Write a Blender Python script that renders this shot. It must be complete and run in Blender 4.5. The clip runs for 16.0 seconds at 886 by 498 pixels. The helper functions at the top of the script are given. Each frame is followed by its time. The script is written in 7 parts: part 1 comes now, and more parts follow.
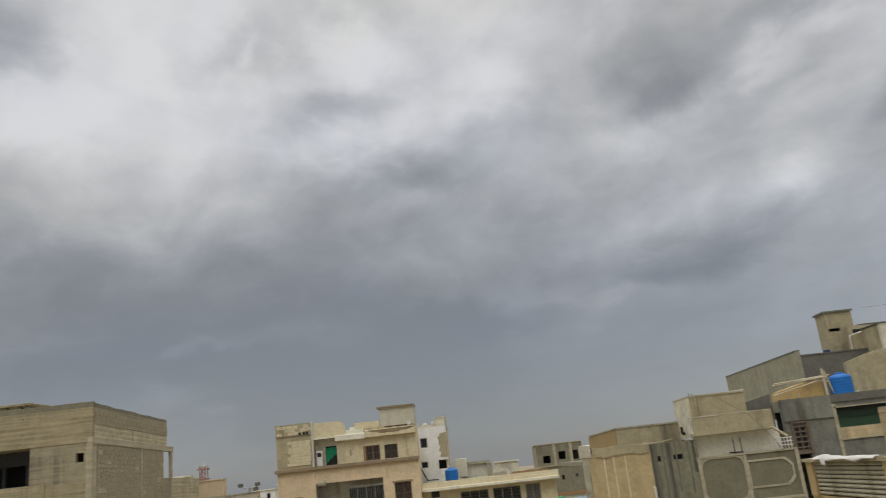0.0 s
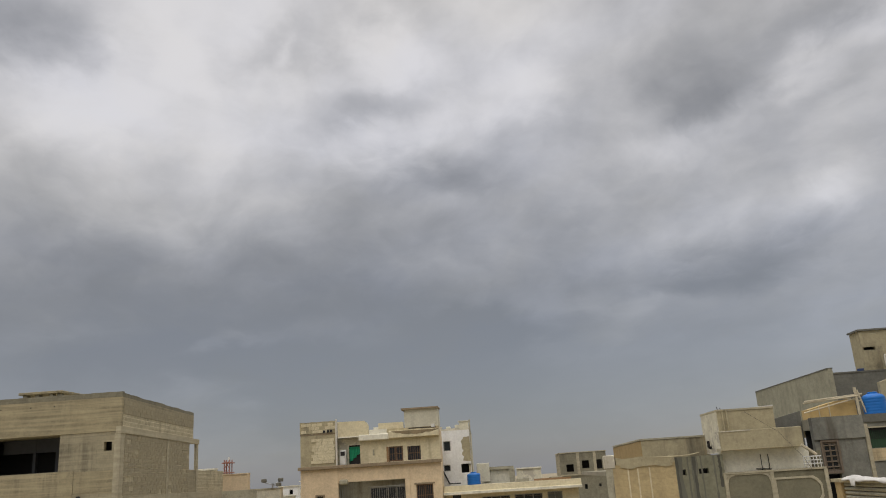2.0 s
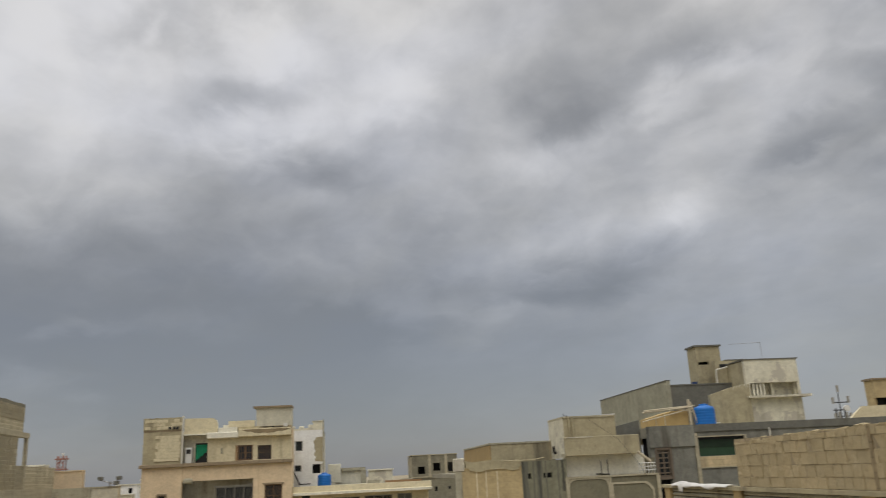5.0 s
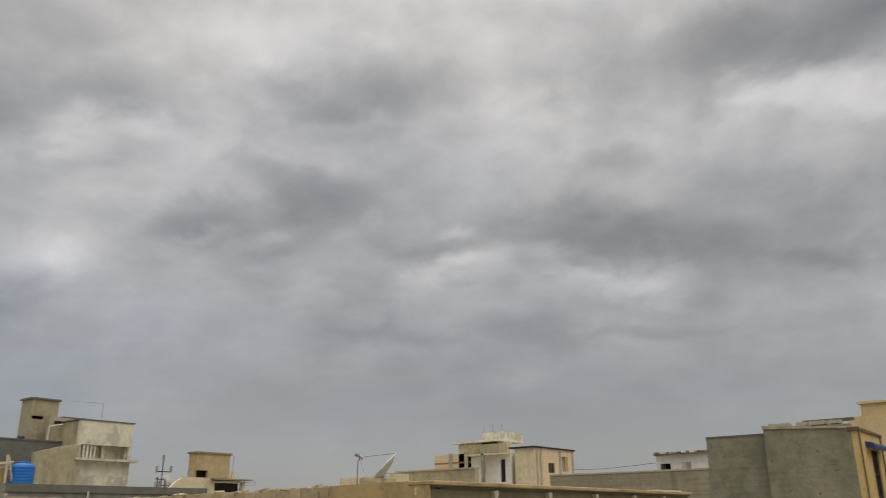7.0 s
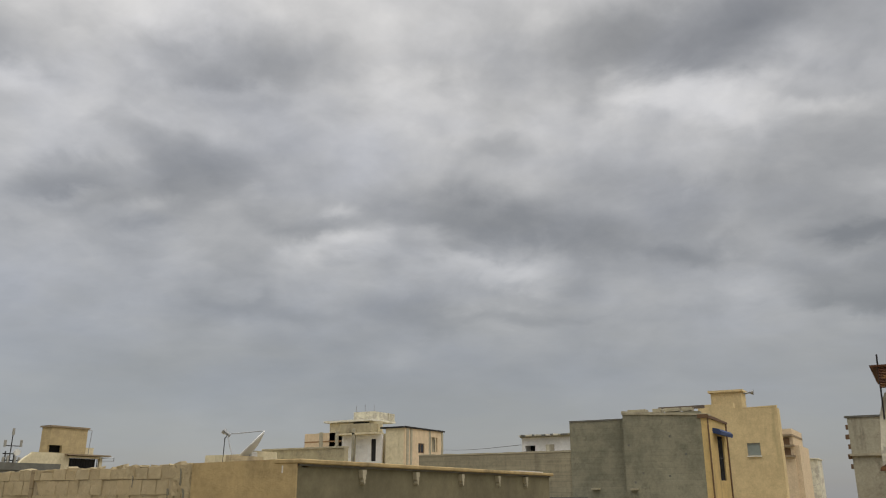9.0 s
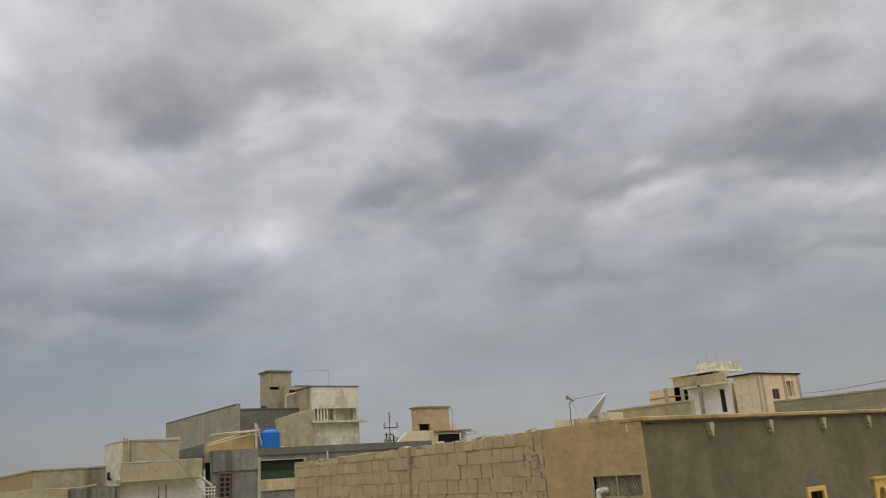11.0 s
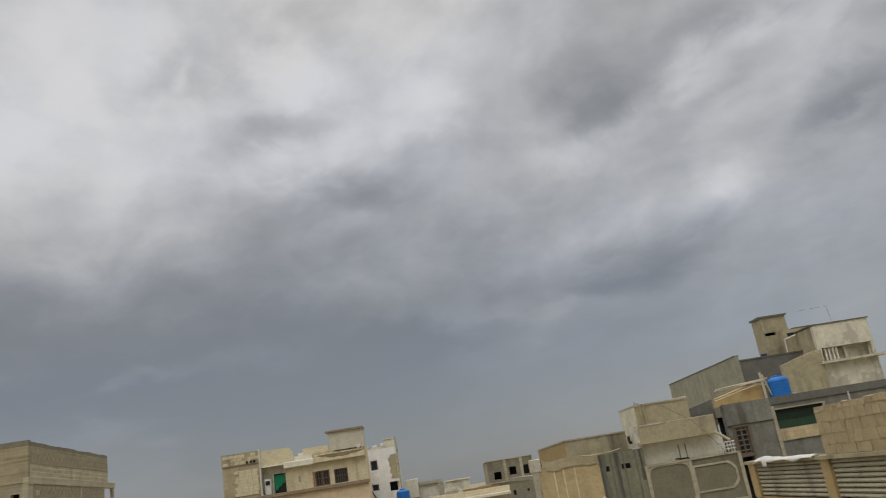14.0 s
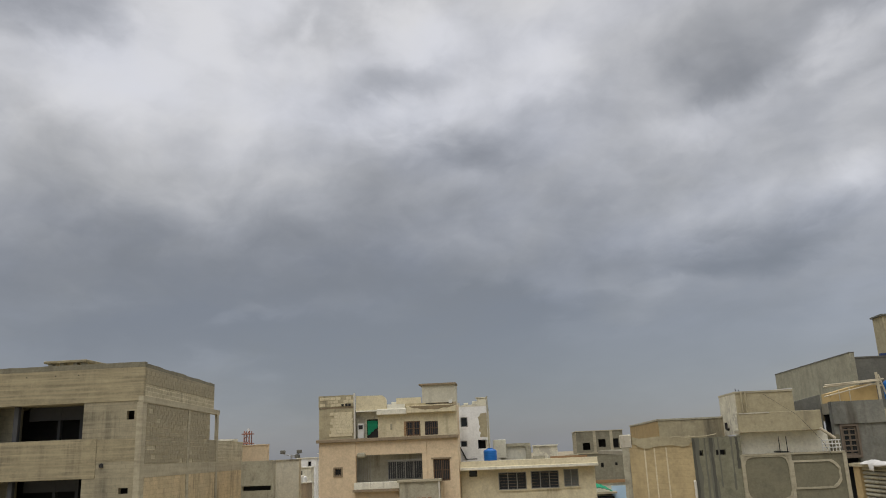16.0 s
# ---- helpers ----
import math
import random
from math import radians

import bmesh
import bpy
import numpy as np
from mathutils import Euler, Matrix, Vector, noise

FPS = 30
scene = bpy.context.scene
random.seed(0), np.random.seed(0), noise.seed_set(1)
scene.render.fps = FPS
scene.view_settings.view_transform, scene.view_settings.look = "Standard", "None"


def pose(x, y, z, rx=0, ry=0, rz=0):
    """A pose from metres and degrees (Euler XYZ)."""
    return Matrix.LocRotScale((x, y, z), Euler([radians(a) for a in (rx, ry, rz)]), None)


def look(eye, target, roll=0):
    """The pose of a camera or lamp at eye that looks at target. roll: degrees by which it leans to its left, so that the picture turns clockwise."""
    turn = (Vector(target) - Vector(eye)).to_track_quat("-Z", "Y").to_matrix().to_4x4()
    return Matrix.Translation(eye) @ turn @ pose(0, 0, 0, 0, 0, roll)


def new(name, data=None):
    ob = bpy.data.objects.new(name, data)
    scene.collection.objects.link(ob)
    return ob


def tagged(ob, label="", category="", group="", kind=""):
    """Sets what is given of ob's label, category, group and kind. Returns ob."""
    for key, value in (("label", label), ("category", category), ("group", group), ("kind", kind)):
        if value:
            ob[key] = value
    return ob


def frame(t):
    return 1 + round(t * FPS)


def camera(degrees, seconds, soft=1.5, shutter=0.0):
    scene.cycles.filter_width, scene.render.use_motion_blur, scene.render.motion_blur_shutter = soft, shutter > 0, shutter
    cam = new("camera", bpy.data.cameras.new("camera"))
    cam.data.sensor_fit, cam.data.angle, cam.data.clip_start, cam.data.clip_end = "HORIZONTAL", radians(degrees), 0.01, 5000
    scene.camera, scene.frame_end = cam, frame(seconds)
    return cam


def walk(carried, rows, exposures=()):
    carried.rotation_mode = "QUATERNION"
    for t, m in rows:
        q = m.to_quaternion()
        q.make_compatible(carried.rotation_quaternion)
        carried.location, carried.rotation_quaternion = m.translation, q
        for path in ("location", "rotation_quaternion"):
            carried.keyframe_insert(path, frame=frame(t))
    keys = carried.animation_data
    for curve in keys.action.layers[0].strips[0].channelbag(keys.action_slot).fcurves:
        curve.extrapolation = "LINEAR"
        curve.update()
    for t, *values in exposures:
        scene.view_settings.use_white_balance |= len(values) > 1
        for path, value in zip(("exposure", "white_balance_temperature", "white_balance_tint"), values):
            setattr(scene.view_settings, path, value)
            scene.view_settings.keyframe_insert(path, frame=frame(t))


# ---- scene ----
# ---- camera ----
cam = camera(58.15, 16.0, soft=1.0, shutter=0.15)
# seconds, place in metres, turn in degrees: held in the hand on a roof
PATH = [
    (0.0, 0.000, 0.000, 8.500, 105.63, 5.91, 2.95),
    (0.5, 0.000, 0.000, 8.500, 106.65, 4.50, 9.17),
    (1.0, 0.000, 0.000, 8.500, 106.49, 4.48, 8.39),
    (1.5, 0.000, 0.000, 8.500, 106.28, 4.71, 5.73),
    (2.0, 0.000, 0.000, 8.500, 105.99, 3.50, 4.49),
    (2.5, 0.000, 0.000, 8.500, 104.65, 3.42, 6.76),
    (3.0, 0.000, 0.000, 8.500, 104.20, 3.60, 8.08),
    (3.2, 0.000, 0.000, 8.500, 104.32, 2.90, 8.92),
    (5.3, 0.050, 0.020, 8.500, 105.93, 2.64, -14.36),
    (5.5, 0.050, 0.020, 8.500, 105.95, 3.15, -23.60),
    (6.0, 0.010, -0.020, 8.500, 106.49, 3.19, -35.07),
    (6.5, 0.000, 0.000, 8.500, 107.08, 1.71, -42.57),
    (7.0, -0.020, 0.000, 8.500, 108.63, 0.40, -50.76),
    (7.5, -0.050, -0.010, 8.490, 109.45, 0.34, -59.51),
    (8.0, 0.000, 0.000, 8.500, 109.71, 0.27, -62.76),
    (8.2, 0.000, 0.000, 8.500, 109.51, 0.30, -62.95),
    (10.3, -0.010, -0.050, 8.500, 103.87, 0.69, -45.38),
    (10.5, -0.020, -0.065, 8.505, 104.36, 1.01, -42.49),
    (11.0, -0.020, -0.115, 8.494, 105.39, 3.98, -35.52),
    (11.5, 0.030, -0.100, 8.478, 106.24, 5.02, -31.22),
    (12.0, 0.040, -0.113, 8.482, 108.81, 6.11, -26.24),
    (12.5, -0.020, -0.145, 8.480, 107.87, 5.07, -21.85),
    (13.0, 0.050, -0.097, 8.476, 106.64, 6.74, -17.09),
    (13.5, 0.020, -0.060, 8.485, 106.83, 7.77, -8.19),
    (14.0, 0.010, -0.030, 8.495, 106.56, 8.90, -0.41),
    (14.5, 0.000, 0.000, 8.500, 104.54, 8.00, 4.50),
    (15.0, 0.000, 0.000, 8.500, 103.58, 3.04, 4.36),
    (15.5, 0.000, 0.000, 8.500, 104.14, 3.04, 4.91),
    (16.0, 0.000, 0.000, 8.500, 104.39, 2.26, 5.65),
]
EXPOSURES = [(0.0, -0.03, 6480, 10), (0.5, -0.08, 6500, 11), (1.5, -0.04, 6550, 13), (2.5, -0.01, 6520, 12), (3.0, 0.0, 6330, 12), (5.5, -0.02, 6550, 11), (8.0, 0.0, 6680, 11), (10.4, 0.09, 6270, 11),
             (11.0, 0.05, 6450, 13), (13.0, -0.08, 6600, 12), (14.0, -0.11, 6480, 11), (15.0, 0.07, 6400, 11), (15.5, -0.05, 6350, 12), (16.0, -0.04, 6350, 12)]

walk(cam, [(t, pose(*row)) for t, *row in PATH], EXPOSURES)

# ---- sky and sun ----
world = bpy.data.worlds.new("overcast_sky")
scene.world = world
world.use_nodes = True
wt = world.node_tree
wt.nodes.clear()


def wmath(op, a, b=None, c=None):
    n = wt.nodes.new("ShaderNodeMath")
    n.operation = op
    for i, v in enumerate((a, b, c)):
        if v is None:
            continue
        if isinstance(v, (int, float)):
            n.inputs[i].default_value = v
        else:
            wt.links.new(v, n.inputs[i])
    return n.outputs[0]


coord = wt.nodes.new("ShaderNodeTexCoord")
split = wt.nodes.new("ShaderNodeSeparateXYZ")
wt.links.new(coord.outputs["Generated"], split.inputs[0])
azimuth = wmath("MULTIPLY", wmath("ARCTAN2", split.outputs[0], split.outputs[1]), 180 / math.pi)
elevation = wmath("MULTIPLY", wmath("ARCSINE", split.outputs[2]), 180 / math.pi)

def wclamp(v, low=0.0, high=1.0):
    return wmath("MINIMUM", wmath("MAXIMUM", v, low), high)


def wvector(x, y):
    n = wt.nodes.new("ShaderNodeCombineXYZ")
    for i, v in enumerate((x, y)):
        wt.links.new(v, n.inputs[i])
    return n.outputs[0]


def wnoise(vector, scale, detail, rough, w=0.0):
    n = wt.nodes.new("ShaderNodeTexNoise")
    n.noise_dimensions = "4D"
    n.inputs["Scale"].default_value = scale
    n.inputs["Detail"].default_value = detail
    n.inputs["Roughness"].default_value = rough
    n.inputs["W"].default_value = w
    wt.links.new(vector, n.inputs["Vector"])
    return n


# places on the flat cloud deck, along and across the wind: rolls run towards one point of the horizon
WIND = radians(-25)
reach = wmath("DIVIDE", 1.0, wmath("ADD", wmath("MAXIMUM", split.outputs[2], 0.0), 0.22))
along = wmath("ADD", wmath("MULTIPLY", split.outputs[0], math.sin(WIND)), wmath("MULTIPLY", split.outputs[1], math.cos(WIND)))
across = wmath("SUBTRACT", wmath("MULTIPLY", split.outputs[0], math.cos(WIND)), wmath("MULTIPLY", split.outputs[1], math.sin(WIND)))
deck = wvector(wmath("MULTIPLY", wmath("MULTIPLY", along, reach), 0.8), wmath("MULTIPLY", across, reach))
swirl = wnoise(deck, 3.0, 5, 0.55, 3.0)
turned = wt.nodes.new("ShaderNodeVectorMath")
turned.operation = "MULTIPLY_ADD"
wt.links.new(swirl.outputs["Color"], turned.inputs[0])
turned.inputs[1].default_value = (0.26, 0.26, 0.0)
wt.links.new(deck, turned.inputs[2])
billow = wnoise(turned.outputs[0], 3.4, 6, 0.48, 1.0)
# rounder heaps, in degrees
heap = wvector(wmath("MULTIPLY", azimuth, 0.1), wmath("MULTIPLY", elevation, 0.15))
rounded = wt.nodes.new("ShaderNodeVectorMath")
rounded.operation = "MULTIPLY_ADD"
wt.links.new(swirl.outputs["Color"], rounded.inputs[0])
rounded.inputs[1].default_value = (0.8, 0.8, 0.0)
wt.links.new(heap, rounded.inputs[2])
puffs = wnoise(rounded.outputs[0], 2.2, 6, 0.5, 7.0)

# wavering of the cloud edges, in degrees
waver = wnoise(rounded.outputs[0], 1.9, 6, 0.52, 15.0)
wv = wt.nodes.new("ShaderNodeSeparateColor")
wt.links.new(waver.outputs["Color"], wv.inputs[0])
place = wvector(wmath("MULTIPLY_ADD", wmath("SUBTRACT", wv.outputs[0], 0.5), 7.5, azimuth),
                wmath("MULTIPLY_ADD", wmath("SUBTRACT", wv.outputs[1], 0.5), 5.5, elevation))

# the deck is thicker, and so darker, low down
tone = wmath("MULTIPLY_ADD", wclamp(wmath("DIVIDE", wmath("SUBTRACT", elevation, 17.0), 16.0), -1.15, 1.0), 0.29, 0.50)
lively = wclamp(wmath("DIVIDE", wmath("SUBTRACT", elevation, 3.0), 12.0), 0.25)
tone = wmath("MULTIPLY_ADD", wmath("MULTIPLY", wmath("SUBTRACT", billow.outputs[0], 0.5), lively), 0.5, tone)
tone = wmath("MULTIPLY_ADD", wmath("MULTIPLY", wmath("SUBTRACT", puffs.outputs[0], 0.5), lively), 0.46, tone)


def cloud(az, el, wide, high, tilt, amount):
    """A soft lump of the deck: darker (thick) or lighter (thin) than the rest. Degrees."""
    global tone
    m = wt.nodes.new("ShaderNodeMapping")
    m.vector_type = "TEXTURE"
    m.inputs[1].default_value = (az, el, 0)
    m.inputs[2].default_value = (0, 0, radians(tilt))
    m.inputs[3].default_value = (wide, high, 1)
    wt.links.new(place, m.inputs[0])
    g = wt.nodes.new("ShaderNodeTexGradient")
    g.gradient_type = "SPHERICAL"
    wt.links.new(m.outputs[0], g.inputs[0])
    r = wt.nodes.new("ShaderNodeMapRange")
    r.interpolation_type = "SMOOTHSTEP"
    r.inputs[4].default_value = amount
    wt.links.new(g.outputs[1], r.inputs[0])
    tone = wmath("ADD", tone, r.outputs[0])


# broad thick and thin stretches of the deck
cloud(-14.0, 3.0, 13.5, 7.2, 0, -0.12)
cloud(-2.0, 3.0, 13.5, 7.2, 0, -0.19)
cloud(10.0, 3.0, 13.5, 7.2, 0, -0.08)
cloud(34.0, 3.0, 13.5, 7.2, 0, 0.04)
cloud(46.0, 3.0, 13.5, 7.2, 0, 0.08)
cloud(70.0, 3.0, 13.5, 7.2, 0, 0.04)
cloud(82.0, 3.0, 13.5, 7.2, 0, 0.05)
cloud(-32.0, 8.5, 13.5, 7.2, 0, -0.22)
cloud(-20.0, 8.5, 13.5, 7.2, 0, -0.24)
cloud(-8.0, 8.5, 13.5, 7.2, 0, -0.36)
cloud(4.0, 8.5, 13.5, 7.2, 0, -0.14)
cloud(16.0, 8.5, 13.5, 7.2, 0, -0.10)
cloud(28.0, 8.5, 13.5, 7.2, 0, 0.05)
cloud(40.0, 8.5, 13.5, 7.2, 0, -0.05)
cloud(52.0, 8.5, 13.5, 7.2, 0, -0.08)
cloud(64.0, 8.5, 13.5, 7.2, 0, -0.04)
cloud(-38.0, 14.0, 13.5, 7.2, 0, -0.17)
cloud(-26.0, 14.0, 13.5, 7.2, 0, -0.24)
cloud(-14.0, 14.0, 13.5, 7.2, 0, -0.21)
cloud(-2.0, 14.0, 13.5, 7.2, 0, -0.18)
cloud(10.0, 14.0, 13.5, 7.2, 0, 0.05)
cloud(34.0, 14.0, 13.5, 7.2, 0, 0.07)
cloud(46.0, 14.0, 13.5, 7.2, 0, 0.03)
cloud(58.0, 14.0, 13.5, 7.2, 0, 0.12)
cloud(70.0, 14.0, 13.5, 7.2, 0, -0.02)
cloud(82.0, 14.0, 13.5, 7.2, 0, 0.04)
cloud(94.0, 14.0, 13.5, 7.2, 0, -0.09)
cloud(-20.0, 19.5, 13.5, 7.2, 0, 0.15)
cloud(-8.0, 19.5, 13.5, 7.2, 0, -0.07)
cloud(4.0, 19.5, 13.5, 7.2, 0, -0.05)
cloud(28.0, 19.5, 13.5, 7.2, 0, 0.07)
cloud(40.0, 19.5, 13.5, 7.2, 0, -0.14)
cloud(52.0, 19.5, 13.5, 7.2, 0, -0.08)
cloud(64.0, 19.5, 13.5, 7.2, 0, -0.10)
cloud(76.0, 19.5, 13.5, 7.2, 0, -0.15)
cloud(88.0, 19.5, 13.5, 7.2, 0, -0.19)
cloud(100.0, 19.5, 13.5, 7.2, 0, -0.04)
cloud(-38.0, 25.0, 13.5, 7.2, 0, 0.08)
cloud(-26.0, 25.0, 13.5, 7.2, 0, 0.17)
cloud(-14.0, 25.0, 13.5, 7.2, 0, 0.12)
cloud(-2.0, 25.0, 13.5, 7.2, 0, 0.11)
cloud(22.0, 25.0, 13.5, 7.2, 0, -0.04)
cloud(34.0, 25.0, 13.5, 7.2, 0, 0.05)
cloud(46.0, 25.0, 13.5, 7.2, 0, -0.10)
cloud(58.0, 25.0, 13.5, 7.2, 0, 0.04)
cloud(70.0, 25.0, 13.5, 7.2, 0, -0.03)
cloud(82.0, 25.0, 13.5, 7.2, 0, 0.14)
cloud(94.0, 25.0, 13.5, 7.2, 0, -0.03)
cloud(-20.0, 31.0, 13.5, 7.2, 0, 0.15)
cloud(-8.0, 31.0, 13.5, 7.2, 0, -0.06)
cloud(4.0, 31.0, 13.5, 7.2, 0, 0.11)
cloud(16.0, 31.0, 13.5, 7.2, 0, -0.11)
cloud(28.0, 31.0, 13.5, 7.2, 0, -0.05)
cloud(40.0, 31.0, 13.5, 7.2, 0, -0.10)
cloud(64.0, 31.0, 13.5, 7.2, 0, -0.15)
cloud(76.0, 31.0, 13.5, 7.2, 0, -0.25)
cloud(88.0, 31.0, 13.5, 7.2, 0, -0.31)
cloud(100.0, 31.0, 13.5, 7.2, 0, -0.09)
# banks, rolls and gaps
cloud(-29.6, 25.2, 9.5, 5.2, 10, 0.18)
cloud(-22.8, 29.4, 4.0, 2.3, -22, 0.22)
cloud(-33.9, 29.8, 7.2, 4.5, 13, -0.30)
cloud(-16.1, 30.0, 7.2, 3.6, 19, -0.21)
cloud(-15.3, 29.9, 1.9, 1.2, 59, 0.15)
cloud(-7.2, 30.2, 6.2, 4.5, 7, 0.22)
cloud(-10.6, 25.6, 6.9, 2.9, 9, -0.12)
cloud(-8.4, 23.7, 8.4, 1.9, 13, 0.18)
cloud(-7.7, 22.2, 3.6, 2.6, 22, 0.15)
cloud(-1.3, 21.5, 7.9, 3.1, 8, -0.12)
cloud(2.9, 26.2, 7.0, 2.3, 6, 0.12)
cloud(16.3, 25.5, 8.5, 4.9, 2, -0.18)
cloud(22.8, 23.4, 5.2, 1.9, 11, 0.15)
cloud(11.3, 21.3, 6.9, 2.3, 6, 0.15)
cloud(15.1, 16.0, 6.7, 2.3, 12, 0.11)
cloud(22.5, 16.6, 4.1, 1.8, 17, 0.11)
cloud(8.4, 12.9, 6.3, 1.9, 8, -0.15)
cloud(17.1, 12.8, 9.1, 2.3, 6, -0.15)
cloud(-0.7, 18.5, 4.8, 2.6, -9, 0.09)
cloud(-2.9, 17.4, 8.2, 1.9, 8, -0.09)
cloud(-18.1, 9.7, 7.1, 1.2, 4, 0.09)
cloud(-10.0, 10.6, 5.1, 2.6, 1, 0.09)
cloud(-2.2, 9.9, 7.1, 2.6, 1, -0.15)
cloud(-19.8, 8.2, 5.8, 1.6, 1, -0.08)
cloud(-20.4, 6.1, 3.0, 1.3, 10, 0.09)
cloud(-8.1, 6.7, 2.4, 0.9, 11, 0.08)
cloud(6.6, 10.0, 5.5, 1.6, 11, -0.11)
cloud(26.6, 27.4, 9.2, 2.7, 1, -0.20)
cloud(44.6, 29.6, 14.1, 3.4, 9, -0.22)
cloud(34.9, 32.5, 10.8, 3.6, 6, 0.21)
cloud(17.5, 24.0, 5.3, 1.9, 11, -0.11)
cloud(27.4, 25.6, 5.2, 1.9, 9, 0.18)
cloud(23.9, 22.6, 4.9, 1.3, 4, -0.12)
cloud(41.9, 27.4, 5.9, 1.0, 5, 0.11)
cloud(37.4, 24.2, 6.8, 2.3, -11, -0.15)
cloud(40.1, 21.7, 7.8, 3.6, 3, -0.24)
cloud(32.0, 19.7, 6.8, 2.7, 25, -0.24)
cloud(33.6, 19.1, 3.4, 0.8, 25, 0.15)
cloud(38.5, 19.4, 3.2, 0.9, 14, 0.12)
cloud(39.1, 17.8, 3.1, 1.2, 5, -0.12)
cloud(24.1, 17.0, 4.6, 2.3, 8, 0.11)
cloud(49.3, 18.6, 6.9, 1.6, -6, -0.18)
cloud(52.5, 20.3, 2.7, 1.2, -1, 0.18)
cloud(45.4, 21.1, 1.5, 0.9, 29, 0.09)
cloud(64.5, 19.3, 12.2, 3.1, -4, -0.26)
cloud(52.2, 17.2, 5.9, 1.9, 9, 0.22)
cloud(58.5, 18.3, 3.1, 1.3, -4, 0.15)
cloud(66.0, 15.7, 4.5, 2.1, 4, 0.20)
cloud(61.1, 16.8, 2.8, 1.4, 0, -0.12)
cloud(45.7, 12.8, 8.1, 2.2, 2, -0.20)
cloud(57.7, 12.4, 8.1, 2.7, -6, -0.20)
cloud(67.8, 12.4, 6.0, 1.2, -1, -0.09)
cloud(57.6, 28.7, 6.5, 2.6, -3, 0.12)
cloud(63.5, 23.9, 6.9, 1.6, -2, -0.12)
cloud(73.5, 26.8, 3.8, 1.9, 8, 0.15)
cloud(19.0, 12.8, 8.0, 2.6, 9, -0.15)
cloud(76.6, 30.8, 12.3, 3.6, -8, -0.21)
cloud(83.4, 32.6, 9.2, 2.9, -12, -0.18)
cloud(77.7, 27.3, 8.9, 2.5, -7, 0.24)
cloud(81.5, 24.7, 5.1, 1.9, -11, 0.12)
cloud(87.6, 24.5, 3.6, 1.2, -6, 0.15)
cloud(89.6, 25.3, 6.7, 1.6, -14, -0.09)
cloud(77.8, 16.5, 7.0, 1.3, -9, -0.18)
cloud(88.6, 16.5, 5.9, 1.4, 0, -0.30)
cloud(87.0, 12.4, 6.7, 1.4, -6, -0.15)
cloud(90.4, 18.8, 4.5, 1.4, -6, 0.15)
cloud(78.9, 21.5, 2.8, 1.3, 14, 0.09)
cloud(62.2, 15.8, 6.8, 1.4, -11, 0.12)
cloud(88.9, 10.4, 4.8, 1.8, -5, 0.08)
cloud(88.6, 13.3, 6.3, 2.6, -6, -0.18)
cloud(83.1, 14.8, 5.5, 1.6, -8, -0.12)
cloud(63.5, 12.3, 5.1, 1.2, 4, -0.09)
cloud(-15.3, 10.1, 7.9, 1.6, 3, 0.11)
cloud(-29.3, 10.8, 5.8, 1.2, 7, 0.08)
cloud(-7.9, 7.6, 8.1, 1.9, 2, -0.11)
cloud(-16.9, 5.5, 3.4, 1.0, 8, 0.09)
cloud(-7.6, 6.8, 2.0, 0.9, 16, 0.08)
cloud(9.5, 10.4, 5.6, 1.6, 19, 0.08)
cloud(-28.9, 8.8, 7.3, 1.9, 8, -0.08)
cloud(15.5, 24.4, 5.2, 1.9, -15, -0.08)
cloud(16.9, 21.3, 5.7, 2.6, 1, 0.11)
cloud(20.4, 16.5, 6.8, 2.3, 0, 0.04)
cloud(4.8, 17.1, 3.0, 1.6, 4, -0.11)
cloud(13.4, 12.1, 5.1, 1.2, -3, -0.12)
cloud(0.4, 10.0, 6.5, 1.9, -6, -0.12)
cloud(-2.9, 20.9, 4.4, 1.6, -6, -0.09)
cloud(-6.7, 29.8, 4.3, 3.9, 68, 0.15)
cloud(-6.6, 25.3, 4.5, 2.6, 13, -0.12)

ramp = wt.nodes.new("ShaderNodeValToRGB")
cr = ramp.color_ramp
cr.interpolation = "B_SPLINE"
cr.elements[0].position, cr.elements[0].color = 0.0, (0.169, 0.171, 0.173, 1)
cr.elements[1].position, cr.elements[1].color = 1.0, (0.742, 0.735, 0.732, 1)
for p, c in ((0.25, (0.241, 0.243, 0.246)), (0.5, (0.354, 0.356, 0.358)), (0.75, (0.516, 0.514, 0.514))):
    e = cr.elements.new(p)
    e.color = (*c, 1)
wt.links.new(wmath("SMOOTH_MIN", wmath("SMOOTH_MAX", tone, 0.0, 0.12), 0.97, 0.2), ramp.inputs[0])
# near the horizon the deck fades into one even haze
haze = wt.nodes.new("ShaderNodeMix")
haze.data_type = "RGBA"
wt.links.new(wmath("MULTIPLY", wclamp(wmath("DIVIDE", wmath("SUBTRACT", 9.0, elevation), 9.0)), wclamp(wmath("MULTIPLY_ADD", azimuth, 0.011, 0.05), 0.05, 0.5)), haze.inputs[0])
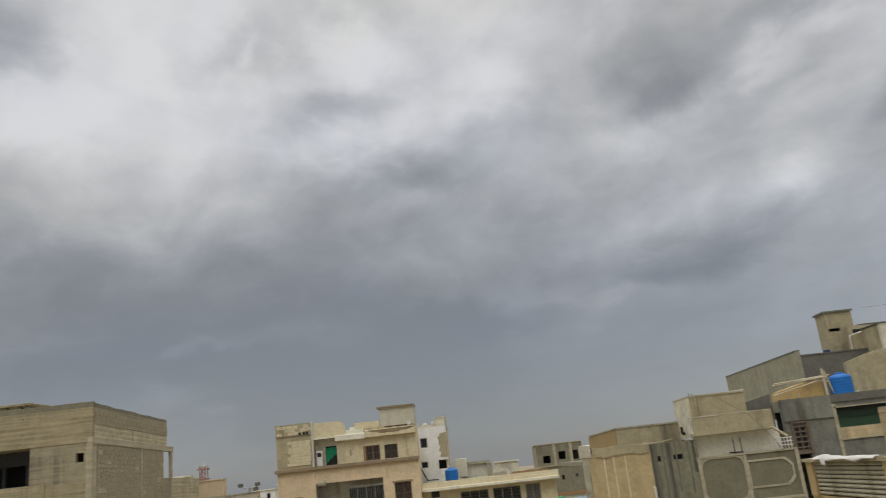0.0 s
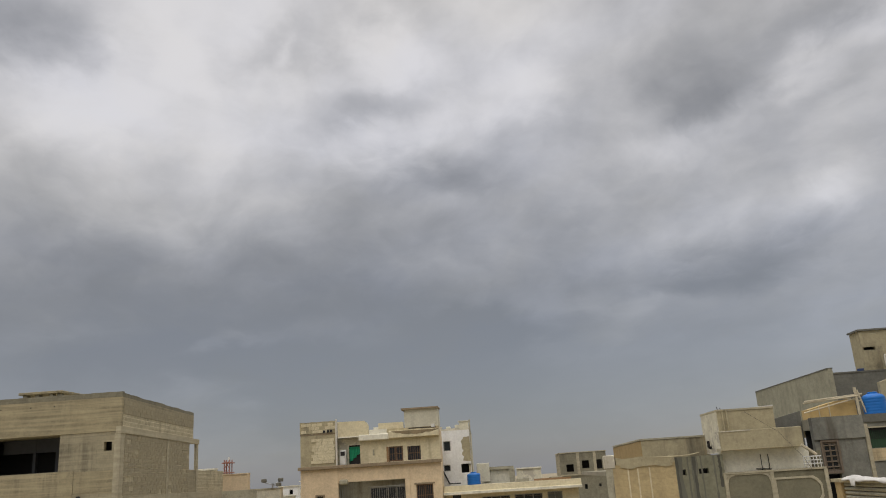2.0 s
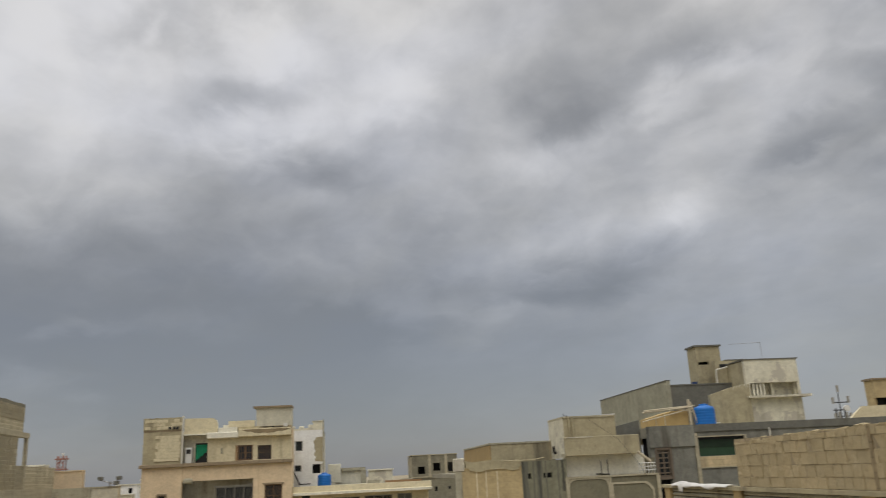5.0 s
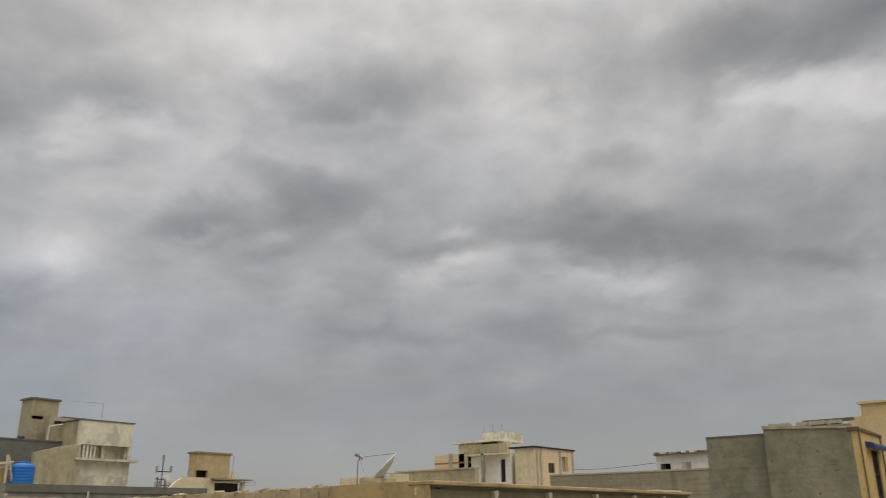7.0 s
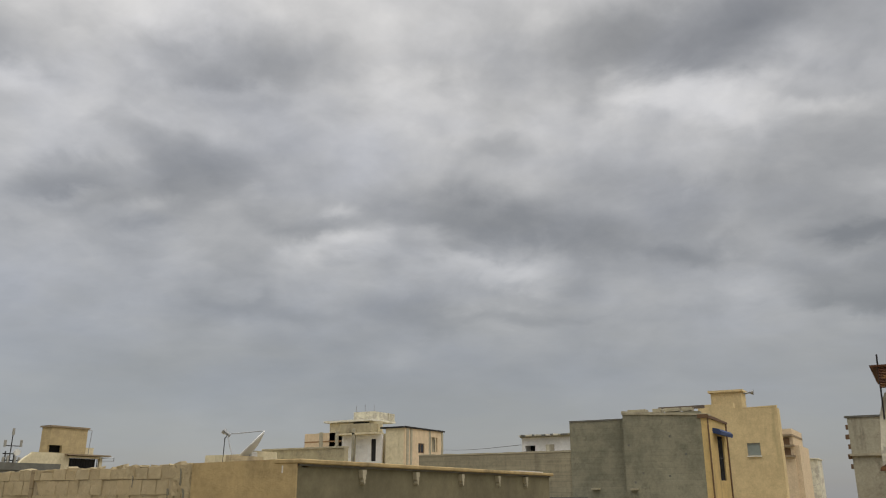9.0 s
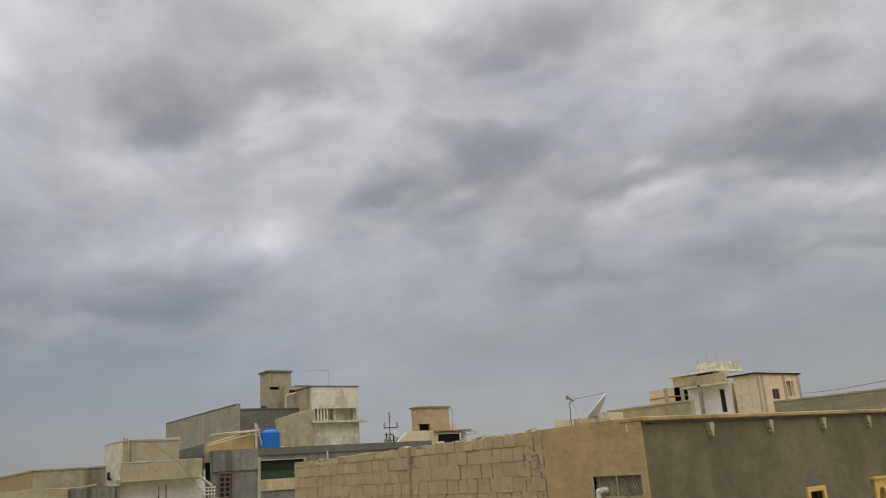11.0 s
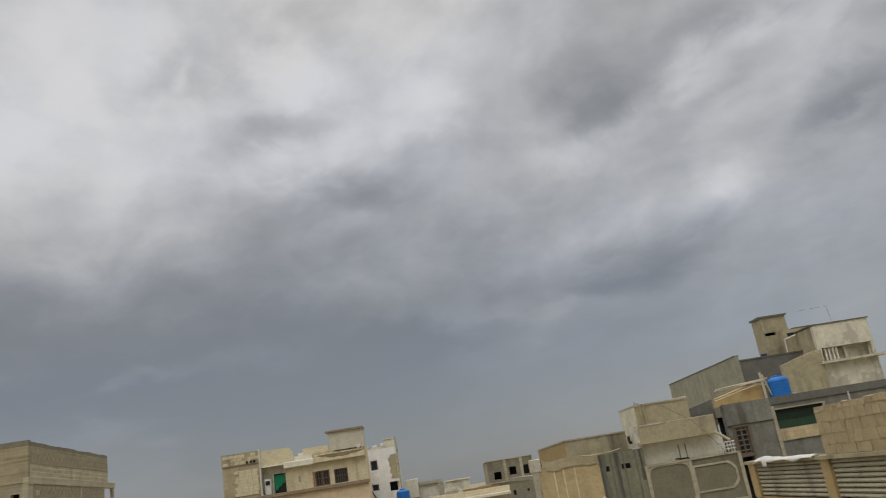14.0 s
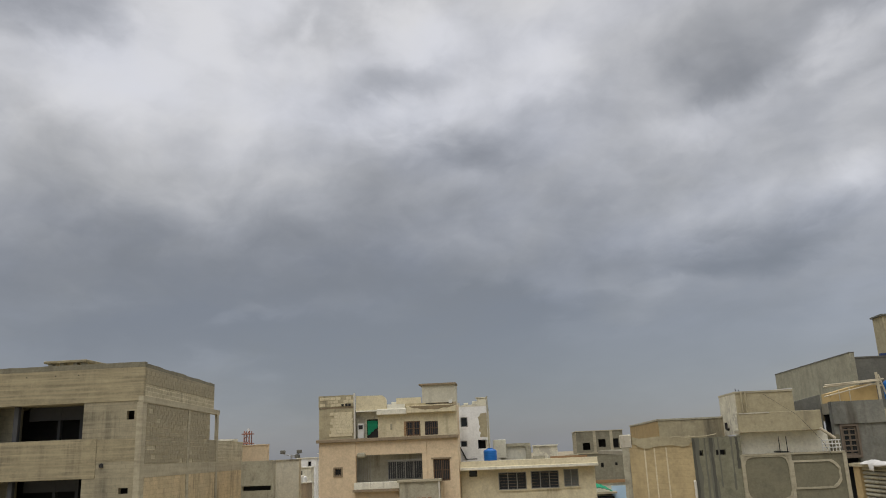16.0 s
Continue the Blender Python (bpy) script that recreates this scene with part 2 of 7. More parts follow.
# bluer low down towards the left of the city, greyer elsewhere, in broad drifts
drift = wnoise(turned.outputs[0], 2.2, 4, 0.55, 12.0)
blue = wmath("MULTIPLY", wclamp(wmath("DIVIDE", wmath("SUBTRACT", 19.0, elevation), 12.0)), wclamp(wmath("DIVIDE", wmath("SUBTRACT", 52.0, azimuth), 40.0)))
blue = wmath("MULTIPLY_ADD", wmath("SUBTRACT", drift.outputs[0], 0.5), 2.2, wmath("MULTIPLY_ADD", blue, 0.8, 0.2))
hue = wt.nodes.new("ShaderNodeMix")
hue.data_type = "RGBA"
wt.links.new(wclamp(blue), hue.inputs[0])
hue.inputs[6].default_value = (1.01, 1.0, 0.965, 1)
hue.inputs[7].default_value = (0.96, 0.985, 1.05, 1)
tinted = wt.nodes.new("ShaderNodeMix")
tinted.data_type, tinted.blend_type = "RGBA", "MULTIPLY"
tinted.inputs[0].default_value = 1.0
wt.links.new(ramp.outputs[0], tinted.inputs[6])
wt.links.new(hue.outputs[2], tinted.inputs[7])
wt.links.new(tinted.outputs[2], haze.inputs[6])
haze.inputs[7].default_value = (0.272, 0.275, 0.283, 1)
# an overcast sky is three to four times as bright overhead as low down
bright = wmath("MULTIPLY_ADD", wmath("MAXIMUM", wmath("DIVIDE", wmath("SUBTRACT", elevation, 35.0), 30.0), 0.0), 2.6, 1.0)
bright = wmath("MINIMUM", bright, 4.0)
lit = wt.nodes.new("ShaderNodeVectorMath")
lit.operation = "SCALE"
wt.links.new(haze.outputs[2], lit.inputs[0])
wt.links.new(bright, lit.inputs[3])
sky = wt.nodes.new("ShaderNodeTexSky")
sky.sky_type = "NISHITA"
sky.sun_disc = False
SUN_EL, SUN_AZ = 50.0, 200.0
sky.sun_elevation, sky.sun_rotation = radians(SUN_EL), radians(SUN_AZ)
veil = wt.nodes.new("ShaderNodeMix")
veil.data_type = "RGBA"
veil.inputs[0].default_value = 0.985
wt.links.new(sky.outputs[0], veil.inputs[6])
wt.links.new(lit.outputs[0], veil.inputs[7])
back = wt.nodes.new("ShaderNodeBackground")
wt.links.new(veil.outputs[2], back.inputs[0])
back.inputs[1].default_value = 1.0
wout = wt.nodes.new("ShaderNodeOutputWorld")
wt.links.new(back.outputs[0], wout.inputs[0])
world.cycles.sampling_method = "MANUAL"
world.cycles.sample_map_resolution = 512

sun = new("sun", bpy.data.lights.new("sun", "SUN"))
sun.data.energy, sun.data.angle, sun.data.color = 0.6, radians(40), (1.0, 0.95, 0.87)
sa, se = radians(SUN_AZ), radians(SUN_EL)
sun.matrix_world = look((60 * math.sin(sa) * math.cos(se), 60 * math.cos(sa) * math.cos(se), 60 * math.sin(se)), (0, 0, 0))

# ---- materials ----
def material(name, rough=0.9, metal=0.0):
    m = bpy.data.materials.new(name)
    m.use_nodes = True
    b = m.node_tree.nodes["Principled BSDF"]
    b.inputs["Roughness"].default_value = rough
    b.inputs["Metallic"].default_value = metal
    b.inputs["Specular IOR Level"].default_value = 0.3
    return m, m.node_tree, b


def mixed(nt, fac, a, b, blend="MIX"):
    n = nt.nodes.new("ShaderNodeMix")
    n.data_type, n.blend_type = "RGBA", blend
    for i, v in ((0, fac), (6, a), (7, b)):
        if isinstance(v, (int, float)):
            n.inputs[i].default_value = v
        elif isinstance(v, tuple):
            n.inputs[i].default_value = (*v, 1)
        else:
            nt.links.new(v, n.inputs[i])
    return n.outputs[2]


def noise_at(nt, scale, detail=4, rough=0.6, stretch=(1, 1, 1), shift=0.0, low=0.35, high=0.65):
    g = nt.nodes.new("ShaderNodeNewGeometry")
    mp = nt.nodes.new("ShaderNodeMapping")
    mp.inputs[1].default_value = (shift, shift * 0.7, shift * 0.3)
    mp.inputs[3].default_value = stretch
    nt.links.new(g.outputs["Position"], mp.inputs[0])
    n = nt.nodes.new("ShaderNodeTexNoise")
    n.inputs["Scale"].default_value = scale
    n.inputs["Detail"].default_value = detail
    n.inputs["Roughness"].default_value = rough
    nt.links.new(mp.outputs[0], n.inputs["Vector"])
    r = nt.nodes.new("ShaderNodeMapRange")
    r.inputs[1].default_value, r.inputs[2].default_value = low, high
    nt.links.new(n.outputs[0], r.inputs[0])
    return r.outputs[0]


def bumped(nt, b, height, strength, distance):
    n = nt.nodes.new("ShaderNodeBump")
    n.inputs["Strength"].default_value = strength
    n.inputs["Distance"].default_value = distance
    nt.links.new(height, n.inputs["Height"])
    nt.links.new(n.outputs[0], b.inputs["Normal"])
    return n


def scaled(nt, fac, k):
    n = nt.nodes.new("ShaderNodeMath")
    n.operation = "MULTIPLY"
    n.inputs[1].default_value = k
    nt.links.new(fac, n.inputs[0])
    return n.outputs[0]


def plaster(name, base, other, stain=(0.10, 0.09, 0.075), streaks=0.5, patches=0.6, seed=0.0, blocks=0.0, block=(0.4, 0.2),
            boards=0.0, rough=0.92, bump=0.3, mortar=0.45, peel=None, peeled=0.5):
    """Cement plaster or fair-faced concrete: blotches, rain streaks, grain; on wish courses of blockwork or board marks show through."""
    base, other, stain = [(c[0] * 1.02, c[1], c[2] * 0.89) for c in (base, other, stain)]
    m, nt, b = material(name, rough)
    col = mixed(nt, scaled(nt, noise_at(nt, 0.55, 5, 0.6, shift=seed), patches), base, other)
    fine = noise_at(nt, 9.0, 7, 0.75, shift=seed + 3)
    col = mixed(nt, scaled(nt, fine, 0.52), col, tuple(c * 0.66 for c in other))
    mid = noise_at(nt, 2.4, 5, 0.65, shift=seed + 17, low=0.42, high=0.62)
    col = mixed(nt, scaled(nt, mid, 0.3), col, tuple(min(1, c * 1.22) for c in base))
    if peel:
        flake = noise_at(nt, 1.3, 8, 0.68, shift=seed + 41, low=0.53 - 0.12 * peeled, high=0.56 - 0.12 * peeled)
        col = mixed(nt, scaled(nt, flake, 0.85), col, peel)
    run = noise_at(nt, 1.0, 6, 0.65, (1.7, 1.7, 0.16), seed + 11, 0.5, 0.72)
    where = noise_at(nt, 0.45, 3, 0.5, shift=seed + 61, low=0.42, high=0.6)
    both = nt.nodes.new("ShaderNodeMath")
    both.operation = "MULTIPLY"
    nt.links.new(run, both.inputs[0])
    nt.links.new(where, both.inputs[1])
    col = mixed(nt, scaled(nt, both.outputs[0], min(1.0, streaks * 1.5)), col, stain)
    spot = noise_at(nt, 1.7, 6, 0.7, shift=seed + 29, low=0.56, high=0.72)
    col = mixed(nt, scaled(nt, spot, streaks * 0.7), col, stain)
    relief = fine
    if boards:
        lay = noise_at(nt, 1.0, 3, 0.5, (0.25, 0.25, 9.0), seed + 5, 0.4, 0.62)
        col = mixed(nt, scaled(nt, lay, boards), col, tuple(min(1, c * 1.35) for c in base))
        lay2 = noise_at(nt, 1.0, 3, 0.5, (0.5, 0.5, 4.5), seed + 51, 0.5, 0.62)
        col = mixed(nt, scaled(nt, lay2, boards * 0.7), col, tuple(c * 0.55 for c in base))
    if blocks:
        g = nt.nodes.new("ShaderNodeNewGeometry")
        s = nt.nodes.new("ShaderNodeSeparateXYZ")
        nt.links.new(g.outputs["Position"], s.inputs[0])
        add = nt.nodes.new("ShaderNodeMath")
        nt.links.new(s.outputs[0], add.inputs[0])
        nt.links.new(s.outputs[1], add.inputs[1])
        c = nt.nodes.new("ShaderNodeCombineXYZ")
        nt.links.new(add.outputs[0], c.inputs[0])
        nt.links.new(s.outputs[2], c.inputs[1])
        br = nt.nodes.new("ShaderNodeTexBrick")
        br.inputs["Scale"].default_value = 1.0
        br.inputs["Brick Width"].default_value, br.inputs["Row Height"].default_value = block
        br.inputs["Mortar Size"].default_value = 0.012
        br.inputs["Mortar Smooth"].default_value = 0.4
        br.inputs["Color1"].default_value = (1, 1, 1, 1)
        br.inputs["Color2"].default_value = (0.72, 0.72, 0.72, 1)
        br.inputs["Mortar"].default_value = (mortar, mortar, mortar, 1)
        nt.links.new(c.outputs[0], br.inputs["Vector"])
        col = mixed(nt, blocks, col, br.outputs[0], "MULTIPLY")
        hm = mixed(nt, 0.8, fine, br.outputs[0])
        relief = hm
    nt.links.new(col, b.inputs["Base Color"])
    bumped(nt, b, relief, bump, 0.02)
    return m


def plain(name, base, rough=0.6, metal=0.0, vary=0.25, scale=4.0, bump=0.15, stretch=(1, 1, 1), dark=0.6):
    m, nt, b = material(name, rough, metal)
    f = noise_at(nt, scale, 5, 0.65, stretch)
    nt.links.new(mixed(nt, scaled(nt, f, vary), base, tuple(c * dark for c in base)), b.inputs["Base Color"])
    if bump:
        bumped(nt, b, noise_at(nt, scale * 6, 4), bump, 0.006)
    return m


tint = mixed


def block_stone(name, k=(1, 1, 1)):
    def mixed(nt, fac, a, b):
        a, b = [tuple(c * q for c, q in zip(v, k)) if isinstance(v, tuple) else v for v in (a, b)]
        return tint(nt, fac, a, b)
    m, nt, b = material(name, 0.95)
    info = nt.nodes.new("ShaderNodeObjectInfo")
    col = mixed(nt, info.outputs["Random"], (0.70, 0.57, 0.37), (0.57, 0.475, 0.32))
    col = mixed(nt, scaled(nt, noise_at(nt, 2.2, 5), 0.45), col, (0.58, 0.48, 0.315))
    fine = noise_at(nt, 16.0, 8, 0.8)
    col = mixed(nt, scaled(nt, fine, 0.45), col, (0.40, 0.335, 0.22))
    col = mixed(nt, scaled(nt, noise_at(nt, 5.5, 6, 0.7, shift=8, low=0.56, high=0.68), 0.45), col, (0.27, 0.225, 0.15))
    col = mixed(nt, scaled(nt, noise_at(nt, 4.0, 5, 0.7, shift=21, low=0.55, high=0.68), 0.6), col, (0.74, 0.64, 0.46))
    col = mixed(nt, scaled(nt, noise_at(nt, 0.8, 4, 0.6, shift=31), 0.3), col, (0.50, 0.43, 0.29))
    nt.links.new(col, b.inputs["Base Color"])
    bumped(nt, b, fine, 0.6, 0.02)
    return m


M = {}
M["board_concrete"] = plaster("board_concrete", (0.36, 0.315, 0.22), (0.25, 0.222, 0.16), seed=1, boards=0.45, streaks=0.7, blocks=0.12, patches=0.9)
M["block_concrete"] = plaster("block_concrete", (0.355, 0.32, 0.24), (0.26, 0.238, 0.182), seed=2, blocks=0.28, streaks=0.5, boards=0.3)
M["course_concrete"] = plaster("course_concrete", (0.50, 0.455, 0.345), (0.37, 0.335, 0.25), seed=2.5, blocks=0.55, streaks=0.6, boards=0.35, mortar=1.6)
M["dark_block"] = plaster("dark_block", (0.255, 0.24, 0.19), (0.185, 0.175, 0.14), seed=3, blocks=0.3, streaks=0.5)
M["tan_block"] = plaster("tan_block", (0.64, 0.515, 0.335), (0.50, 0.42, 0.29), seed=4, blocks=0.4, streaks=0.5, patches=0.9)
M["pale_concrete"] = plaster("pale_concrete", (0.44, 0.40, 0.315), (0.355, 0.325, 0.25), seed=5, streaks=0.35, boards=0.25)
M["peach"] = plaster("peach", (0.70, 0.565, 0.415), (0.62, 0.50, 0.37), seed=6, streaks=0.16, patches=0.5, bump=0.2, stain=(0.30, 0.24, 0.17))
M["peach_trim"] = plaster("peach_trim", (0.31, 0.245, 0.175), (0.25, 0.20, 0.145), seed=7, streaks=0.4)
M["cream"] = plaster("cream", (0.69, 0.625, 0.47), (0.57, 0.505, 0.37), seed=8, streaks=0.5, stain=(0.24, 0.19, 0.12))
M["cream_worn"] = plaster("cream_worn", (0.66, 0.59, 0.43), (0.46, 0.395, 0.27), seed=9, streaks=0.75, patches=1.0, blocks=0.3, stain=(0.17, 0.14, 0.095), peel=(0.36, 0.295, 0.19), peeled=0.12)
M["stained_grey"] = plaster("stained_grey", (0.45, 0.425, 0.35), (0.33, 0.31, 0.25), seed=10, streaks=0.85)
M["white_wall"] = plaster("white_wall", (0.78, 0.76, 0.70), (0.69, 0.67, 0.60), seed=11, streaks=0.4, stain=(0.32, 0.29, 0.23))
M["white_worn"] = plaster("white_worn", (0.74, 0.715, 0.63), (0.60, 0.57, 0.48), seed=12, streaks=0.6, patches=0.9, stain=(0.25, 0.22, 0.165), peel=(0.46, 0.42, 0.335), peeled=0.03)
M["beige"] = plaster("beige", (0.45, 0.40, 0.285), (0.345, 0.305, 0.215), seed=13, streaks=0.65, patches=0.9)
M["olive_grey"] = plaster("olive_grey", (0.225, 0.21, 0.155), (0.17, 0.16, 0.12), seed=14, streaks=0.5, bump=0.25)
M["streaked_grey"] = plaster("streaked_grey", (0.25, 0.245, 0.185), (0.175, 0.17, 0.13), seed=15, streaks=0.95, stain=(0.07, 0.068, 0.06))
M["slate_grey"] = plaster("slate_grey", (0.265, 0.265, 0.245), (0.16, 0.162, 0.155), seed=16, streaks=0.7, patches=1.0)
M["dark_grey"] = plaster("dark_grey", (0.175, 0.174, 0.162), (0.122, 0.123, 0.118), seed=17, streaks=0.4)
M["tan"] = plaster("tan", (0.52, 0.415, 0.25), (0.42, 0.335, 0.205), seed=18, blocks=0.12, block=(0.8, 0.2), streaks=0.35, stain=(0.24, 0.19, 0.12))
M["tan_near"] = plaster("tan_near", (0.465, 0.35, 0.19), (0.365, 0.28, 0.15), seed=19, streaks=0.75, patches=1.0, stain=(0.14, 0.11, 0.065), bump=0.3)
M["grey_near"] = plaster("grey_near", (0.20, 0.18, 0.12), (0.135, 0.122, 0.082), seed=20, streaks=0.45, patches=1.0, bump=0.2, stain=(0.10, 0.09, 0.065))
M["brown"] = plaster("brown", (0.39, 0.285, 0.145), (0.33, 0.24, 0.125), seed=21, streaks=0.25)
M["yellow"] = plaster("yellow", (0.68, 0.545, 0.325), (0.60, 0.47, 0.28), seed=22, streaks=0.4, stain=(0.33, 0.27, 0.15), bump=0.2)
M["orange_front"] = plaster("orange_front", (0.64, 0.475, 0.22), (0.55, 0.41, 0.19), seed=39, streaks=0.35)
M["ochre"] = plaster("ochre", (0.40, 0.27, 0.105), (0.33, 0.225, 0.09), seed=23, streaks=0.2, bump=0.2)
M["rubble"] = plaster("rubble", (0.33, 0.26, 0.17), (0.24, 0.195, 0.13), seed=24, blocks=0.5, streaks=0.5, patches=1.0)
M["yard_brick"] = plaster("yard_brick", (0.43, 0.315, 0.185), (0.33, 0.245, 0.15), seed=44, blocks=0.22, streaks=0.5, patches=1.0)
M["red_brown"] = plain("red_brown", (0.33, 0.20, 0.10), 0.85)
M["block"] = block_stone("block_stone", (0.80, 0.78, 0.70))
M["wall_block"] = block_stone("wall_block", (0.62, 0.655, 0.66))
M["mortar"] = plain("mortar", (0.44, 0.36, 0.23), 0.95, vary=0.8, scale=5.0, dark=0.4)
M["light_cement"] = plaster("light_cement", (0.37, 0.36, 0.295), (0.27, 0.265, 0.22), seed=36, streaks=0.25, patches=1.0)
M["weathered_block"] = plaster("weathered_block", (0.315, 0.30, 0.235), (0.19, 0.186, 0.145), seed=38, streaks=1.0, patches=1.0, blocks=0.1, block=(0.4, 0.2), boards=0.08, stain=(0.10, 0.10, 0.08))
M["whitewash"] = plaster("whitewash", (0.84, 0.84, 0.88), (0.76, 0.76, 0.79), seed=47, streaks=0.22, stain=(0.42, 0.40, 0.36), bump=0.15)
M["damp"] = plain("damp", (0.165, 0.16, 0.122), 0.95, vary=0.6, scale=3.0, dark=0.7, stretch=(1, 1, 0.3))
M["wet"] = plain("wet", (0.105, 0.102, 0.08), 0.9, vary=0.6, scale=3.0, dark=0.7, stretch=(1, 1, 0.3))
# concrete with the shade inside the open storeys put into its colour
M["shaded_concrete"] = plain("shaded_concrete", (0.07, 0.072, 0.075), 0.9)
M["pale_grey"] = plaster("pale_grey", (0.58, 0.56, 0.49), (0.49, 0.47, 0.41), seed=33, streaks=0.4)
# near-black that paints in the shade of unlit rooms and holes
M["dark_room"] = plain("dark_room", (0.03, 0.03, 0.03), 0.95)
M["glass"] = plain("glass", (0.035, 0.04, 0.045), 0.12, vary=0.4, bump=0)
M["grey_glass"] = plain("grey_glass", (0.16, 0.165, 0.15), 0.25, vary=0.4, bump=0)
M["green_glass"] = plain("green_glass", (0.27, 0.30, 0.26), 0.3, vary=0.3, bump=0)
M["frame_brown"] = plain("frame_brown", (0.16, 0.095, 0.05), 0.7)
M["frame_grey"] = plain("frame_grey", (0.30, 0.29, 0.25), 0.6)
M["iron"] = plain("iron", (0.045, 0.042, 0.04), 0.6, 0.6)
M["steel"] = plain("steel", (0.34, 0.34, 0.33), 0.45, 0.7)
M["white_paint"] = plain("white_paint", (0.66, 0.65, 0.60), 0.55, dark=0.7)
M["pvc"] = plain("pvc", (0.62, 0.59, 0.50), 0.4, dark=0.7)
M["blue_tank"] = plain("blue_tank", (0.015, 0.15, 0.48), 0.38, vary=0.3, dark=0.6)
M["pale_blue_tank"] = plain("pale_blue_tank", (0.42, 0.58, 0.72), 0.4, vary=0.2, dark=0.8)
M["green_cloth"] = plain("green_cloth", (0.02, 0.30, 0.15), 0.8, vary=0.5, dark=0.4)
M["green_shade"] = plain("green_shade", (0.035, 0.075, 0.04), 0.8, vary=0.6, dark=0.5, stretch=(8, 8, 0.5))
M["blue_cloth"] = plain("blue_cloth", (0.04, 0.12, 0.38), 0.8)
M["navy"] = plain("navy", (0.035, 0.06, 0.15), 0.6)
M["cloth"] = plain("cloth", (0.60, 0.58, 0.53), 0.9, vary=0.4)
M["wood"] = plain("wood", (0.19, 0.15, 0.11), 0.8, vary=0.6, stretch=(3, 3, 0.4), scale=6)
M["pale_wood"] = plain("pale_wood", (0.55, 0.48, 0.34), 0.8, vary=0.4)
M["ply"] = plain("ply", (0.52, 0.37, 0.16), 0.75, vary=0.5, scale=2.0)
rm, rnt, rb = material("rusty_sheet", 0.85, 0.1)
rc = mixed(rnt, scaled(rnt, noise_at(rnt, 1.2, 5, 0.65, (1, 1, 2.5)), 0.8), (0.15, 0.065, 0.035), (0.075, 0.04, 0.028))
rc = mixed(rnt, scaled(rnt, noise_at(rnt, 3.0, 6, 0.7, (1, 1.2, 2.0), 14.0, 0.5, 0.66), 0.75), rc, (0.33, 0.165, 0.055))
rc = mixed(rnt, scaled(rnt, noise_at(rnt, 8.0, 6, 0.7, (1, 0.5, 3.0), 25.0, 0.56, 0.68), 0.5), rc, (0.40, 0.24, 0.10))
rnt.links.new(rc, rb.inputs["Base Color"])
M["rust"] = rm
M["window_yellow"] = plain("window_yellow", (0.66, 0.47, 0.14), 0.6, vary=0.35, dark=0.7)
M["red_paint"] = plain("red_paint", (0.32, 0.15, 0.11), 0.6)
M["dust"] = plaster("dust", (0.34, 0.29, 0.21), (0.25, 0.215, 0.16), seed=30, streaks=0.2)
M["roof_screed"] = plaster("roof_screed", (0.33, 0.31, 0.26), (0.26, 0.245, 0.205), seed=31, streaks=0.3)

# ---- builders ----
def face(kind, at):
    """Maps (along, out, up) of a facade to the world. kind: the way it faces."""
    if kind == "y-":
        return lambda u, d, z: (u, at - d, z)
    if kind == "x-":
        return lambda u, d, z: (at - d, u, z)
    if kind == "x+":
        return lambda u, d, z: (at + d, u, z)
    return lambda u, d, z: (u, at + d, z)


def quad(bm, pts):
    bm.faces.new([bm.verts.new(p) for p in pts])


def add_box(bm, x0, x1, y0, y1, z0, z1, bevel=0.0):
    v = [bm.verts.new((x, y, z)) for z in (z0, z1) for y in (y0, y1) for x in (x0, x1)]
    fs = [bm.faces.new([v[i] for i in q]) for q in ((0, 2, 3, 1), (4, 5, 7, 6), (0, 1, 5, 4), (2, 6, 7, 3), (0, 4, 6, 2), (1, 3, 7, 5))]
    if bevel:
        es = list({e for f in fs for e in f.edges})
        bmesh.ops.bevel(bm, geom=es, offset=bevel, segments=1, affect="EDGES")
    return v


def add_fbox(bm, f, u0, u1, d0, d1, z0, z1, bevel=0.0):
    v = [bm.verts.new(f(u, d, z)) for z in (z0, z1) for d in (d0, d1) for u in (u0, u1)]
    fs = [bm.faces.new([v[i] for i in q]) for q in ((0, 2, 3, 1), (4, 5, 7, 6), (0, 1, 5, 4), (2, 6, 7, 3), (0, 4, 6, 2), (1, 3, 7, 5))]
    if bevel:
        es = list({e for q in fs for e in q.edges})
        bmesh.ops.bevel(bm, geom=es, offset=bevel, segments=1, affect="EDGES")
    return v


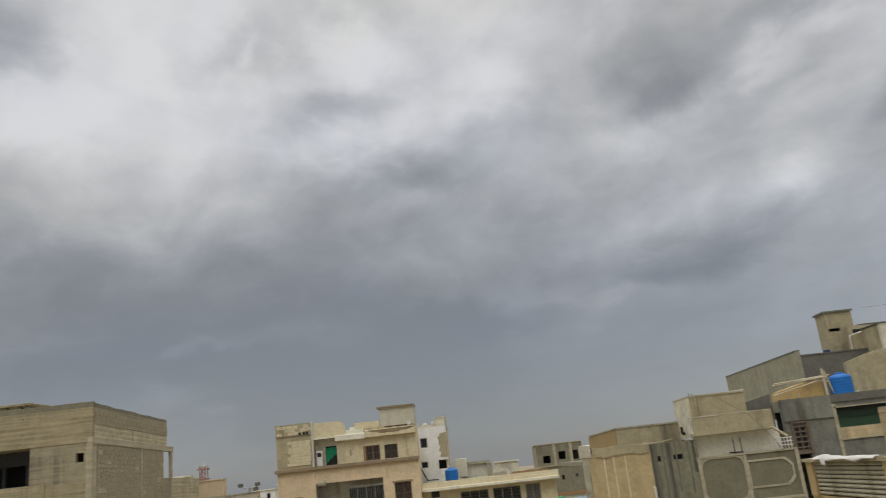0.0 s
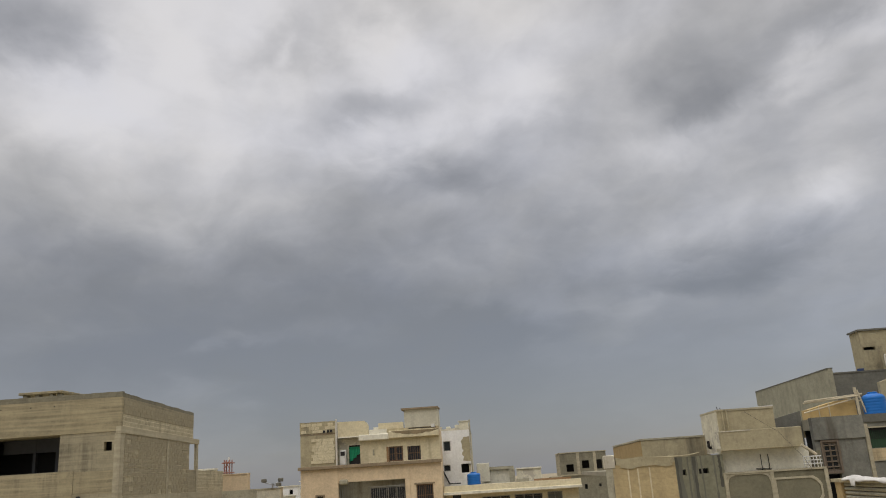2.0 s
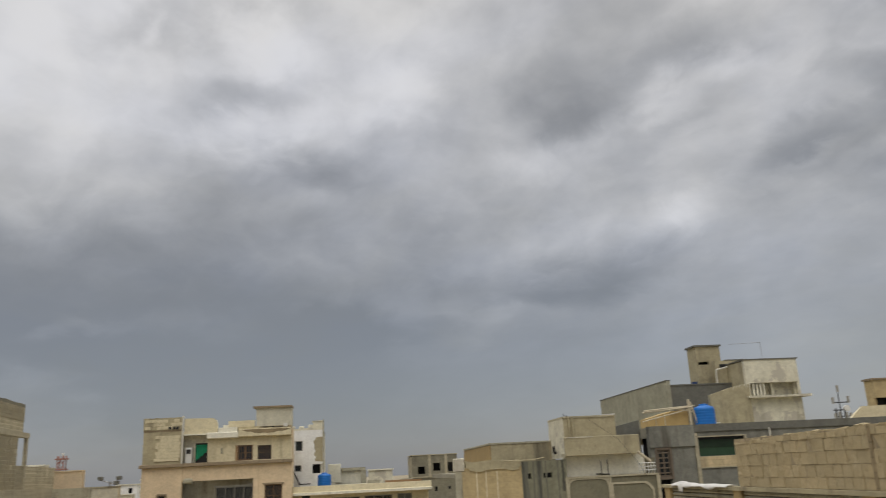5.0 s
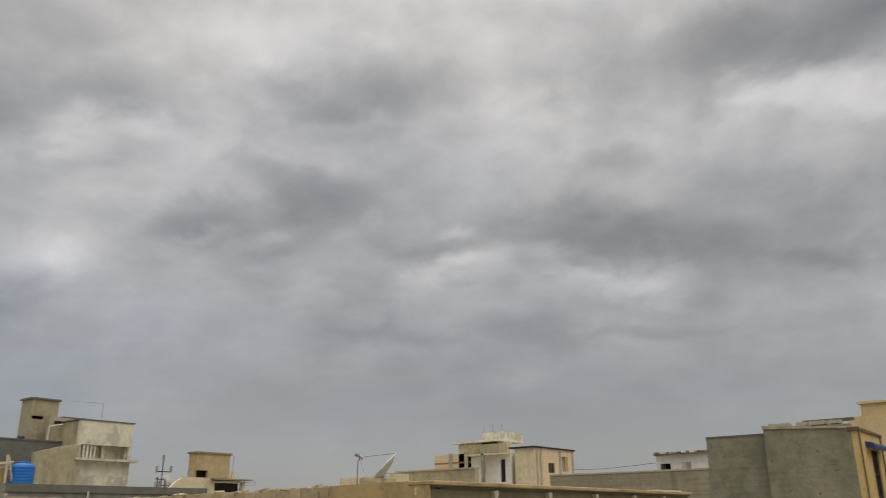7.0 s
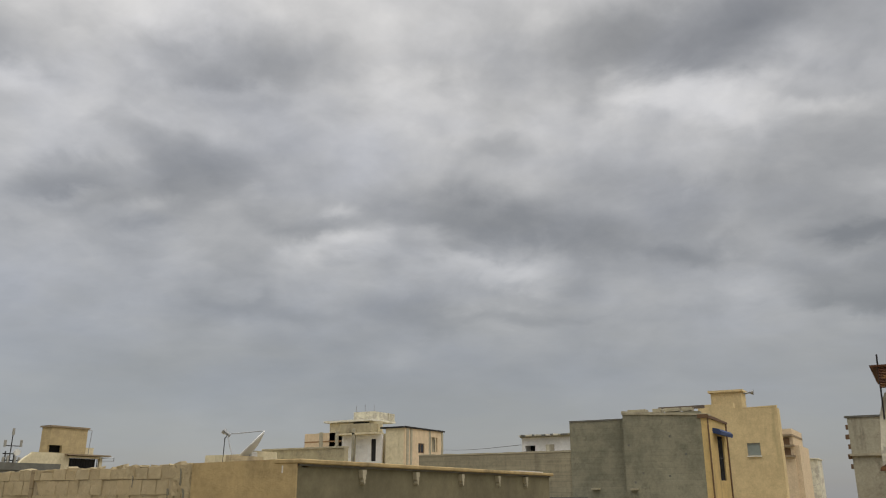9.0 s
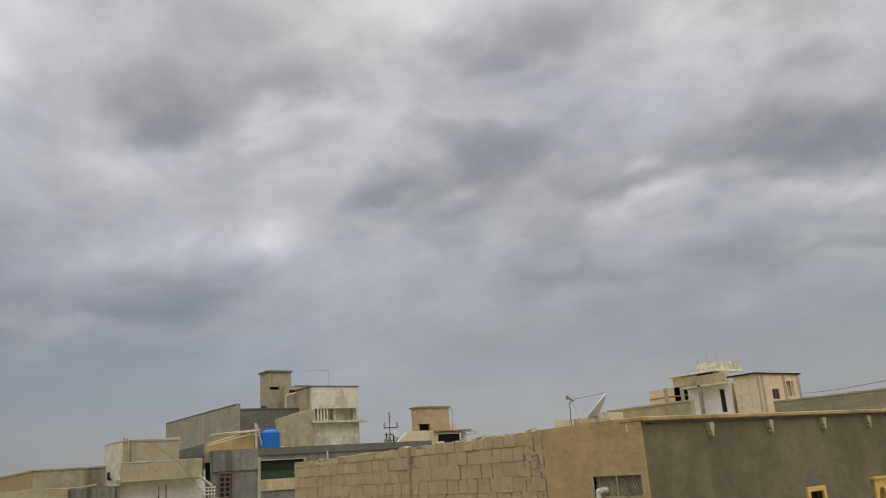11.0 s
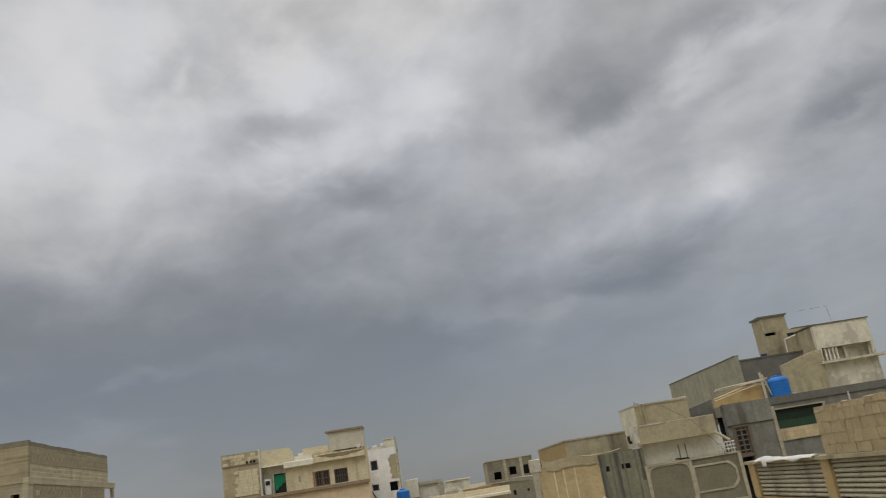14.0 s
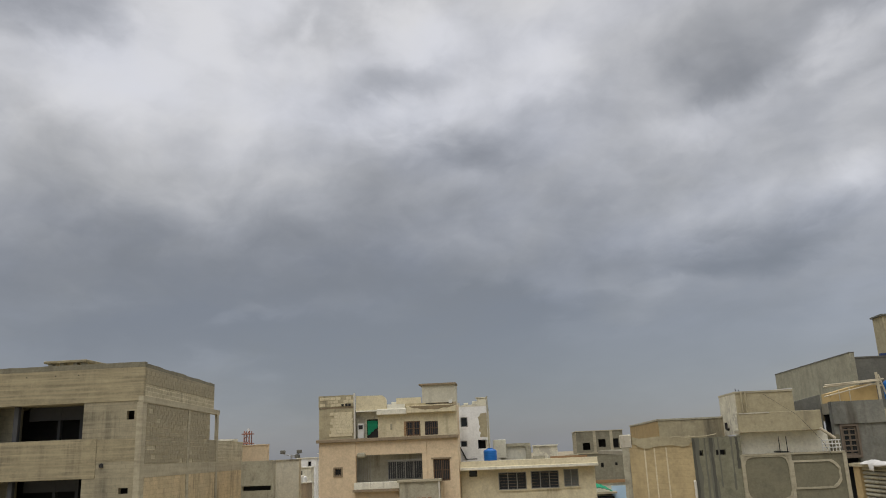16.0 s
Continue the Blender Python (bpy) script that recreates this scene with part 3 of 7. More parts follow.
def add_wall(bm, f, u0, u1, z0, z1, thick, holes=()):
    """A wall slab from the face inwards with openings cut through it. holes: (u0, u1, z0, z1)."""
    us = sorted({u0, u1, *[min(max(h[i], u0), u1) for h in holes for i in (0, 1)]})
    zs = sorted({z0, z1, *[min(max(h[i], z0), z1) for h in holes for i in (2, 3)]})

    def solid(i, j):
        if not (0 <= i < len(us) - 1 and 0 <= j < len(zs) - 1):
            return False
        cu, cz = (us[i] + us[i + 1]) / 2, (zs[j] + zs[j + 1]) / 2
        return not any(h[0] < cu < h[1] and h[2] < cz < h[3] for h in holes)

    for i in range(len(us) - 1):
        for j in range(len(zs) - 1):
            if not solid(i, j):
                continue
            a, b, c, d = us[i], us[i + 1], zs[j], zs[j + 1]
            for k in (0, -thick):
                quad(bm, [f(a, k, c), f(b, k, c), f(b, k, d), f(a, k, d)])
            for (di, dj), (p, q) in (((-1, 0), ((a, c), (a, d))), ((1, 0), ((b, c), (b, d))), ((0, -1), ((a, c), (b, c))), ((0, 1), ((a, d), (b, d)))):
                if not solid(i + di, j + dj):
                    quad(bm, [f(p[0], 0, p[1]), f(q[0], 0, q[1]), f(q[0], -thick, q[1]), f(p[0], -thick, p[1])])
    bmesh.ops.remove_doubles(bm, verts=bm.verts, dist=1e-5)


def add_tube(bm, pts, r, n=8):
    """A round bar along a line of points."""
    for p, q in zip(pts, pts[1:]):
        p, q = Vector(p), Vector(q)
        m = Matrix.Translation((p + q) / 2) @ (q - p).to_track_quat("Z", "Y").to_matrix().to_4x4()
        bmesh.ops.create_cone(bm, cap_ends=True, segments=n, radius1=r, radius2=r, depth=(q - p).length + r * 0.4, matrix=m)


def add_lathe(bm, x, y, profile, n=24):
    """A turned body about a standing axis. profile: (radius, height)."""
    rings = [[bm.verts.new((x + r * math.cos(2 * math.pi * i / n), y + r * math.sin(2 * math.pi * i / n), z)) for i in range(n)] for r, z in profile]
    for a, b in zip(rings, rings[1:]):
        for i in range(n):
            bm.faces.new((a[i], a[(i + 1) % n], b[(i + 1) % n], b[i]))
    bm.faces.new(rings[0][::-1])
    bm.faces.new(rings[-1])


def add_prism(bm, f, outline, d0, d1):
    """An outline (along, up) given depth."""
    a = [bm.verts.new(f(u, d0, z)) for u, z in outline]
    b = [bm.verts.new(f(u, d1, z)) for u, z in outline]
    n = len(a)
    bm.faces.new(a)
    bm.faces.new(b[::-1])
    for i in range(n):
        bm.faces.new((a[i], b[i], b[(i + 1) % n], a[(i + 1) % n]))


def thing(name, at, label, category, group="", kind=""):
    ob = new(name)
    ob.location = at
    ob.empty_display_size = 0.2
    return tagged(ob, label, category, group, kind)


def root_of(ob):
    while ob.parent:
        ob = ob.parent
    return ob


def mesh_of(name, bm, mat, smooth=False, origin=(0, 0, 0)):
    bmesh.ops.recalc_face_normals(bm, faces=bm.faces)
    if origin != (0, 0, 0):
        bmesh.ops.translate(bm, verts=bm.verts, vec=-Vector(origin))
    me = bpy.data.meshes.new(name)
    bm.to_mesh(me)
    bm.free()
    me.materials.append(mat if not isinstance(mat, str) else M[mat])
    if smooth:
        for p in me.polygons:
            p.use_smooth = True
    return me


def part(name, bm, mat, parent, label="", smooth=False):
    """Links a bmesh, built in world places, as one mesh under a thing or a part."""
    base = Vector(root_of(parent).location)
    ob = new(name, mesh_of(name, bm, mat, smooth, tuple(base)))
    ob.parent = parent
    if label:
        tagged(ob, label)
    return ob


def solo(name, bm, mat, label, category, at=(0, 0, 0), group="", kind="", smooth=False):
    ob = new(name, mesh_of(name, bm, mat, smooth, tuple(at)))
    ob.location = at
    return tagged(ob, label, category, group, kind)


def box_part(name, mat, parent, x0, x1, y0, y1, z0, z1, label="", bevel=0.0):
    bm = bmesh.new()
    add_box(bm, x0, x1, y0, y1, z0, z1, bevel)
    return part(name, bm, mat, parent, label)


def fbox_part(name, mat, parent, f, u0, u1, d0, d1, z0, z1, label="", bevel=0.0):
    bm = bmesh.new()
    add_fbox(bm, f, u0, u1, d0, d1, z0, z1, bevel)
    return part(name, bm, mat, parent, label)


def wall_part(name, mat, parent, f, u0, u1, z0, z1, thick=0.2, holes=(), label=""):
    bm = bmesh.new()
    add_wall(bm, f, u0, u1, z0, z1, thick, holes)
    return part(name, bm, mat, parent, label)


def ragged_top(name, mat, parent, f, u0, u1, z0, z1, depth, drop, step, label="", seed=1):
    """A coping or broken wall head whose upper edge is uneven."""
    rnd = random.Random(seed)
    n = max(3, int((u1 - u0) / step))
    tops = [(u0 + (u1 - u0) * i / n, z1 - rnd.random() * drop) for i in range(n + 1)]
    bm = bmesh.new()
    add_prism(bm, f, [(u0, z0), (u1, z0)] + tops[::-1], 0.0, -depth)
    return part(name, bm, mat, parent, label)


def window(parent, f, u0, u1, z0, z1, frame_mat="frame_grey", pane_mat="glass", lights=2, bars=0, inset=0.08, w=0.05, label="", bar_mat="iron"):
    """A window set in its opening: frame, panes, and a grille where there is one."""
    bm = bmesh.new()
    for a, b, c, d in ((u0, u1, z0, z0 + w), (u0, u1, z1 - w, z1), (u0, u0 + w, z0 + w, z1 - w), (u1 - w, u1, z0 + w, z1 - w)):
        add_fbox(bm, f, a, b, -inset, -inset - 0.06, c, d)
    cell = (u1 - u0 - w) / lights
    for i in range(1, lights):
        c = u0 + w / 2 + cell * i
        add_fbox(bm, f, c - w / 2, c + w / 2, -inset, -inset - 0.06, z0 + w, z1 - w)
    win = part("window", bm, frame_mat, parent, label)
    for i in range(lights):
        c = u0 + w / 2 + cell * i
        fbox_part("pane", pane_mat, win, f, c + w * 0.4, c + cell - w * 0.4, -inset - 0.025, -inset - 0.035, z0 + w * 0.9, z1 - w * 0.9)
    if bars:
        for i in range(bars):
            u = u0 + (u1 - u0) * (i + 0.5) / bars
            fbox_part("bar", bar_mat, win, f, u - 0.012, u + 0.012, -0.03, -0.055, z0, z1)
        fbox_part("cross_bar", bar_mat, win, f, u0, u1, -0.026, -0.03, (z0 + z1) / 2 - 0.015, (z0 + z1) / 2 + 0.015)
    return win


def water_tank(x, y, z, r, h, mat, label, group=""):
    t = thing("water_tank", (x, y, z), label, "water tank", group)
    bm = bmesh.new()
    prof = [(r * 0.94, z), (r, z + 0.05 * h)]
    for k in range(1, 6):
        a = z + h * (0.05 + 0.13 * k)
        prof += [(r, a - 0.03 * h), (r * 0.985, a - 0.012 * h), (r * 0.985, a + 0.012 * h), (r, a + 0.03 * h)]
    prof += [(r, z + 0.8 * h), (r * 0.86, z + 0.9 * h), (r * 0.5, z + 0.97 * h), (r * 0.42, z + 0.98 * h)]
    add_lathe(bm, x, y, prof)
    part("body", bm, mat, t, smooth=True)
    bm = bmesh.new()
    add_lathe(bm, x, y, [(r * 0.44, z + 0.975 * h), (r * 0.44, z + 1.03 * h), (r * 0.36, z + 1.05 * h)], 20)
    part("lid", bm, mat, t)
    bm = bmesh.new()
    add_tube(bm, [(x + r, y, z + 0.12 * h), (x + r + 0.22, y, z + 0.12 * h), (x + r + 0.22, y, z)], 0.025)
    part("outlet_pipe", bm, "pvc", t, "white plastic outlet pipe")
    return t


# ---- ground and the terrace under the camera ----
bm = bmesh.new()
bmesh.ops.create_grid(bm, x_segments=40, y_segments=40, size=2500)
solo("ground", bm, "dust", "dusty pale brown earth between the houses", "ground", kind="structure")
terrace = thing("house", (0, -3, 0), "plain concrete house under the viewpoint with a flat roof", "house")
box_part("wall", "pale_concrete", terrace, -6, 4.5, -12, 2.5, 0, 6.7)
box_part("roof", "roof_screed", terrace, -6.1, 4.6, -12.1, 2.6, 6.704, 6.9)


# ---- house A: unfinished grey concrete house ----
def flank(u, d, z):
    """The flank of the unfinished house is not square to its front: it runs back at six degrees."""
    y = 13.46 / (16.96 / u - 0.1)
    return (-16.96 - 0.1 * (y - 35.0) + d, y, z)


def unfinished_house():
    global raw_house
    h = raw_house = thing("house", (-21.5, 39.5, 0), "unfinished grey concrete and block house with empty window openings", "house")
    f = face("y-", 35.0)
    s = flank
    holes = [(-24.15, -19.72, 9.76, 11.35), (-24.0, -19.6, 6.4, 8.02), (-17.68, -17.32, 10.53, 10.92), (-17.87, -17.44, 7.33, 7.58), (-18.80, -18.64, 8.49, 8.65),
             (-24.0, -19.6, 3.2, 4.8)]
    wall_part("wall", "block_concrete", h, f, -28.0, -16.96, 0, 11.44, 0.22, holes)
    # cast bands that stand a little proud of the blockwork
    for z0, z1, d in ((11.36, 12.86, 0.03), (8.04, 9.74, 0.03), (4.82, 6.38, 0.03)):
        fh = [x for x in holes if z0 < x[3] and x[2] < z1]
        bm = bmesh.new()
        add_wall(bm, lambda u, q, z: f(u, q + d, z), -28.0, -19.0 if z0 < 11 else -16.93, z0, z1, d + 0.004, fh)
        part("cast_band", bm, "board_concrete", h, "board-marked concrete band")
    fbox_part("cast_band", "board_concrete", h, f, -18.98, -16.93, 0.012, 0, 8.75, 9.7, "board-marked concrete band")
    wall_part("parapet", "board_concrete", h, f, -28.0, -16.96, 11.44, 12.87, 0.2)
    ragged_top("coping", "dark_block", h, f, -28.0, -16.94, 12.86, 13.12, 0.22, 0.03, 0.3, "dark rough blocks along the wall head", 3)
    # side wall
    wall_part("side_wall", "course_concrete", h, s, 35.2, 43.0, 0, 11.28, 0.22)
    fbox_part("slab_edge", "pale_concrete", h, s, 35.0, 44.3, 0.05, -0.2, 11.28, 11.55, "pale cast slab edge")
    wall_part("side_parapet", "course_concrete", h, s, 35.2, 43.5, 11.55, 12.12, 0.2)
    wall_part("upper_parapet", "block_concrete", h, lambda u, d, z: s(u, d + 0.008, z), 35.2, 43.5, 12.12, 12.86, 0.2, (), "bare grey blocks on the parapet")
    ragged_top("coping", "dark_block", h, s, 35.24, 43.5, 12.86, 13.06, 0.22, 0.05, 0.3, "dark rough blocks along the wall head", 4)
    for y, w, back in ((34.985, 0.42, -0.25), (40.05, 0.3, -0.25), (43.95, 0.28, -0.1)):
        fbox_part("column", "pale_concrete", h, s, y, y + w, 0.025, back, 0, 11.28, "pale cast concrete column")
    fbox_part("beam", "pale_concrete", h, s, 35.4, 48.4, 0.02, -0.2, 7.98, 8.55, "cast concrete ring beam")
    wall_part("low_wall", "course_concrete", h, s, 44.25, 48.4, 0, 9.78, 0.22)
    for y0, y1 in ((35.5, 40.0), (40.4, 43.9), (44.3, 48.3)):
        fbox_part("infill", "tan_block", h, s, y0, y1, 0.008, -0.01, 5.0, 7.97, "tan block infill")
    fbox_part("sill_wall", "block_concrete", h, s, 43.0, 43.95, 0, -0.2, 0, 9.8)
    # inside, seen through the openings; the partitions' near-black colour stands for indoor shade
    box_part("back_wall", "dark_block", h, -28, -18.2, 43.3, 43.5, 0, 13.0)
    box_part("far_wall", "block_concrete", h, -28.2, -28, 35, 43.5, 0, 13.0)
    for z in (5.1, 8.3, 11.5):
        box_part("floor_slab", "pale_concrete", h, -27.9, -18.2, 35.25, 43.3, z - 0.15, z)
    box_part("partition", "dark_room", h, -27.9, -17.6, 37.6, 37.75, 5.2, 8.1)
    box_part("partition", "dark_room", h, -27.9, -17.6, 37.6, 37.75, 8.35, 11.3)
    # posts and lintels are coloured near-black for the indoor shade
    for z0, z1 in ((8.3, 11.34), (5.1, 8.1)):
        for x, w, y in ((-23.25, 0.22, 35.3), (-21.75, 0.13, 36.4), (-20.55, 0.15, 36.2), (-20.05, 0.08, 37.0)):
            box_part("post", "shaded_concrete", h, x, x + w, y, y + 0.2, z0, z1, "cast concrete post")
        box_part("lintel", "shaded_concrete", h, -23.2, -20.4, 36.42, 36.55, z1 - 0.62, z1, "block lintel")
    for z0, z1 in ((8.3, 11.34), (5.1, 8.1)):
        box_part("inner_wall", "dark_block", h, -24.4, -23.3, 35.9, 36.1, z0, z1, "grey block wall inside the opening")
    box_part("corner_block", "pale_concrete", h, -17.15, -16.915, 34.968, 35.3, 11.25, 11.56, "cast corner of the slab")
    # the slab over the stair head
    st = box_part("stair_cover", "board_concrete", h, -23.4, -21.2, 37.5, 39.5, 13.57, 13.69, "low concrete slab over the stair head", 0.02)
    for x in (-23.2, -22.6, -21.9, -21.5):
        box_part("stub", "dark_block", st, x, x + 0.2, 37.6, 37.9, 11.5, 13.57)
    # round drain hole
    bm = bmesh.new()
    add_tube(bm, [(-18.72, 34.96, 8.57), (-18.72, 35.3, 8.57)], 0.1, 12)
    part("drain_pipe", bm, "dark_room", h, "dark open drain pipe")
    for x in (-22.6, -21.2, -20.1):
        fbox_part("tie_hole", "dark_room", h, f, x, x + 0.05, 0.034, 0.0, 12.6, 12.65)


unfinished_house()


# ---- houses between A and B ----
def gap_houses():
    h = thing("house", (-15.9, 50, 0), "small tan rendered roof house behind the unfinished one", "house")
    box_part("wall", "peach", h, -16.85, -15.36, 48.0, 48.5, 0, 9.40)
    box_part("coping", "peach", h, -16.9, -15.34, 47.96, 48.5, 9.40, 9.46)
    h = thing("house", (-15.2, 46.5, 0), "grey cement house with one long dark slot", "house")
    f = face("y-", 46.0)
    wall_part("wall", "stained_grey", h, f, -16.2, -14.32, 0, 8.50, 0.2, [(-16.1, -14.45, 6.87, 7.12)])
    box_part("core", "dark_room", h, -16.15, -14.54, 46.3, 46.4, 0, 8.3)
    box_part("roof", "roof_screed", h, -16.2, -14.32, 46.2, 46.5, 8.3, 8.46)
    fbox_part("hood", "stained_grey", h, f, -16.15, -14.4, 0.12, 0.0, 7.13, 7.22, "thin concrete hood")
    box_part("side_wall", "stained_grey", h, -14.5, -14.324, 46.2, 46.5, 0, 8.3)
    h = thing("house", (-15.4, 54, 0), "pale grey plastered house", "house")
    box_part("wall", "pale_grey", h, -17.2, -15.05, 54, 54.6, 0, 8.44)
    box_part("coping", "stained_grey", h, -17.25, -15.03, 53.95, 54.6, 8.44, 8.52)
    # white roofs further off
    for x0, x1, y, z, mat in ((-22.4, -20.6, 80, 8.55, "whitewash"), (-20.8, -20.15, 82, 8.95, "whitewash"), (-22.6, -20.0, 76, 7.7, "white_worn"), (-21.8, -19.9, 72, 7.0, "cream")):
        h = thing("house", ((x0 + x1) / 2, y + 2, 0), "distant whitewashed house with a flat roof", "house", "distant white houses")
        f = face("y-", float(y))
        wall_part("wall", mat, h, f, x0, x1, 0, z, 0.2, [((x0 + x1) / 2 + 0.1, (x0 + x1) / 2 + 0.45, z - 0.75, z - 0.3)])
        box_part("core", "dark_room", h, x0 + 0.02, x1 - 0.02, y + 0.5, y + 0.9, 0, z - 0.2)
        box_part("side_wall", mat, h, x0, x0 + 0.18, y + 0.2, y + 1, 0, z - 0.01)
        box_part("side_wall", mat, h, x1 - 0.18, x1, y + 0.2, y + 1, 0, z - 0.01)
        box_part("roof", "white_wall", h, x0 - 0.12, x1 + 0.12, y - 0.12, y + 1, z, z + 0.09)
    for x in (-19.75, -19.35):
        water_tank(x + 0.1, 71.0, 6.55, 0.2, 0.5, M["white_paint"], "small white plastic water tank on a distant roof", "white roof tanks")
    shelf = thing("house", (-19.6, 71.5, 0), "low distant house carrying white tanks", "house")
    box_part("wall", "peach_trim", shelf, -20.4, -19.0, 70.6, 72.5, 0, 6.46)
    box_part("roof", "white_wall", shelf, -20.5, -18.9, 70.5, 72.6, 6.46, 6.55)
    # lamp mast with three heads
    lamp = thing("street_lamp", (-17.3, 60, 0), "tall steel street lamp with floodlight heads", "street lamp")
    bm = bmesh.new()
    add_lathe(bm, -17.3, 60, [(0.12, 0), (0.10, 4), (0.06, 8.85)], 12)
    part("pole", bm, "steel", lamp)
    for x, z, dx in ((-17.95, 9.05, -0.1), (-16.7, 9.05, 0.1), (-16.85, 8.72, 0.1)):
        bm = bmesh.new()
        add_tube(bm, [(-17.3, 60, 8.75), (x, 60, z - 0.1)], 0.035)
        a = part("arm", bm, "steel", lamp)
        bm = bmesh.new()
        add_box(bm, x - 0.16, x + 0.16, 59.8, 60.2, z - 0.12, z + 0.14, 0.04)
        part("lamp_head", bm, "dark_grey", a, "grey floodlight head")
    # red and white lattice mast
    mast = thing("lattice_mast", (-32.7, 95, 0), "distant red and white steel lattice mast with platforms", "mast")
    bm = bmesh.new()
    for x in (-33.05, -32.4):
        for y in (94.6, 95.4):
            add_tube(bm, [(x, y, 0), (x, y, 12.0)], 0.06, 6)
    part("leg_frame", bm, "red_paint", mast)
    for k in range(11):
        z = 1.0 + 1.0 * k
        for a, b in ((-33.05, -32.4), (-32.4, -33.05)):
            bm = bmesh.new()
            add_tube(bm, [(a, 94.6, z), (b, 94.6, z + 1.0)], 0.045, 5)
            part("brace", bm, "red_paint", mast)
    for z in (10.5, 11.6):
        box_part("platform", "red_paint", mast, -33.3, -32.15, 94.4, 95.6, z, z + 0.12)
    box_part("beacon", "white_paint", mast, -32.75, -32.55, 94.9, 95.1, 12.0, 12.3)


gap_houses()


# ---- house B: peach apartment house ----
def peach_house():
    h = thing("house", (-8.3, 54, 0), "peach plastered apartment house with a worn cream top storey", "house")
    f = face("y-", 50.0)
    holes = [(-11.68, -11.26, 7.43, 7.85), (-10.33, -6.24, 6.95, 8.57), (-5.57, -4.55, 6.90, 8.18), (-10.2, -6.3, 3.6, 5.4)]
    wall_part("wall", "peach", h, f, -12.67, -4.0, 0, 9.40, 0.22, holes)
    box_part("side_wall", "peach", h, -4.2, -4.0, 50.22, 51.7, 0, 11.4)
    box_part("rear_side_wall", "peach", h, -4.8, -4.62, 51.7, 57.8, 0, 11.2)
    box_part("side_wall", "peach", h, -12.67, -12.47, 50.22, 58, 0, 11.5)
    box_part("roof", "roof_screed", h, -12.4, -4.65, 50.3, 57.9, 11.2, 11.36)
    box_part("back_wall", "peach", h, -12.4, -4.65, 57.8, 58, 0, 11.2)
    fbox_part("string_course", "peach_trim", h, f, -12.8, -3.93, 0.22, 0.0, 9.40, 9.60, "brown moulded ledge", 0.02)
    for z in (6.6, 9.5):
        box_part("floor_slab", "peach_trim", h, -12.4, -4.85, 51.75, 57.7, z - 0.1, z)
    fbox_part("pilaster", "peach", h, f, -10.62, -10.36, 0.05, -0.02, 0, 9.40)
    fbox_part("pilaster", "peach", h, f, -6.22, -5.95, 0.05, -0.02, 7.05, 9.40)
    window(h, f, -11.68, -11.26, 7.43, 7.85, "peach_trim", "glass", 1, 3, 0.1, 0.06)
    # surround of the little window
    bm = bmesh.new()
    for a, b, c, d in ((-11.76, -11.18, 7.35, 7.43), (-11.76, -11.18, 7.85, 7.93), (-11.76, -11.68, 7.43, 7.85), (-11.26, -11.18, 7.43, 7.85)):
        add_fbox(bm, f, a, b, 0.04, 0.0, c, d)
    part("surround", bm, "peach_trim", h)
    window(h, f, -5.57, -4.55, 6.90, 8.18, "frame_brown", "glass", 2, 9, 0.1, 0.06, "", "frame_brown")
    fbox_part("surround", "peach_trim", h, f, -5.68, -4.44, 0.05, 0.0, 8.18, 8.28)
    # loggia behind the long opening
    g = face("y-", 50.95)
    wall_part("loggia_wall", "stained_grey", h, g, -10.6, -6.0, 6.6, 9.2, 0.15, [(-8.55, -6.35, 7.05, 8.15)])
    window(h, g, -8.55, -6.35, 7.05, 8.15, "frame_grey", "glass", 4, 0, 0.05)
    box_part("loggia_floor", "peach_trim", h, -10.6, -6.0, 50.22, 50.95, 6.45, 6.6)
    for i in range(7):
        u = -10.25 + i * 0.13
        fbox_part("grille_bar", "frame_grey", h, f, u, u + 0.014, -0.04, -0.07, 6.95, 8.57)
    for i in range(17):
        u = -8.5 + i * 0.135
        fbox_part("grille_bar", "frame_grey", h, f, u, u + 0.013, -0.04, -0.07, 6.95, 8.2 if i < 14 else 8.57)
    fbox_part("grille_rail", "frame_grey", h, f, -8.5, -6.26, -0.03, -0.075, 8.18, 8.22)
    fbox_part("air_cooler", "stained_grey", h, f, -10.28, -9.72, 0.12, -0.3, 8.42, 8.74, "weathered air cooler under the lintel", 0.09)
    fbox_part("balcony_front", "white_wall", h, f, -10.42, -7.58, 0.32, 0.2, 6.56, 6.98, "white balcony front", 0.02)
    for u in (-9.4, -8.6):
        fbox_part("seam", "stained_grey", h, f, u, u + 0.03, 0.325, 0.3, 6.58, 6.96)
    fbox_part("balcony_slab", "peach_trim", h, f, -10.5, -7.5, 0.4, 0.0, 6.42, 6.56)
    # boxed-out stained bay
    bay = fbox_part("bay", "stained_grey", h, f, -7.56, -5.15, 0.85, 0.0, 5.65, 6.92, "rain-stained projecting concrete bay", 0.02)
    fbox_part("bay_slab", "pale_concrete", bay, f, -7.68, -5.03, 0.97, 0.0, 6.92, 7.05)
    for u in (-6.9, -6.55, -6.2, -5.85):
        fbox_part("flower_pot", "red_brown", bay, f, u, u + 0.22, 1.02, 0.86, 5.86, 6.02)
    fbox_part("pot_shelf", "pale_concrete", bay, f, -7.1, -5.5, 1.04, 0.85, 5.80, 5.86)
    fbox_part("bay_pipe", "pvc", bay, f, -5.2, -5.12, 0.95, 0.86, 3.0, 6.9, "white drain pipe")
    # near-black sheets stand for the unlit rooms behind the openings
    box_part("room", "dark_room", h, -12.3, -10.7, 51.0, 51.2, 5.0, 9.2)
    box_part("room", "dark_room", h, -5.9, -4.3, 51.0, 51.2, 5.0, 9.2)
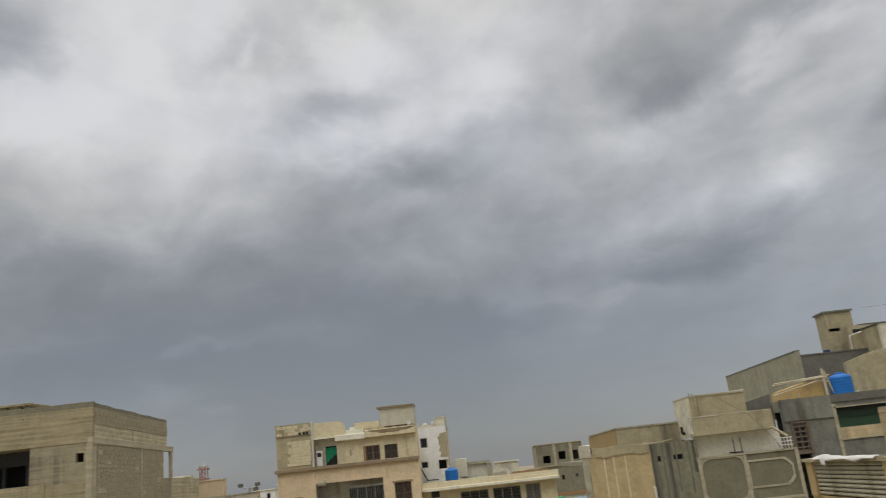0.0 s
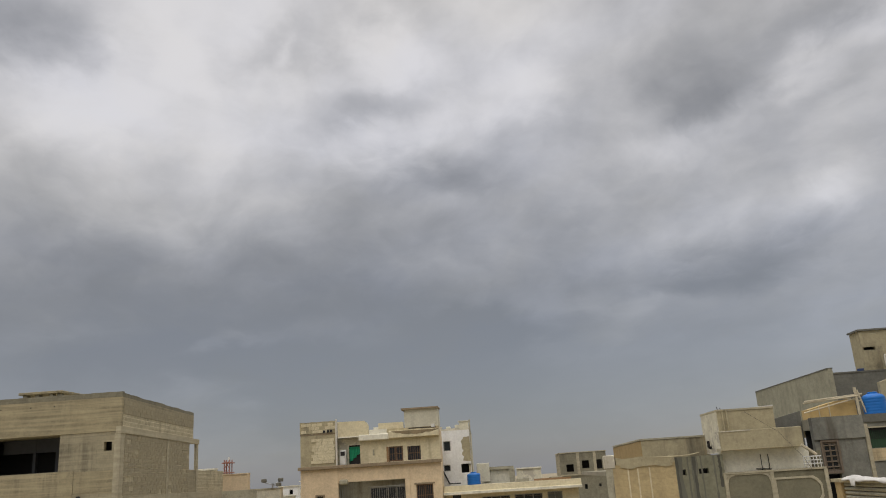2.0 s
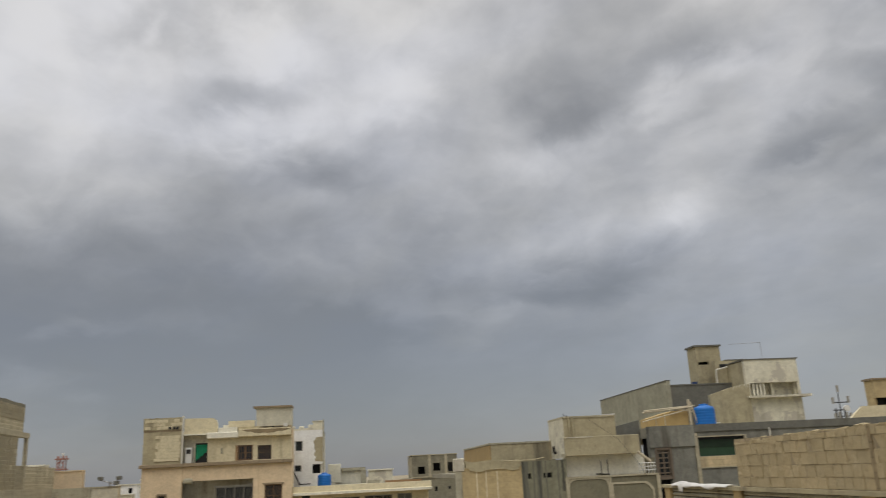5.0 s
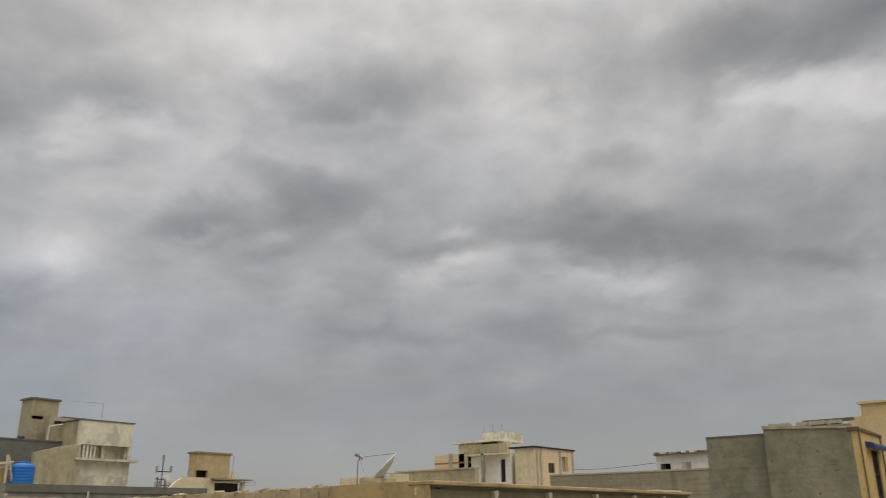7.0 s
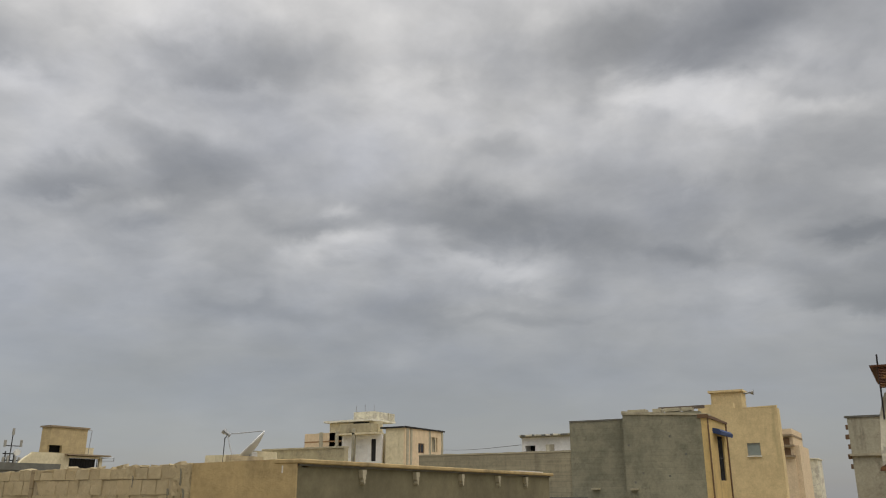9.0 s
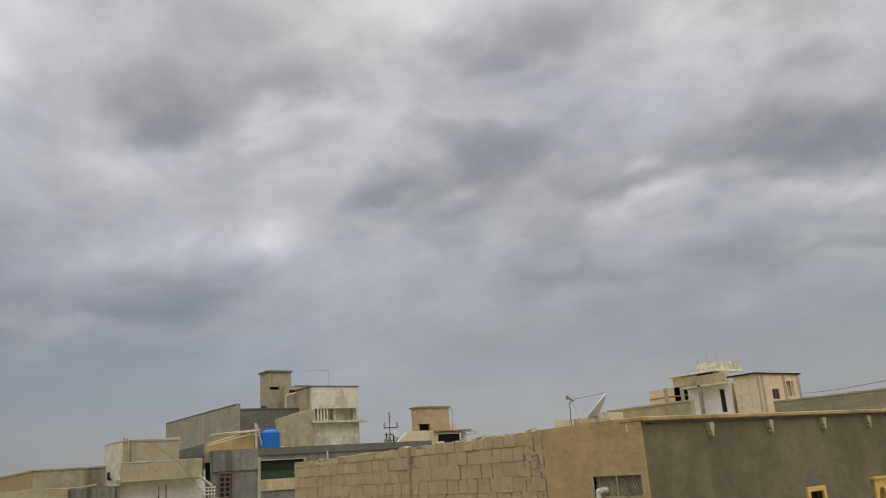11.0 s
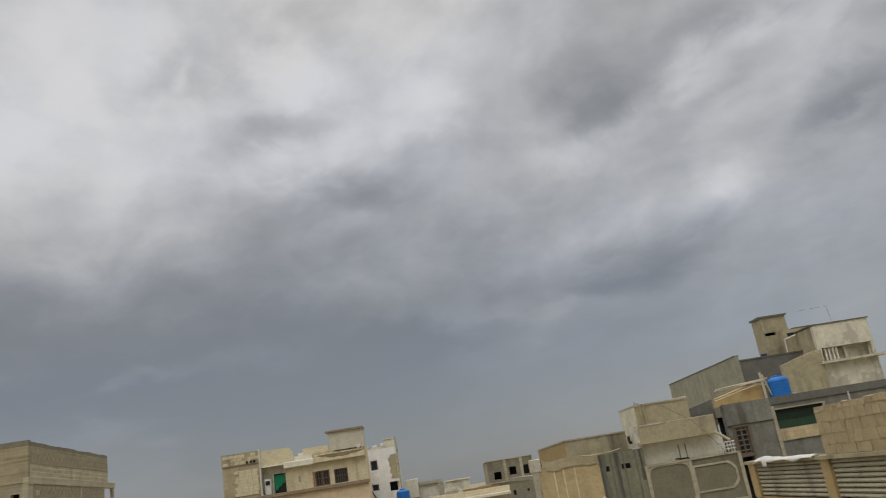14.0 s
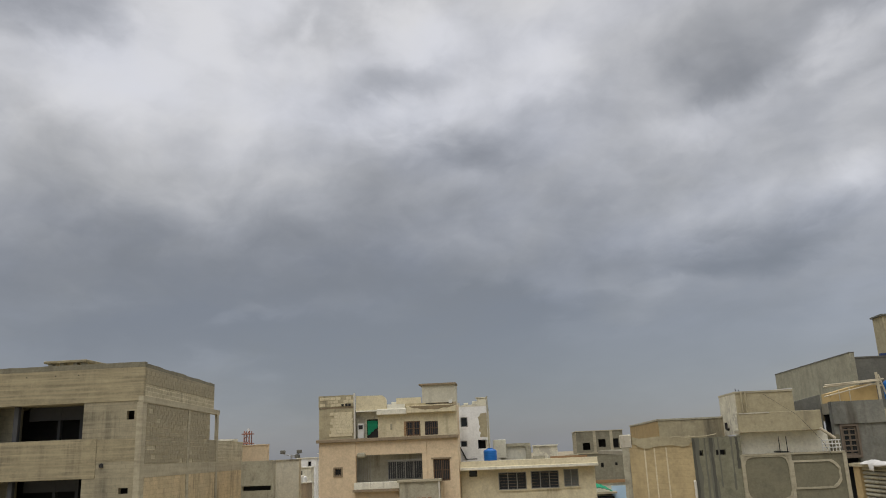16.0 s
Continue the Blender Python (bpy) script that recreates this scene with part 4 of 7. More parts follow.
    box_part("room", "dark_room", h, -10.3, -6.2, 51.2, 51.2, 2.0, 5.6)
    # top storey, left block
    wall_part("top_wall", "beige", h, f, -12.66, -10.45, 9.60, 11.58, 0.2, (), "wall with its brown undercoat showing")
    ragged_top("top_parapet", "beige", h, face("y-", 49.97), -12.68, -10.42, 11.58, 12.30, 0.2, 0.05, 0.25, "cream parapet with flaking paint", 7)
    rnd = random.Random(17)
    tile = bmesh.new()
    add_box(tile, -0.5, 0.5, -0.035, 0.02, -0.5, 0.5)
    tile = mesh_of("block", tile, "cream")
    pale = bmesh.new()
    add_box(pale, -0.5, 0.5, -0.02, 0.02, -0.5, 0.5)
    pale = mesh_of("block", pale, "cream")
    for row in range(8):
        left = -12.0 + (0.0, 0.12, 0.03, 0.2, 0.05, 0.1, 0.3, 0.02)[row]
        u = left
        while u < -10.62:
            w = min(0.36 + rnd.uniform(-0.03, 0.03), -10.5 - u)
            if rnd.random() > 0.05:
                ob = new("block", tile)
                ob.parent = h
                ob.location = Vector((u + w / 2, 49.99, 9.86 + 0.185 * row)) - Vector(h.location)
                ob.scale = (w - 0.012, rnd.uniform(0.8, 1.2), 0.176)
            u += w
    for row in range(3):
        u = -12.6 + 0.17 * (row % 2)
        while u < -10.6:
            if rnd.random() > 0.22:
                ob = new("block", pale)
                ob.parent = h
                ob.location = Vector((u + 0.16, 49.968, 11.7 + 0.2 * row)) - Vector(h.location)
                ob.scale = (0.31, rnd.uniform(0.6, 1.1), 0.182)
            u += 0.335
    for u in (-11.22, -10.98, -10.78):
        fbox_part("vent_hole", "dark_room", h, face("y-", 49.93), u, u + 0.15, 0.004, -0.05, 11.6, 11.75)
    # brown strip painted in for the recessed shadow line below the parapet
    ragged_top("damp_band", "peach_trim", h, face("y-", 49.985), -12.66, -10.45, 11.48, 11.59, 0.02, 0.07, 0.12, "brown line painted as the shadow under the parapet", 8)
    bm = bmesh.new()
    add_tube(bm, [(-10.38, 49.9, 9.6), (-10.38, 49.9, 12.35)], 0.06, 10)
    part("down_pipe", bm, "pvc", h, "cream plastic down pipe")
    bm = bmesh.new()
    add_prism(bm, f, [(-10.32, 11.28), (-8.38, 11.28), (-8.38, 11.85), (-8.47, 12.05), (-8.65, 12.17), (-10.32, 12.20)], 0.0, -0.2)
    part("curved_parapet", bm, "cream", h, "cream parapet with a rounded corner")
    fbox_part("eave", "white_wall", h, f, -10.3, -8.9, 0.1, 0.0, 11.2, 11.28)
    # recess with the green door
    g = face("y-", 50.5)
    wall_part("recess_wall", "white_worn", h, g, -10.45, -8.93, 9.5, 11.3, 0.15, [(-9.73, -8.97, 9.55, 10.75)])
    d = fbox_part("door", "iron", h, g, -9.73, -8.97, -0.05, -0.1, 9.55, 10.75, "dark door with a green cloth")
    bm = bmesh.new()
    for i in range(10):
        u = -9.69 + 0.066 * i
        low = [9.72 + 0.055 * k + 0.05 * math.sin(k * 1.9) for k in (i, i + 1)]
        quad(bm, [g(u, 0.02 + 0.03 * (i % 2), 10.66), g(u + 0.066, 0.02 + 0.03 * ((i + 1) % 2), 10.66), g(u + 0.066, 0.02 + 0.03 * ((i + 1) % 2), low[1]), g(u, 0.02 + 0.03 * (i % 2), low[0])])
    part("curtain", bm, "green_cloth", d, "bright green cloth hung in the door")
    box_part("cooler", "white_paint", h, -10.25, -9.85, 50.12, 50.45, 9.6, 10.5, "white metal air cooler", 0.03)
    box_part("cooler_grille", "iron", h, -10.18, -9.92, 50.1, 50.12, 10.15, 10.4)
    # right part of the top storey
    wall_part("top_wall", "cream", h, f, -8.93, -4.0, 9.60, 11.0, 0.2, [(-7.18, -6.29, 9.62, 10.51), (-6.01, -5.20, 9.64, 10.46)])
    # one near-black sheet as the shade behind the top windows
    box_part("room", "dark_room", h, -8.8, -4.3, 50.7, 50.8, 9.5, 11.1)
    window(h, f, -7.18, -6.29, 9.62, 10.51, "frame_brown", "glass", 2, 6, 0.06, 0.07, "", "frame_brown")
    window(h, f, -6.01, -5.20, 9.64, 10.46, "iron", "glass", 2, 6, 0.06, 0.05, "", "frame_brown")
    fbox_part("shutter", "red_brown", h, f, -7.3, -7.19, 0.04, 0.0, 9.62, 10.51, "brown wooden jamb")
    fbox_part("lamp_box", "stained_grey", h, f, -8.15, -8.05, 0.06, 0.0, 10.05, 10.4)
    fbox_part("roof_edge", "white_wall", h, f, -8.95, -7.1, 0.35, -0.2, 10.95, 11.3, "white roof edge", 0.03)
    fbox_part("roof_curb", "white_wall", h, f, -8.3, -7.2, 0.2, -0.2, 11.3, 11.58)
    fbox_part("roof_edge", "cream", h, f, -7.1, -4.02, 0.35, -0.2, 10.98, 11.42, "cream roof edge streaked with dirt", 0.03)
    fbox_part("parapet", "cream", h, f, -7.75, -6.2, 0.02, -0.2, 11.3, 11.95)
    fbox_part("parapet", "cream_worn", h, f, -7.2, -4.02, 0.06, -0.2, 11.42, 11.58, "parapet black with damp")
    rnd = random.Random(23)
    tops = [(-6.9 + 0.17 * k, 11.36 - 0.30 * math.sin(math.pi * k / 17) * rnd.uniform(0.55, 1.0)) for k in range(18)]
    bm = bmesh.new()
    add_prism(bm, f, [(-6.9, 11.40), (-4.02, 11.40)] + tops[::-1], 0.354, 0.34)
    part("damp_stain", bm, "rubble", h, "brown damp stain under the roof tank")
    fbox_part("step", "white_wall", h, f, -8.05, -7.75, 0.05, -0.2, 11.5, 11.72)
    tank = fbox_part("tank_house", "pale_grey", h, f, -6.12, -4.04, -0.02, -1.4, 11.5, 12.66, "grey concrete roof tank")
    fbox_part("tank_cover", "peach_trim", tank, f, -6.3, -4.0, 0.12, -1.5, 12.66, 12.76)
    fbox_part("dish", "white_paint", tank, f, -4.45, -4.25, 0.25, 0.1, 11.5, 11.7)
    # thin near-black line along the foot of the tank
    fbox_part("dirt_line", "iron", tank, f, -5.9, -4.2, 0.075, 0.0, 11.5, 11.55)


peach_house()


# ---- white stair tower behind, and house F ----
def white_tower():
    h = thing("house", (-3.3, 58, 0), "narrow whitewashed house with flaking walls", "house")
    f = face("y-", 56.0)
    holes = [(-4.25, -3.76, 10.20, 10.85), (-4.3, -3.84, 8.87, 9.28), (-3.11, -2.46, 8.72, 9.30)]
    wall_part("wall", "whitewash", h, f, -4.9, -2.42, 0, 11.55, 0.2, holes)
    box_part("core", "dark_room", h, -4.85, -2.5, 56.6, 59.5, 0, 11.3)
    box_part("side_wall", "white_worn", h, -2.6, -2.42, 56.2, 59.6, 0, 11.5)
    box_part("roof", "roof_screed", h, -4.9, -2.42, 56.2, 59.6, 11.35, 11.5)
    ragged_top("parapet", "white_worn", h, f, -4.6, -2.42, 11.55, 11.75, 0.2, 0.1, 0.2, "", 11)
    window(h, f, -4.25, -3.76, 10.20, 10.85, "frame_grey", "glass", 1, 0)
    window(h, f, -4.3, -3.84, 8.87, 9.28, "frame_grey", "glass", 1, 0)
    rnd = random.Random(61)
    edge = [(-2.95 + rnd.uniform(-0.14, 0.14), 9.5 + 0.13 * k) for k in range(13)]
    bm = bmesh.new()
    add_prism(bm, f, [(-2.43, 11.1), (-2.43, 9.45)] + edge, 0.006, 0.0)
    part("patch", bm, "beige", h, "bare beige patch where the whitewash has gone")
    for x0, x1, z1 in ((-3.08, -2.46, 12.12), (-3.4, -3.08, 11.93), (-4.7, -4.3, 11.86), (-4.0, -3.7, 11.84)):
        box_part("roof_stub", "white_worn", h, x0, x1, 56.25, 56.6, 11.5, z1, "broken whitewashed parapet stub", 0.02)
    box_part("roof_lid", "white_wall", h, -3.16, -2.4, 56.2, 57.2, 12.12, 12.18)
    bm = bmesh.new()
    add_tube(bm, [(-2.36, 55.9, 7.5), (-2.36, 55.9, 12.2)], 0.045)
    part("pipe", bm, "stained_grey", h, "grey stand pipe")
    bm = bmesh.new()
    for k in (0, 0.18):
        add_tube(bm, [(-4.55, 55.8 + k, 9.3), (-3.95, 55.8 + k, 8.05)], 0.035)
    add_tube(bm, [(-3.95, 55.8, 8.05), (-3.2, 55.8, 8.05)], 0.035)
    part("handrail", bm, "iron", h, "rusty stair handrail")


white_tower()


def long_house():
    h = thing("house", (0.2, 55, 0), "low cream house with a deep white eave and ribbon windows", "house")
    f = face("y-", 51.0)
    wins = [(-1.69, 0.03, 6.18, 7.22), (0.30, 2.00, 6.20, 7.24), (2.30, 3.20, 6.25, 7.28), (-3.47, -2.97, 7.03, 7.40)]
    wall_part("wall", "cream", h, f, -3.98, 4.2, 0, 7.5, 0.2, wins)
    box_part("core", "dark_room", h, -3.9, 4.0, 51.9, 58, 0, 7.4)
    box_part("side_wall", "cream", h, 4.0, 4.2, 51.2, 58, 0, 7.5)
    box_part("roof", "roof_screed", h, -3.96, 4.2, 51.0, 58, 7.5, 7.9)
    for u0, u1, z0, z1 in wins[:3]:
        w = window(h, f, u0, u1, z0, z1, "frame_grey", "grey_glass" if u0 > 2 else "glass", 3 if u1 - u0 > 1 else 2, 0, 0.1, 0.05)
        for k in range(5):
            fbox_part("louvre", "peach_trim", w, f, u0 + 0.05, u1 - 0.05, -0.1, -0.12, z0 + 0.18 * (k + 1), z0 + 0.18 * (k + 1) + 0.012)
        fbox_part("sill", "cream", w, f, u0 - 0.05, u1 + 0.05, 0.08, 0.0, z0 - 0.07, z0)
    window(h, f, *wins[3], "iron", "glass", 1, 0)
    bm = bmesh.new()
    add_prism(bm, lambda u, d, z: (d, 51.0 - u, z), [(0.0, 7.42), (0.62, 7.42), (0.66, 7.58), (0.55, 7.62), (0.5, 7.95), (0.0, 7.95)], -3.98, 4.36)
    part("eave", bm, "cream", h, "deep cream eave with a white lip")
    fbox_part("eave_lip", "white_wall", h, f, -3.98, 4.38, 0.70, 0.62, 7.44, 7.58, "white eave lip")
    fbox_part("ledge", "white_wall", h, f, 1.3, 4.3, 0.35, 0.0, 4.95, 5.3, "white ledge")
    fbox_part("door_hood", "wood", h, f, -2.8, -1.3, 0.4, 0.0, 5.1, 5.4, "dark wooden hood")
    box_part("roof_edge", "red_brown", h, 1.6, 3.9, 52.2, 52.5, 7.9, 8.06)
    for x in (0.5, 2.6):
        box_part("slab", "stained_grey", h, x, x + 0.8, 52.6, 53.2, 7.9, 8.12, "loose concrete slab")
    water_tank(-2.2, 53.2, 7.9, 0.43, 0.78, M["blue_tank"], "bright blue ribbed plastic water tank on the cream house")
    h = thing("house", (-0.6, 62, 0), "low white roof room with a grey parapet", "house")
    box_part("wall", "white_wall", h, -1.9, 0.3, 60, 63, 0, 8.8)
    box_part("parapet", "stained_grey", h, -2.0, 0.45, 59.8, 63.1, 8.8, 9.0)
    box_part("end_wall", "stained_grey", h, 0.1, 0.5, 59.7, 60.2, 0, 8.79)
    box_part("curb", "white_wall", h, -2.2, -1.3, 59.4, 60.2, 8.0, 9.3, "", 0.03)
    h = thing("house", (1.7, 66, 0), "distant low house with a white roof", "house")
    box_part("wall", "white_worn", h, 0.7, 2.6, 65, 67, 0, 8.75)
    box_part("roof", "white_wall", h, 0.65, 2.65, 64.9, 67, 8.75, 8.85)


long_house()


def block_house():
    h = thing("house", (6.4, 79, 0), "unfinished grey block house with square openings", "house")
    f = face("y-", 75.0)
    up = [(5.29, 5.95, 8.28, 8.92), (6.70, 7.35, 8.50, 9.19), (7.95, 8.5, 8.4, 9.2)]
    wall_part("wall", "dark_block", h, f, 4.75, 8.9, 8.05, 9.90, 0.2, up)
    wall_part("wall", "dark_block", h, f, 4.75, 8.9, 0, 7.95, 0.2, [(6.76, 7.02, 6.72, 7.14), (8.02, 8.25, 6.86, 7.12)])
    fbox_part("floor_edge", "pale_concrete", h, f, 4.7, 8.95, 0.12, -0.2, 7.95, 8.05)
    box_part("side_wall", "block_concrete", h, 4.75, 4.95, 75.2, 81, 0, 9.85)
    box_part("core", "dark_room", h, 4.95, 8.9, 77.0, 81, 0, 9.7)
    box_part("roof", "pale_concrete", h, 4.7, 8.95, 74.95, 81, 9.90, 9.97)
    for u in (6.25, 7.75):
        fbox_part("column", "pale_concrete", h, f, u, u + 0.25, 0.03, -0.02, 8.05, 9.9)
    h = thing("house", (6.9, 72, 0), "low house with a pink parapet, green sheet and tank", "house")
    box_part("wall", "white_wall", h, 5.2, 8.6, 71.2, 74, 0, 5.55)
    box_part("parapet", "red_brown", h, 5.2, 8.7, 71.0, 71.2, 5.55, 5.8)
    box_part("porch", "dark_room", h, 5.9, 7.2, 70.0, 71.2, 0, 4.5)
    box_part("porch_roof", "pale_concrete", h, 5.7, 7.4, 69.6, 71.2, 4.75, 4.9)
    box_part("panel", "pale_blue_tank", h, 7.1, 8.3, 70.9, 71.0, 3.0, 5.3)
    bm = bmesh.new()
    n = 12
    rows = [[bm.verts.new((5.6 + 1.45 * i / n, 69.8 + 0.5 * j / 4, 4.95 + 0.62 * (1 - (i / n) ** 2) * (0.55 + 0.45 * j / 4) + 0.04 * math.sin(i * 2.1 + j))) for i in range(n + 1)] for j in range(5)]
    for a, b in zip(rows, rows[1:]):
        for i in range(n):
            bm.faces.new((a[i], a[i + 1], b[i + 1], b[i]))
    ex = bmesh.ops.extrude_face_region(bm, geom=list(bm.faces))
    bmesh.ops.translate(bm, vec=(0, 0.02, -0.05), verts=[v for v in ex["geom"] if isinstance(v, bmesh.types.BMVert)])
    solo("tarpaulin", bm, "green_cloth", "bright green tarpaulin sheet slung over a porch roof", "tarpaulin", (6.4, 70, 4.9))


block_house()


# ---- small things before and behind house A ----
h = thing("house", (-25, 63, 0), "low pale house behind the unfinished one", "house")
box_part("wall", "white_worn", h, -24.3, -22.55, 62.0, 63.0, 0, 10.12)
box_part("roof", "white_wall", h, -24.4, -22.5, 61.9, 63.0, 10.12, 10.24)


# ---- house D: tan and grey house with framed panels ----
def framed(parent, f, u0, u1, z0, z1, corner, w, d, mat, left=True, right=True, clipped=False):
    """A raised rib round a panel, with clipped corners."""
    def ring(m):
        c = corner
        a, b, lo, hi = u0 + m, u1 - m, z0 + m, z1 - m
        k = c * 0.42
        e = 1.0 if clipped else 0.45
        pts = []
        if right:
            pts += [(b - c, lo), (b - k, lo + k * e), (b - k * e, lo + k), (b, lo + c), (b, hi - c), (b - k * e, hi - k), (b - k, hi - k * e), (b - c, hi)]
        else:
            pts += [(b, lo), (b, hi)]
        if left:
            pts += [(a + c, hi), (a + k, hi - k * e), (a + k * e, hi - k), (a, hi - c), (a, lo + c), (a + k * e, lo + k), (a + k, lo + k * e), (a + c, lo)]
        else:
            pts += [(a, hi), (a, lo)]
        return pts
    bm = bmesh.new()
    o, i = ring(0), ring(w)
    n = len(o)
    vo, vi = [bm.verts.new(f(u, d, z)) for u, z in o], [bm.verts.new(f(u, d, z)) for u, z in i]
    wo, wi = [bm.verts.new(f(u, 0, z)) for u, z in o], [bm.verts.new(f(u, 0, z)) for u, z in i]
    for k in range(n):
        j = (k + 1) % n
        bm.faces.new((vo[k], vo[j], vi[j], vi[k]))
        bm.faces.new((vo[k], wo[k], wo[j], vo[j]))
        bm.faces.new((vi[k], vi[j], wi[j], wi[k]))
        bm.faces.new((wo[k], wi[k], wi[j], wo[j]))
    return part("rib", bm, mat, parent, "raised cream rib")


def panel_house():
    h = thing("house", (7, 33, 0), "tan and grey plastered house with framed balcony panels", "house")
    f = face("y-", 29.0)
    wall_part("wall", "tan", h, f, 3.42, 5.76, 0, 8.55, 0.22)
    ragged_top("wall_head", "beige", h, face("y-", 28.98), 3.75, 5.76, 8.52, 8.80, 0.26, 0.10, 0.22, "broken pale wall head", 21)
    rnd = random.Random(52)
    low = [(3.9 + 0.11 * k, 8.47 - rnd.random() * 0.035 - 0.07 * max(0.0, math.sin(k * 0.55))) for k in range(17)]
    bm = bmesh.new()
    add_prism(bm, face("y-", 28.97), [(5.7, 8.56), (3.88, 8.56)] + low, 0.012, -0.02)
    part("plaster_patch", bm, "beige", h, "torn edge of pale plaster")
    fbox_part("quoin", "stained_grey", h, f, 3.38, 3.62, 0.03, 0.0, 0, 8.42, "grey bare corner strip")
    fbox_part("corner_post", "white_worn", h, f, 3.36, 3.72, 0.04, -0.4, 8.42, 8.88, "whitewashed corner stub", 0.03)
    for u, z0 in ((4.12, 6.75), (4.45, 6.6), (4.85, 6.5)):
        fbox_part("plaster_seam", "cream", h, f, u, u + 0.045, 0.012, 0.0, z0, 8.4)
    wall_part("wall", "streaked_grey", h, face("y-", 29.01), 5.76, 7.40, 0, 8.68, 0.22, [(5.96, 6.11, 8.07, 8.25), (6.54, 6.87, 8.08, 8.25)])
    box_part("core", "dark_room", h, 5.8, 7.3, 29.5, 29.7, 0, 8.6)
    for u, z1 in ((5.72, 7.2), (6.42, 6.55)):
        bm = bmesh.new()
        add_tube(bm, [(u, 28.93, 2), (u, 28.93, z1), (u, 29.02, z1 + 0.04)], 0.045, 10)
        part("drain_pipe", bm, "pvc", h, "white plastic drain pipe")
    for u, w, z0 in ((5.80, 0.20, 4.0), (5.78, 0.09, 5.2), (6.16, 0.06, 5.0), (6.30, 0.19, 4.5), (6.36, 0.09, 6.0), (6.62, 0.05, 7.0), (7.05, 0.06, 6.9), (7.22, 0.09, 7.6)):
        rnd = random.Random(int(u * 100))
        n = 14
        zs = [z0 + (8.66 - z0) * k / n for k in range(n + 1)]
        edge = [(u + rnd.uniform(-0.02, 0.02), z) for z in zs] + [(u + w * (0.75 + 0.5 * rnd.random()), z) for z in zs[::-1]]
        bm = bmesh.new()
        add_prism(bm, face("y-", 29.01), edge, 0.009 if w == 0.09 else 0.005, -0.01)
        part("wet_streak", bm, "wet" if w == 0.09 else "damp", h, "dark run of damp")
    bm = bmesh.new()
    add_tube(bm, [(5.1, 28.9, 8.74), (5.5, 28.85, 8.70), (6.2, 28.88, 8.72), (6.6, 28.95, 8.78)], 0.016, 6)
    part("hose", bm, "beige", h, "pale hose lying along the wall head")
    # roof room with a brown flank
    box_part("roof_room", "beige", h, 5.03, 7.5, 31.0, 39.0, 0, 9.36)
    box_part("roof_flank", "brown", h, 5.0, 5.03, 31.05, 39.0, 8.2, 9.34, "brown painted flank wall")
    box_part("roof_coping", "stained_grey", h, 4.98, 7.5, 30.97, 39.0, 9.36, 9.42)
    box_part("low_roof", "roof_screed", h, 3.42, 5.0, 29.22, 39.0, 8.2, 8.35)
    # upper block over the balcony
    box_part("upper_block", "beige", h, 7.42, 9.35, 29.0, 31.4, 8.8, 10.12)
    box_part("upper_coping", "pale_concrete", h, 7.40, 9.37, 28.97, 31.4, 10.12, 10.18)
    box_part("upper_side", "white_worn", h, 7.38, 7.42, 29.02, 31.2, 8.72, 10.10, "flaked white side wall")
    for u in (7.6, 7.74):
        bm = bmesh.new()
        add_tube(bm, [(u, 28.95, 9.46), (u, 28.95, 10.16)], 0.03, 8)
        part("stub_pipe", bm, "beige", h)
    bm = bmesh.new()
    add_tube(bm, [(7.28, 30.2, 9.16), (7.28, 30.2, 8.95), (7.36, 30.2, 8.93)], 0.05, 8)
    part("spout", bm, "iron", h, "dark spout")
    fbox_part("balcony_parapet", "beige", h, face("y-", 28.8), 7.36, 10.12, 0.0, -0.14, 8.77, 9.44, "pale cement balcony parapet", 0.015)
    box_part("balcony_slab", "pale_concrete", h, 7.36, 10.12, 28.94, 29.5, 8.77, 8.87)
    fbox_part("parapet_end", "beige", h, face("x+", 10.12), 28.94, 29.5, 0.0, -0.14, 8.87, 9.44)
    bm = bmesh.new()
    add_prism(bm, face("y-", 28.79), [(7.4, 9.40), (8.4, 9.40), (8.43, 9.44), (8.1, 9.44), (7.4, 9.43)], 0.01, 0.0)
    part("drip_edge", bm, "white_worn", h)
    bm = bmesh.new()
    add_tube(bm, [(8.35, 28.97, 10.05), (9.3, 28.7, 9.3), (10.0, 28.7, 8.4), (10.3, 28.9, 7.95)], 0.005, 5)
    part("wire", bm, "iron", h, "sagging black wire")
    # white wall of the balcony below
    box_part("recess_wall", "white_wall", h, 7.37, 10.4, 29.3, 29.5, 8.06, 8.77)
    bm = bmesh.new()
    for u in (8.75, 9.0):
        add_tube(bm, [(u, 29.27, 8.0), (u, 29.27, 8.6)], 0.013, 6)
    add_tube(bm, [(8.55, 29.27, 8.12), (9.05, 29.27, 8.09)], 0.017, 6)
    part("valve_pipes", bm, "iron", h, "dark pipes with a stop valve")
    # framed panels
    wall_part("panel_wall", "olive_grey", h, f, 7.37, 10.76, 6.52, 8.0, 0.15)
    fbox_part("panel_cap", "pale_concrete", h, f, 7.37, 10.78, 0.05, -0.2, 8.0, 8.06)
    framed(h, f, 7.40, 8.92, 6.54, 8.0, 0.26, 0.05, 0.03, "pale_concrete")
    for u0, u1, z0, z1, mm in ((7.40, 7.72, 7.70, 8.0, 1), (7.40, 7.72, 6.54, 6.84, 2), (8.60, 8.92, 7.70, 8.0, 3), (8.60, 8.92, 6.54, 6.84, 4)):
        cu, cz = (u0 if mm in (1, 2) else u1), (z1 if mm in (1, 3) else z0)
        ou, oz = (u1 if mm in (1, 2) else u0), (z0 if mm in (1, 3) else z1)
        bm = bmesh.new()
